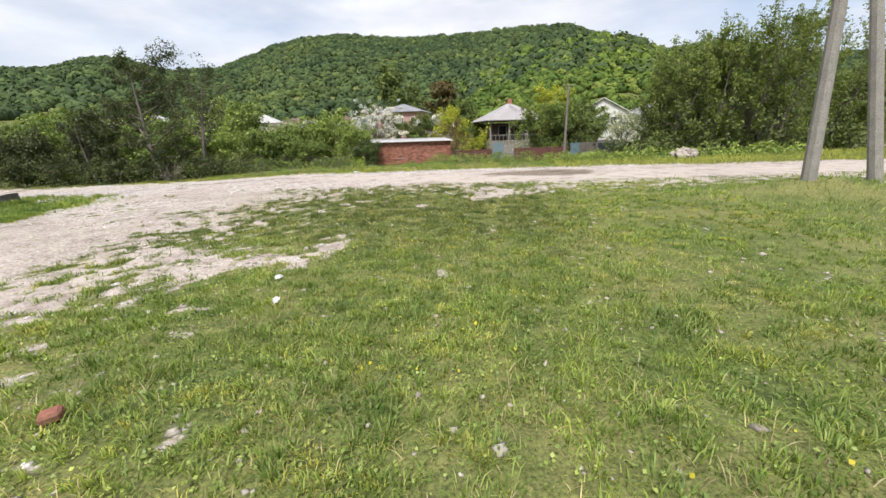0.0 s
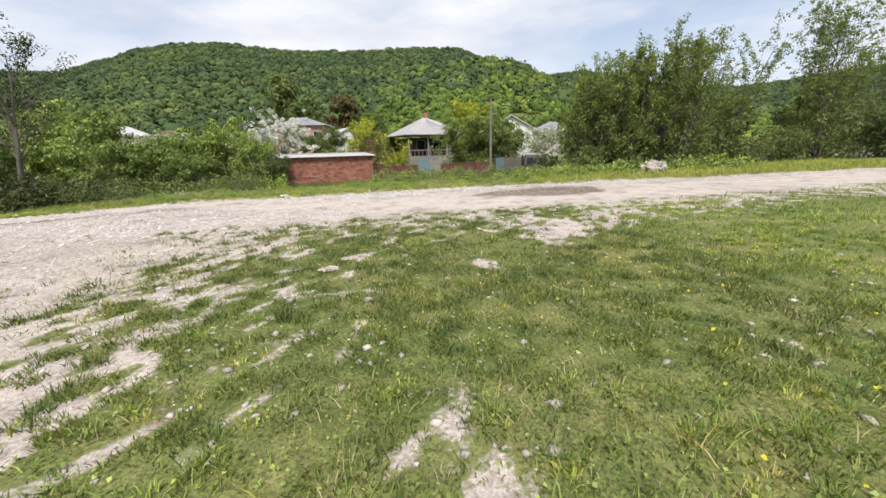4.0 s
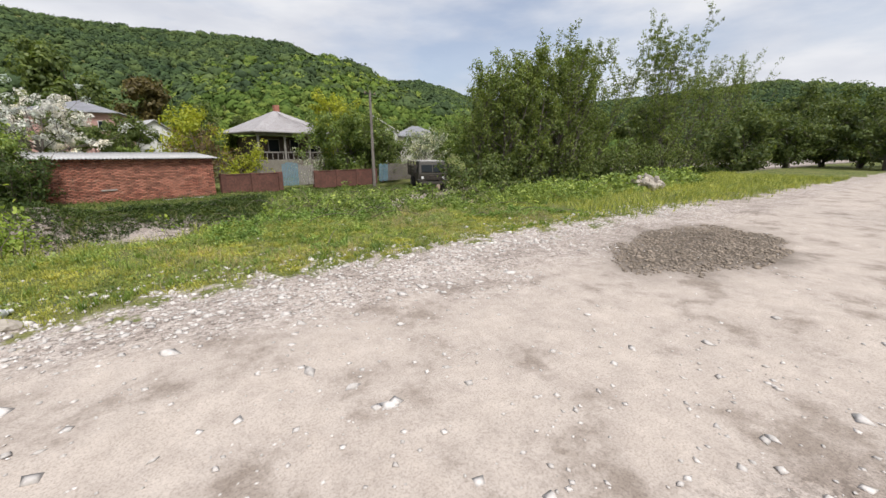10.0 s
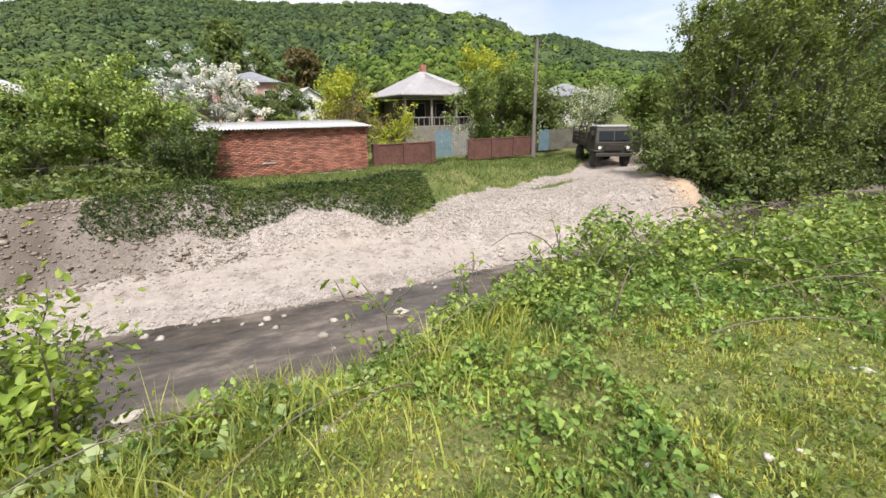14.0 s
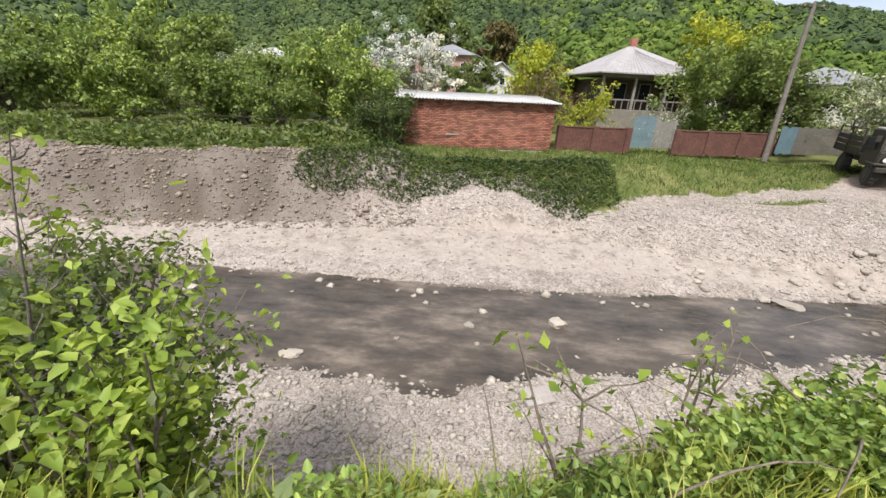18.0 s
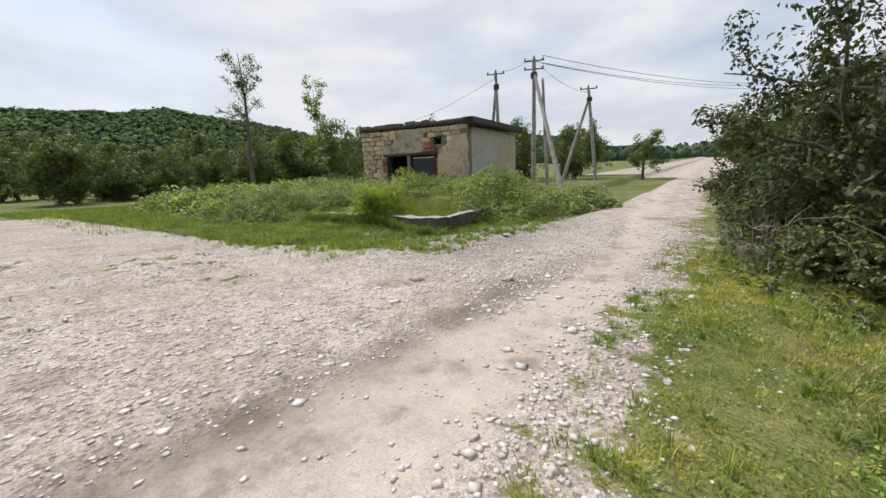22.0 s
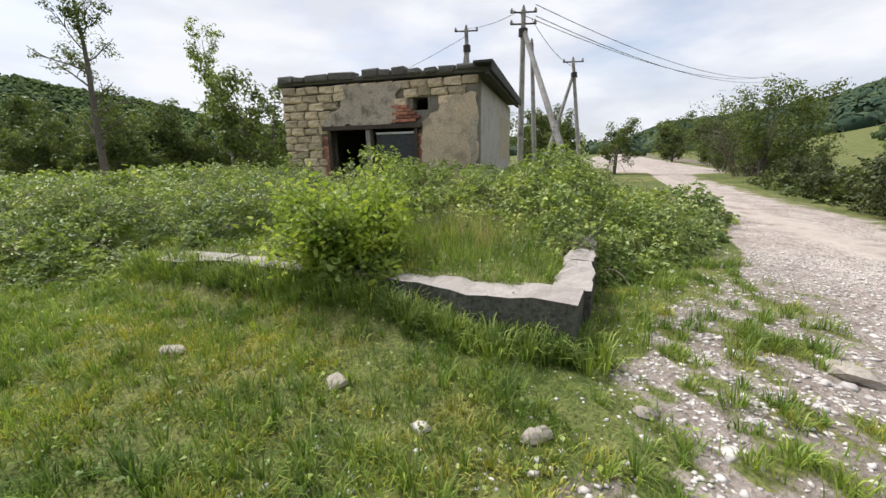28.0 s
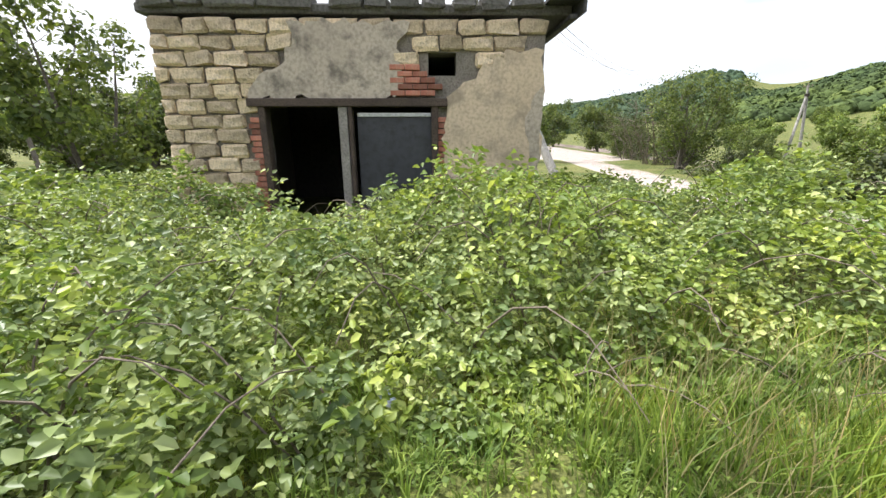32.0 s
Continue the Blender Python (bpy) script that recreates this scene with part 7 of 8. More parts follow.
def hut_mound_young(x, y):
    return hut_mound(x, y) * 1.06 * (fbm(x * 1.3, y * 1.3, 3, 94) > 0.46)


carpet("hut_young_brambles", 1000, (-20.5, -8.5, -11.6, 14.5), hut_mound_young, M_SHRUB, 0.056, "lighter young bramble shoots over the thicket", 95, 0.85, 0.2, rounded=True, thin=hut_thin)


def bank_mound(x, y):
    return bramble_zone(x, y) * (0.12 + 0.62 * fbm(x * 1.1, y * 1.1, 3, 97))


carpet("bank_brambles", 2200, (-2.8, 17.0, 18, 24.5), bank_mound, M_SHRUB, 0.05, "low bright bramble cover along the bank's edge", 98, 0.3, 0.9, rounded=True, lumps=1.1, gaps=0.8, thin=lambda x, y: sstep(14, 3, np.hypot(x + 2.0, y - 19.5)) + 0.15)


def bank_left(x, y):
    e = bank_edge(x)
    return sstep(-0.5, 0.1, y - e) * sstep(1.8, 1.1, y - e) * sstep(-2.0, -2.8, x) * sstep(-30, -26, x) * (0.12 + 0.4 * fbm(x * 1.1, y * 1.1, 3, 99)) * np.where((x > -4.4) & (x < -2.4), 0.35, 1)


def verge_weeds(x, y):
    """Knee-low nettles and dock along the top of the bank."""
    b = sstep(-1.9, -0.9, y - bank_edge(x)) * sstep(0.7, 0.2, y - bank_edge(x)) + 0.5 * sstep(0.5, 0.62, fbm(x * 0.8, y * 0.8, 3, 173)) * sstep(16.7, 17.2, y)
    return np.clip(b, 0, 1) * sstep(0.40, 0.56, fbm(x * 1.5, y * 1.5, 3, 171)) * (0.08 + 0.24 * fbm(x * 2.2, y * 2.2, 2, 172)) * sstep(0.75, 1.25, np.hypot(x + 2.7, (y - 18.3) * 0.8)) * sstep(-9.0, -7.5, x) * sstep(6, 4, x)


carpet("verge_weed_patches", 1500, (-9, 16.6, 6, 21), verge_weeds, M_YOUNGWEED, 0.038, "leafy nettles and dock growing along the top of the bank", 174, 0.55, 0.7, "weeds", rounded=True)
carpet("bank_weeds", 520, (-30, 18.8, -2, 24), bank_left, M_BRAMBLE, 0.07, "weeds hanging over the stream bank", 100, 0.45)


def ivy_top(x, y):
    w = sstep(-9.5, -7.5, x) * sstep(3.6, 2.0, x)
    return w * sstep(0.35 - 0.3 * np.exp(-((x - 0.9) / 1.0) ** 2), 0.65 - 0.3 * np.exp(-((x - 0.9) / 1.0) ** 2), (y - rise_start(x)) / (rise_end(x) - rise_start(x)) + 0.35 * (fbm(x * 0.8, y * 0.8, 3, 101) - 0.5)) * sstep(rise_end(x) + 0.5, rise_end(x) - 0.1, y) * (0.08 + 0.3 * fbm(x, y, 3, 102))


def thicket_top(x, y):
    """Brambles under the roadside thicket, from the verge over to the stream bank."""
    near = line_at(x, (-60, 18.0), (-31, 17.6), (-22, 17.1), (-16, 16.95), (-12, 16.95), (-10.6, 17.4), (-9.8, 17.8), (-8.5, 18.5), (-8.0, 19.2))
    return sstep(0.0, 0.5, y - near + 0.5 * (fbm(x * 1.1, y * 1.1, 2, 181) - 0.5)) * sstep(1.0, 0.4, y - bank_edge(x)) * sstep(-34, -31, x) * sstep(-7.8, -8.8, x) * (0.25 + 0.9 * fbm(x * 0.9, y * 0.9, 3, 182))


carpet("thicket_brambles", 1000, (-34, 17, -7.6, 22.5), thicket_top, M_HEDGE, 0.058, "tangled brambles under the roadside thicket", 183, 0.6, 0.85, rounded=True, lumps=1.2, gaps=0.8, thin=lambda x, y: sstep(16, 4, np.hypot(x + 9.0, y - 16.5)) + 0.15)


carpet("bank_ivy", 1500, (-10, 30, 3, 37), ivy_top, M_IVY, 0.075, "dark ivy hanging down the far bank below the shed", 103, 0.3, category="ivy")


def hedge_top(x, y):
    return sstep(rise_end(x) + 0.6, rise_end(x) + 1.6, y) * sstep(rise_end(x) + 4.5, rise_end(x) + 3.2, y) * sstep(-6.3, -8.0, x) * sstep(-60, -50, x) * (0.3 + 1.0 * fbm(x * 0.5, y * 0.5, 3, 104))


def scarp_top(x, y):
    return sstep(rise_start(x) - 0.4, rise_start(x) + 0.2, y) * sstep(rise_end(x) + 2.4, rise_end(x) + 1.2, y) * sstep(16.0, 17.5, x) * (0.25 + 0.9 * fbm(x * 0.7, y * 0.7, 3, 107))


carpet("far_bank_growth", 300, (15.5, 28.4, 60, 36), scarp_top, M_IVY, 0.2, "dark ivy and scrub hanging over the eroded bank under the alders", 108, 0.3, 0.9, "scrub")
carpet("far_bank_scrub", 120, (-60, 31, -6, 40), hedge_top, M_TREE, 0.2, "dark scrub along the top of the far bank", 105, 0.3, 0.9, "scrub")
# ivy over the shed's corner
shrub("corner_ivy", (-6.5, 36.2), 106, (0.9, 0.9, 2.3), "dark ivy climbing the shed's corner", M_IVY, 3600, 0.11, 12, category="ivy")
shrub("corner_ivy", (-7.6, 36.6), 107, (1.3, 1.0, 1.9), "dark ivy and scrub beside the shed", M_IVY, 3600, 0.12, 12, category="ivy")

# ---------------------------------------------------------------- stones
def stones(name, n, region, keep, size, label, seed, flat=0.55, material=None, sink=0.25, level=-99.0):
    rng = np.random.default_rng(seed)
    x0, y0, x1, y1 = region
    x, y = rng.uniform(x0, x1, n), rng.uniform(y0, y1, n)
    k = rng.uniform(0, 1, n) < keep(x, y)
    x, y = x[k], y[k]
    n = len(x)
    base = np.array([[1, 0, 0], [-1, 0, 0], [0, 1, 0], [0, -1, 0], [0.2, 0.1, 1], [0, 0, -1], [-0.45, 0.35, 0.85]], float)
    fc = np.array([[0, 2, 4], [2, 6, 4], [2, 1, 6], [1, 3, 6], [6, 3, 4], [3, 0, 4], [2, 0, 5], [1, 2, 5], [3, 1, 5], [0, 3, 5]])
    s = size * np.exp(rng.normal(size=n) * 0.4)
    a = rng.uniform(0, 2 * np.pi, n)
    v = base[None] * (1 + 0.3 * rng.normal(size=(n, 7, 1)).clip(-1, 1)) * np.stack([s, s * rng.uniform(0.6, 1, n), s * flat * rng.uniform(0.6, 1.2, n)], 1)[:, None]
    c, sn = np.cos(a)[:, None], np.sin(a)[:, None]
    vx, vy = v[..., 0] * c - v[..., 1] * sn, v[..., 0] * sn + v[..., 1] * c
    z = np.maximum(ground_z(x, y), level) + s * flat * (0.5 - sink)
    v = np.stack([vx + x[:, None], vy + y[:, None], v[..., 2] + z[:, None]], -1)
    f = (fc[None] + (np.arange(n) * 7)[:, None, None]).reshape(-1, 3)
    return tagged(np_mesh(name, v.reshape(-1, 3), [f], material or M_STONE), label, "gravel", kind="stuff")


# ---------------------------------------------------------------- turf
def blades(name, n, region, keep, height, width, material, label, seed, tilt=0.5):
    rng = np.random.default_rng(seed)
    x0, y0, x1, y1 = region
    x, y = rng.uniform(x0, x1, n), rng.uniform(y0, y1, n)
    k = rng.uniform(0, 1, n) < keep(x, y)
    x, y = x[k], y[k]
    n = len(x)
    z = ground_z(x, y)
    a, b = rng.uniform(0, 2 * np.pi, n), rng.uniform(0, 2 * np.pi, n)
    h = height * rng.uniform(0.45, 1.3, n) * (0.6 + 0.9 * fbm(x * 1.7, y * 1.7, 3, seed)) * (0.4 + 1.2 * sstep(0.3, 0.7, fbm(x * 6.5, y * 6.5, 2, seed + 3)))
    w = width * rng.uniform(0.6, 1.3, n)
    s = np.stack([np.cos(a), np.sin(a), np.zeros(n)], 1) * w[:, None] * 0.5
    d = np.stack([np.cos(b), np.sin(b), np.zeros(n)], 1) * (h * tilt * rng.uniform(0.2, 1.3, n))[:, None]
    o = np.stack([x, y, z - 0.01], 1)
    up_ = np.zeros((n, 3))
    up_[:, 2] = h
    v = np.empty((n, 5, 3))
    v[:, 0], v[:, 1] = o - s, o + s
    v[:, 2], v[:, 3] = o + s * 0.75 + up_ * 0.6 + d * 0.4, o - s * 0.75 + up_ * 0.6 + d * 0.4
    v[:, 4] = o + up_ * 0.98 + d
    i = (np.arange(n) * 5)[:, None]
    ob = np_mesh(name, v.reshape(-1, 3), [i + np.array([[0, 1, 2, 3]]), i + np.array([[3, 2, 4]])], material)
    return tagged(ob, label, "grass", kind="stuff")


def turf(x, y):
    return sstep(0.38, 0.60, grass_cover(x, y) + 0.25 * (fbm(x * 6, y * 6, 2, 111) - 0.5))


def by_path(x, y, pts, near, far):
    d = np.full(np.shape(x), 1e9)
    for (ax, ay), (bx, by) in zip(pts, pts[1:]):
        t = np.clip(((x - ax) * (bx - ax) + (y - ay) * (by - ay)) / ((bx - ax) ** 2 + (by - ay) ** 2), 0, 1)
        d = np.minimum(d, np.hypot(x - ax - t * (bx - ax), y - ay - t * (by - ay)))
    return sstep(far, near, d)


def tufts(name, n, region, keep, height, width, material, label, seed, count=26, spread=0.05):
    """Separate tussocks: blades fanning out from many small centres."""
    rng = np.random.default_rng(seed)
    x0, y0, x1, y1 = region
    x, y = rng.uniform(x0, x1, n), rng.uniform(y0, y1, n)
    k = rng.uniform(0, 1, n) < keep(x, y)
    s = rng.uniform(0.5, 1.3, k.sum())
    x, y, s = np.repeat(x[k], count), np.repeat(y[k], count), np.repeat(s, count)
    n = len(x)
    a, r = rng.uniform(0, 2 * np.pi, n), rng.uniform(0, 1, n)
    h = height * s * rng.uniform(0.5, 1.2, n)
    px, py = x + np.cos(a) * spread * s * r, y + np.sin(a) * spread * s * r
    o = np.stack([px, py, ground_z(px, py) - 0.01], 1)
    side = np.stack([-np.sin(a), np.cos(a), np.zeros(n)], 1) * (width * rng.uniform(0.6, 1.3, n))[:, None] * 0.5
    lean = np.stack([np.cos(a), np.sin(a), np.zeros(n)], 1) * (h * (0.15 + 0.85 * r))[:, None]
    up_ = np.zeros((n, 3))
    up_[:, 2] = h
    v = np.empty((n, 5, 3))
    v[:, 0], v[:, 1] = o - side, o + side
    v[:, 2], v[:, 3] = o + side * 0.8 + up_ * 0.65 + lean * 0.35, o - side * 0.8 + up_ * 0.65 + lean * 0.35
    v[:, 4] = o + up_ * (1.0 - 0.3 * r)[:, None] + lean
    i = (np.arange(n) * 5)[:, None]
    ob = np_mesh(name, v.reshape(-1, 3), [i + np.array([[0, 1, 2, 3]]), i + np.array([[3, 2, 4]])], material)
    return tagged(ob, label, "grass", kind="stuff")


def worn(x, y):
    """Where cars and feet keep the turf low and dark."""
    return sstep(4.0, 6.5, y + 0.8 * (fbm(x * 0.9, y * 0.9, 2, 175) - 0.5)) * sstep(3.2, 1.4, x)


LINE = [(0, 0), (-1.8, 3.6), (-2.4, 9), (-2.4, 18.5), (-3.8, 18), (-8.7, 14.7), (-10.8, 10.8), (-13.1, 8.2)]
blades("meadow_dry_grass", 90000, (-5, -1, 9, 11.5), lambda x, y: sstep(0.3, 0.55, grass_cover(x, y)) * np.maximum(sstep(0.47, 0.6, fbm(x * 1.6, y * 1.6, 3, 120)), 1.6 * np.exp(-((x + 0.6) / 0.6) ** 2 - ((y - 1.5) / 0.4) ** 2)) * by_path(x, y, LINE, 2.0, 7.0), 0.045, 0.006, M_DRY, "dry straw in the meadow turf", 119, 1.0)
stones("meadow_stones", 2600, (-4, 0.5, 4, 10.5), lambda x, y: 1.0 - 0.6 * turf(x, y), 0.022, "small pale stones showing through the turf", 118, 0.4)
blades("meadow_grass", 300000, (-5, -1, 9, 11.5), lambda x, y: turf(x, y) * (1 - worn(x, y)) * (0.12 + 0.88 * by_path(x, y, LINE, 2.0, 7.0)), 0.05, 0.008, M_GRASS, "short cropped meadow turf", 121, 0.9)
blades("trodden_grass", 230000, (-5, 3.5, 4, 11.5), lambda x, y: turf(x, y) * worn(x, y), 0.042, 0.008, M_WORN, "trodden dark olive turf beside the road", 176, 1.0)
blades("meadow_grass_far", 36000, (5, -2, 24, 11.5), lambda x, y: turf(x, y), 0.07, 0.014, M_GRASS, "meadow turf further off", 122, 0.9)
blades("verge_grass", 130000, (-14, 16, 6, 21.5), lambda x, y: turf(x, y) * (0.2 + 0.8 * by_path(x, y, LINE, 2.5, 8.0)), 0.045, 0.006, M_VERGE, "uneven verge grass above the stream", 123, 0.7)
blades("verge_grass_far", 40000, (5, 15.2, 26, 22.5), lambda x, y: turf(x, y), 0.13, 0.016, M_VERGE, "verge grass further along", 124, 0.7)
blades("clearing_grass", 140000, (-16.5, 3.0, -9.3, 14.4), lambda x, y: turf(x, y) * (0.2 + 0.8 * by_path(x, y, LINE, 2.0, 6.0)) * (1 - 0.8 * by_path(x, y, [(-13.6, 7.4), (-14.0, 8.6)], 0.3, 0.9)), 0.075, 0.0065, M_LUSH, "grass of the hut's clearing", 125, 0.7)
blades("clearing_grass_far", 50000, (-17, -12, -8.6, 4), lambda x, y: turf(x, y), 0.12, 0.014, M_GRASS, "grass of the hut's clearing further off", 126, 0.7)
blades("dry_stalks", 15000, (-16.2, 8.6, -13.2, 12.5), lambda x, y: 0.5 * np.exp(-(((x + 14.9) / 1.0) ** 2 + ((y - 9.9) / 1.1) ** 2)), 0.26, 0.005, M_DRY, "dry straw-coloured grass stalks", 127, 0.6)
blades("stalk_grass", 26000, (-16.2, 8.2, -13.2, 12.5), lambda x, y: 0.6 * np.exp(-(((x + 14.8) / 1.1) ** 2 + ((y - 9.8) / 1.3) ** 2)), 0.2, 0.007, M_LUSH, "green grass growing through the dry stalks", 177, 0.6)
blades("dry_wisps", 26000, (-9, 16.4, 4, 19.6), lambda x, y: turf(x, y) * sstep(0.5, 0.62, fbm(x * 0.9, y * 0.9, 3, 128)), 0.09, 0.006, M_DRY, "dry yellow wisps in the verge", 128, 0.8)
blades("far_bank_grass", 46000, (-8, 33, 18, 42), lambda x, y: turf(x, y), 0.14, 0.022, M_FARGRASS, "rough grass below the shed and fence", 129, 0.7)
blades("tall_bank_grass", 16000, (-7, 18.2, -1, 20.6), lambda x, y: turf(x, y) * sstep(-1.3, -0.3, y - bank_edge(x)), 0.15, 0.009, M_VERGE, "tall grass at the bank's edge", 130, 0.7)


tufts("verge_tussocks", 3000, (-13, 16.2, 5, 21), lambda x, y: turf(x, y) * (0.15 + 0.85 * sstep(0.42, 0.6, fbm(x * 1.3, y * 1.3, 3, 151))), 0.095, 0.0065, M_LUSH, "green grass tussocks on the verge", 152)
tufts("verge_moss_patches", 8500, (-13, 16.2, 5, 20.5), lambda x, y: turf(x, y) * sstep(0.32, 0.48, fbm(x * 1.1, y * 1.1, 3, 153)), 0.04, 0.007, M_YELLOWGRASS, "yellow mossy grass patches on the verge", 154, 34, 0.10)
tufts("gravel_tussocks", 9000, (-10, 1.5, -3, 12.6), lambda x, y: sstep(0.42, 0.6, grass_cover(x, y)), 0.03, 0.007, M_WORN, "low tufts scattered over the gravel", 165, 24, 0.07)
tufts("meadow_tussocks", 5200, (-4.5, 0.3, 6, 11), lambda x, y: sstep(0.4, 0.6, grass_cover(x, y)) * (1 - 0.85 * worn(x, y)) * (0.2 + 0.8 * sstep(0.4, 0.6, fbm(x * 1.3, y * 1.3, 3, 155))), 0.065, 0.007, M_GRASS, "tussocks of the meadow turf", 156, 30, 0.07)
tufts("meadow_yellow_tussocks", 3600, (-4.5, 0.3, 6, 11), lambda x, y: sstep(0.4, 0.6, grass_cover(x, y)) * (1 - 0.85 * worn(x, y)) * sstep(0.46, 0.6, fbm(x * 1.1, y * 1.1, 3, 157)), 0.045, 0.007, M_YELLOWGRASS, "yellow-green tussocks of the meadow turf", 158, 34, 0.09)
tufts("clearing_tussocks", 4200, (-16, 6, -9.6, 13.6), lambda x, y: turf(x, y) * (0.15 + 0.85 * sstep(0.42, 0.6, fbm(x * 1.2, y * 1.2, 3, 159))), 0.12, 0.0075, M_LUSH, "grass tussocks of the hut's clearing", 160)
tufts("foundation_tussocks", 420, (-12.85, 7.0, -12.5, 11.9), lambda x, y: 0 * x + 0.85, 0.2, 0.009, M_GRASS, "tall grass along the foundation edge", 166)
tufts("clearing_yellow_tussocks", 3000, (-15, 6, -9.6, 13.6), lambda x, y: turf(x, y) * sstep(0.46, 0.6, fbm(x * 1.0, y * 1.0, 3, 161)), 0.06, 0.008, M_YELLOWGRASS, "yellow mossy patches of the hut's clearing", 162, 34, 0.09)


def sprinkle(name, n, region, keep, size, material, label, seed, lift=0.03, up=0.75):
    rng = np.random.default_rng(seed)
    x0, y0, x1, y1 = region
    x, y = rng.uniform(x0, x1, n), rng.uniform(y0, y1, n)
    k = rng.uniform(0, 1, n) < keep(x, y)
    x, y = x[k], y[k]
    p = np.stack([x, y, ground_z(x, y) + lift * rng.uniform(0.2, 1.2, len(x))], 1)
    v, f = leaf_quads(p, size * rng.uniform(0.6, 1.4, len(x)), rng, up, 0.85)
    return tagged(np_mesh(name, v, [f], material), label, "weeds", kind="stuff")


sprinkle("meadow_clover", 90000, (-5, 0, 7, 11), lambda x, y: turf(x, y) * (1 - 0.6 * worn(x, y)) * by_path(x, y, LINE, 1.5, 5.5) * (0.25 + 0.9 * fbm(x * 1.4, y * 1.4, 3, 131)), 0.02, M_SHRUB, "clover and small weeds in the meadow", 132)
sprinkle("verge_weeds", 60000, (-10, 16.3, 4, 20.5), lambda x, y: turf(x, y) * (0.1 + 0.9 * sstep(0.42, 0.6, fbm(x * 1.2, y * 1.2, 3, 133))), 0.02, M_SHRUB, "broad-leaved weeds in the verge", 134, 0.08, 0.5)
sprinkle("clearing_clover", 50000, (-15.5, 6.0, -10, 12.5), lambda x, y: turf(x, y) * (0.25 * fbm(x * 1.4, y * 1.4, 3, 135) + 0.9 * by_path(x, y, [(-13.6, 7.4), (-14.0, 8.6)], 0.3, 0.9)), 0.024, M_SHRUB, "clover and weeds in the hut's clearing", 136, 0.08)
sprinkle("buttercups", 900, (-2, 1, 9, 9), lambda x, y: turf(x, y) * sstep(0.5, 0.65, fbm(x * 0.8, y * 0.8, 3, 137)), 0.026, M_FLOWER, "scattered yellow meadow flowers", 138, 0.07)

# ---------------------------------------------------------------- loose stones
def bare(x, y):
    return (1 - sstep(0.3, 0.6, grass_cover(x, y))) * (1 - 0.85 * silt_cover(x, y)) * (y < 18)


def road_rough(x, y):
    return (1 - sstep(0.35, 0.6, grass_cover(x, y))) * (y < 17.2) * (0.12 + 0.88 * sstep(0.42, 0.62, fbm(x * 0.7, y * 0.7, 3, 141)))


stones("road_gravel", 60000, (-14, 2, 5, 17), lambda x, y: road_rough(x, y) * (1 - 0.7 * silt_cover(x, y)) * by_path(x, y, LINE, 3.0, 8.5), 0.010, "loose pale gravel on the road", 142, 0.4, M_ROADSTONE)
stones("verge_stones", 1400, (-11, 16.2, 4, 20.5), lambda x, y: sstep(0.44, 0.58, fbm(x * 1.4, y * 1.4, 3, 163)), 0.022, "small pale stones in bare spots of the verge", 164, 0.5, M_ROADSTONE)
stones("road_stones", 30000, (-16, 1, 8, 17), lambda x, y: road_rough(x, y) * (1 - 0.85 * silt_cover(x, y)) * (0.15 + 0.85 * by_path(x, y, LINE, 2.5, 6.0)), 0.024, "larger pale stones on the road", 143, 0.3, M_ROADSTONE, 0.4)
stones("clearing_gravel", 22000, (-17, 10.5, -9.5, 16.8), lambda x, y: np.maximum(bare(x, y), 0.35 * np.exp(-((x - hut_edge(y) + 0.4) / 0.9) ** 2) * (y > 10)), 0.014, "loose stones beside the clearing", 144, 0.4, M_ROADSTONE)
stones("puddle_gravel", 6500, (1.4, 13.2, 5.6, 15.0), lambda x, y: sstep(0.35, 0.6, dark_cover(x, y)), 0.016, "wet gravel in the damp hollow of the road", 167, 0.5, M_HEAPSTONE)
stones("verge_edge_stones", 12000, (-16, 15.4, 8, 17.3), lambda x, y: np.maximum(np.exp(-((grass_cover(x, y) - 0.4) / 0.15) ** 2), 0.7 * (y < 16.8) * (x > -9) * (1 - silt_cover(x, y)) * (0.3 + fbm(x, y, 2, 168))), 0.018, "stones along the verge's edge", 145, 0.45, M_ROADSTONE)
beach = lambda x, y: ((y > bank_edge(x) + 1.4) & (y < water_near(x) + 0.25)) * 1.0
stones("near_beach", 26000, (-12, 20.5, 8, 27), beach, 0.034, "flat grey pebbles of the near gravel beach", 146, 0.4)
bar_k = lambda x, y: ((y > water_far(x) - 0.3) & (y < rise_start(x) + 0.4)) * (0.25 + 0.75 * np.exp(-((y - water_far(x)) / 0.5) ** 2))
stones("gravel_bar", 26000, (-22, 26.5, 16, 34), bar_k, 0.035, "pale cobbles of the far gravel bar", 147, 0.5)
stones("ramp_cobbles", 30000, (-6, 29.5, 15.5, 37), lambda x, y: ((y > rise_start(x)) & (y < rise_end(x) + 0.5)) * (1 - sstep(0.3, 0.6, grass_cover(x, y))), 0.03, "pale cobbles of the ramp", 148, 0.55)
stones("heap_stones", 9000, (-24, 28.8, -4.5, 34.5), lambda x, y: ((y > rise_start(x)) & (y < rise_end(x) + 1.0)) * 1.0, 0.05, "stones in the bulldozed heap", 149, 0.6, M_HEAPSTONE)
stones("stream_stones", 420, (-14, 23.5, 14, 30), lambda x, y: ((y > water_near(x)) & (y < water_far(x))) * (0.25 + 0.75 * np.exp(-((y - water_far(x)) / 0.6) ** 2)), 0.085, "stones standing out of the stream", 150, 0.5, None, 0.35, WATER_Z)


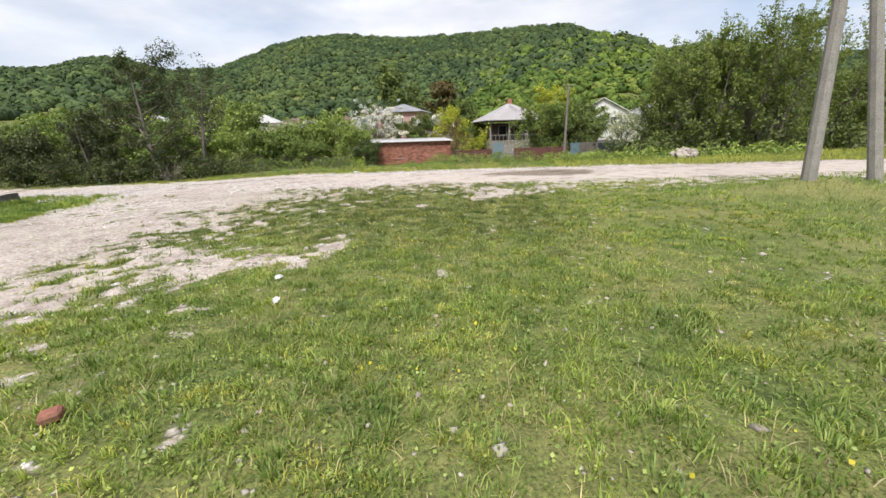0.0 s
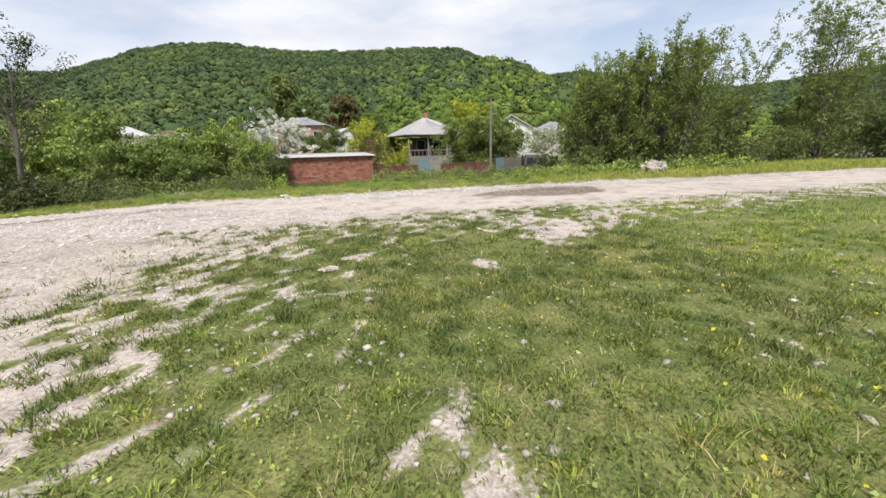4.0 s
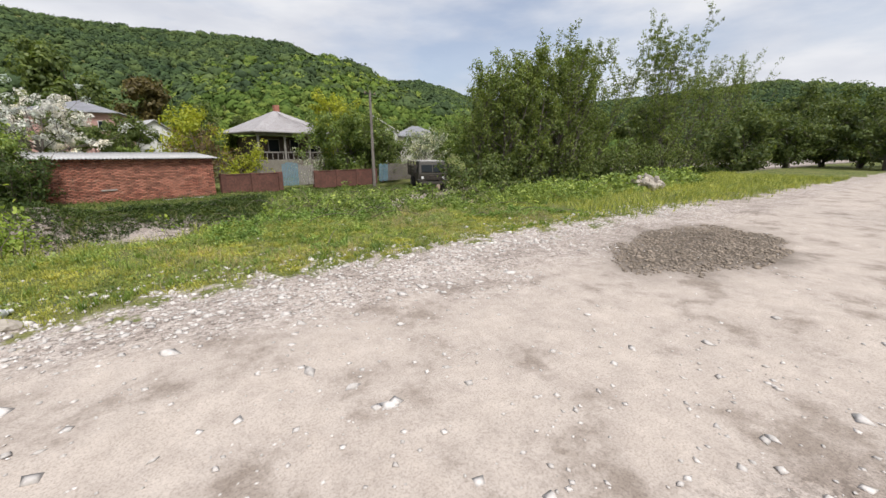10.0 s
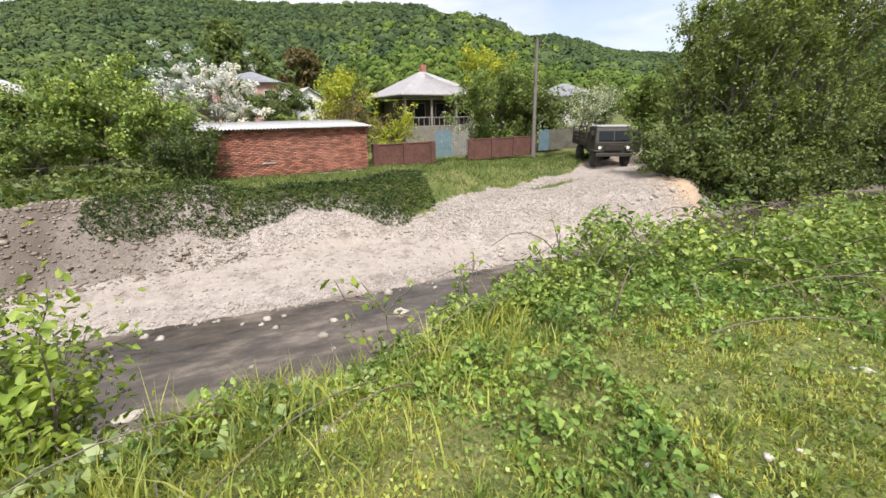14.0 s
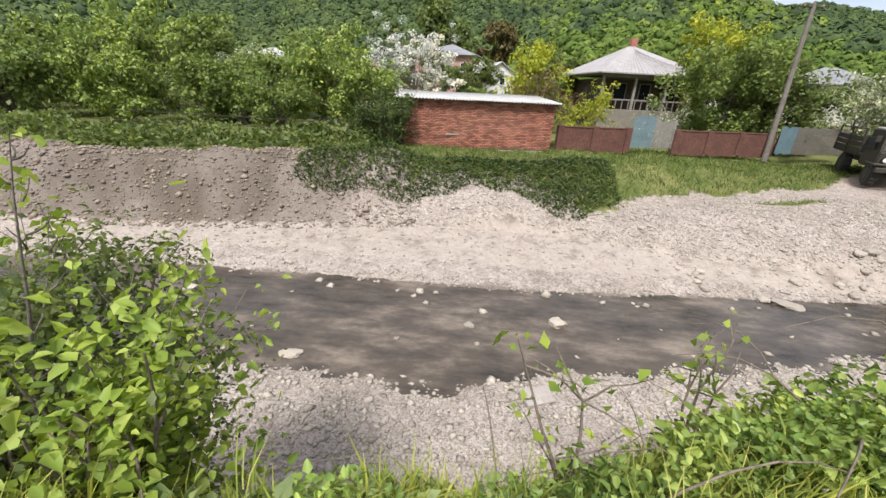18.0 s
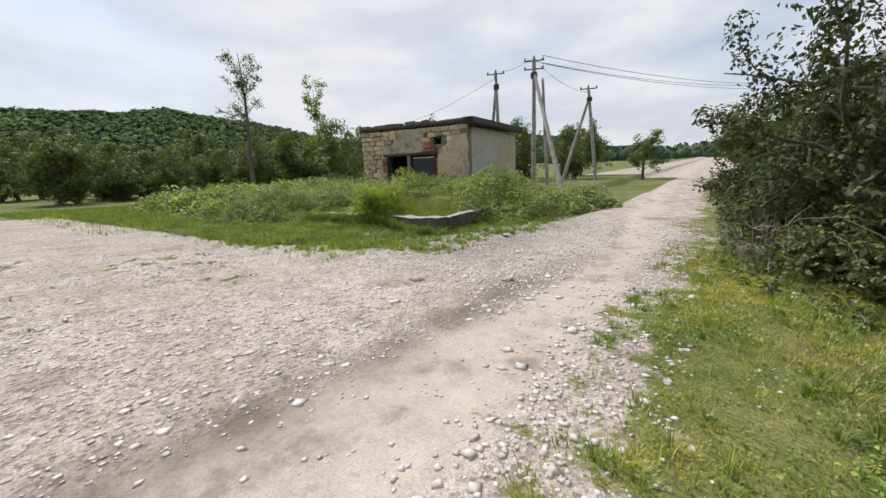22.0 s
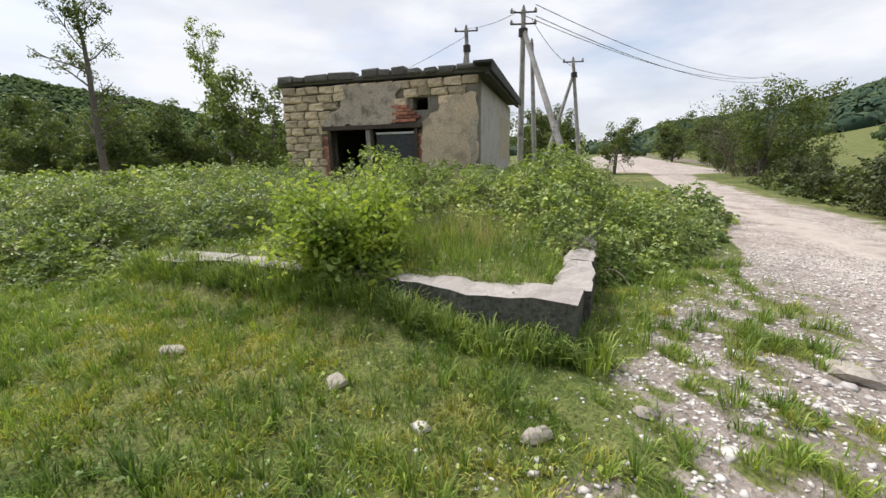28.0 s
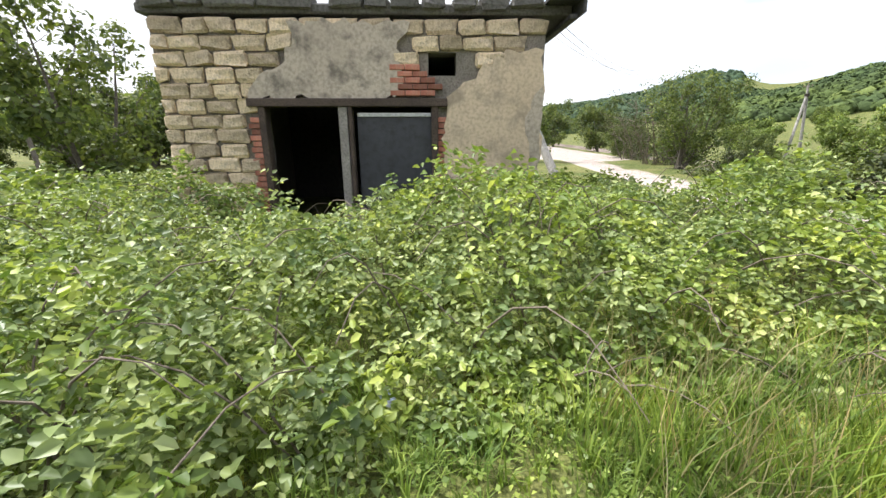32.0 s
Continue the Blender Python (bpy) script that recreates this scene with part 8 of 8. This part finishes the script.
def rock(name, p, size, seed, label, material=None, group="", category="stone"):
    r_ = random.Random(seed)
    bm = bmesh.new()
    bmesh.ops.create_icosphere(bm, subdivisions=2, radius=0.5)
    off = Vector((r_.uniform(0, 50), r_.uniform(0, 50), r_.uniform(0, 50)))
    for v in bm.verts:
        v.co *= 1 + 0.45 * (noise.noise(v.co * 2.2 + off))
        v.co = Vector((v.co.x * size[0], v.co.y * size[1], v.co.z * size[2]))
    ob = part(name, bm, material or M_STONE)
    ob.matrix_world = pose(p[0], p[1], p[2] + size[2] * 0.22, r_.uniform(-8, 8), r_.uniform(-8, 8), r_.uniform(0, 360))
    return tagged(ob, label, category, group)


gz = lambda x, y: float(ground_z(x, y))
for k, (x, y, s, lb_) in enumerate(((-5.44, 17.92, (0.26, 0.12, 0.05), "flat pale stone lying in the verge grass"), (-3.44, 16.13, (0.22, 0.16, 0.1), "white stone at the verge's edge"), (-5.14, 18.5, (0.12, 0.1, 0.06), "small pale stone in the verge"), (-5.3, 18.75, (0.24, 0.2, 0.06), "flat reddish stone in the verge"),
                                  (-11.8, 10.4, (0.17, 0.13, 0.09), "white stone in the clearing's grass"), (-11.7, 9.0, (0.2, 0.14, 0.07), "pale stone in the clearing's grass"), (-12.2, 12.1, (0.12, 0.1, 0.06), "pale stone at the clearing's edge"), (-11.8, 11.6, (0.15, 0.1, 0.08), "pinkish stone at the clearing's edge"), (-13.1, 13.3, (0.3, 0.22, 0.1), "flat pale stone beside the road"),
                                  (-2.12, 8.42, (0.22, 0.13, 0.05), "flat white stone in the meadow turf"), (-1.95, 8.75, (0.14, 0.1, 0.05), "white stone in the meadow turf"), (-0.02, 3.88, (0.2, 0.16, 0.04), "flat grey stone in the meadow turf"), (-0.95, 11.8, (0.28, 0.22, 0.05), "flat pale stone pressed into the road"), (0.1, 11.9, (0.25, 0.2, 0.06), "flat pale stone pressed into the road"), (-9.3, 13.8, (0.2, 0.16, 0.07), "pale angular road stone"), (-9.9, 14.8, (0.16, 0.14, 0.08), "rounded grey road stone"))):
    rock("stone", (x, y, gz(x, y)), s, 500 + k, lb_)
for k, (x, y, s) in enumerate(((-5.9, 24.55, (0.5, 0.3, 0.12)), (-0.5, 26.4, (0.45, 0.35, 0.25)), (-2.5, 26.05, (0.25, 0.2, 0.16)), (-3.8, 27.4, (0.25, 0.2, 0.14)), (5.75, 28.3, (0.8, 0.4, 0.2)), (-9.4, 26.6, (0.35, 0.3, 0.16)), (-8.6, 25.6, (0.4, 0.25, 0.1)), (5.3, 28.5, (0.4, 0.35, 0.2)))):
    rock("stream_rock", (x, y, WATER_Z - 0.02), s, 530 + k, "pale rock standing out of the stream", None, "stream rocks")
slab_b = part("beach_slab", box((0, 0, 0), (0.55, 0.34, 0.09), 0.015), M_SLAB)
slab_b.matrix_world = pose(-1.3, 23.9, gz(-1.3, 23.9) + 0.06, 10, 4, 25)
tagged(slab_b, "flat pale concrete slab lying on the pebble beach", "slab")
for k in range(26):
    x, y = rnd.uniform(3.5, 15), 0
    y = float(water_far(x)) + rnd.uniform(0.1, 1.4)
    s = rnd.uniform(0.2, 0.42)
    rock("bank_rock", (x, y, gz(x, y)), (s, s * 0.8, s * 0.6), 560 + k, "pale angular rock at the foot of the ramp", None, "ramp rocks")
HEAP = thing("rubble_heap", pose(11.4, 18.6, gz(11.4, 18.6)), "small heap of pale concrete rubble on the verge", "rubble")
for k in range(34):
    a_, r_ = rnd.uniform(0, 6.28), rnd.uniform(0, 0.85)
    s = rnd.uniform(0.16, 0.42)
    c = rock("chunk", (0, 0, 0), (s, s * 0.8, s * 0.6), 600 + k, "")
    c.parent = HEAP
    c.matrix_world = pose(11.4 + math.cos(a_) * r_ * 1.1, 18.6 + math.sin(a_) * r_ * 0.7, gz(11.4, 18.6) + 0.06 + 0.32 * (1 - r_), rnd.uniform(0, 90), rnd.uniform(0, 90), 0)
    for key in ("label", "category"):
        if key in c:
            del c[key]

for k, (x, y, sz) in enumerate(((-1.58, 3.35, 0.1), (-1.79, 3.92, 0.1))):
    rock("stone", (x, y, gz(x, y) + 0.01), (sz, sz * 0.7, sz * 0.5), 660 + k, "small white stone lying in the meadow turf", M_WHITEPAINT)
# crumbs of concrete lying on the foundation edge
for k in range(14):
    x, y = -13.0 + rnd.uniform(-0.16, 0.16), rnd.uniform(9.9, 11.7)
    s = rnd.uniform(0.018, 0.045)
    rock("concrete_crumb", (x, y, 0.07), (s, s * 0.8, s * 0.5), 640 + k, "small broken crumb on the concrete foundation edge", M_SLAB, "foundation crumbs")

# litter
brick_ob = part("loose_brick", box((0, 0, 0), (0.10, 0.085, 0.06), 0.014), M_BRICK)
brick_ob.matrix_world = pose(-2.1, 1.72, gz(-2.1, 1.72) + 0.04, 8, -6, 35)
tagged(brick_ob, "broken red brick lying in the meadow", "brick")
bm = tube((-0.11, 0, 0), (0.07, 0, 0), 0.034, 0.034, 14)
add_tube(bm, (0.07, 0, 0), (0.10, 0, 0), 0.034, 0.014, 14)
bottle = part("bottle", bm, M_WHITEPAINT, None, "", True)
bottle.matrix_world = pose(-3.56, 16.4, gz(-3.56, 16.4) + 0.035, 0, 0, 40)
tagged(bottle, "white plastic bottle lying on the verge's edge", "bottle")
part("cap", tube((0.10, 0, 0), (0.125, 0, 0), 0.016, 0.016, 10), M_WHITEPAINT, bottle)
wrap = part("wrapper", box((0, 0, 0), (0.13, 0.06, 0.03), 0.012), surf("blue_plastic", (0.30, 0.36, 0.55), (0.42, 0.48, 0.66), (0.5, 0.5, 0.6), 6.0, 30.0, 0.4))
wrap.matrix_world = pose(-14.64, 7.74, gz(-14.64, 7.74) + 0.10, 12, 25, 50)
tagged(wrap, "crumpled pale blue plastic wrapper in the brambles", "litter")
crate = thing("driftwood_pallet", pose(16.2, 30.6, gz(16.2, 30.6) + 0.1, 38, 0, 20), "broken grey wooden pallet stranded on the bank", "pallet")
for k in range(5):
    part("slat", box((-0.4 + k * 0.2, 0, 0.1), (0.12, 1.1, 0.025), 0.006), M_WOODGREY, crate)
for y in (-0.45, 0.45):
    part("bearer", box((0, y, 0.05), (1.0, 0.09, 0.07), 0.006), M_WOODGREY, crate)
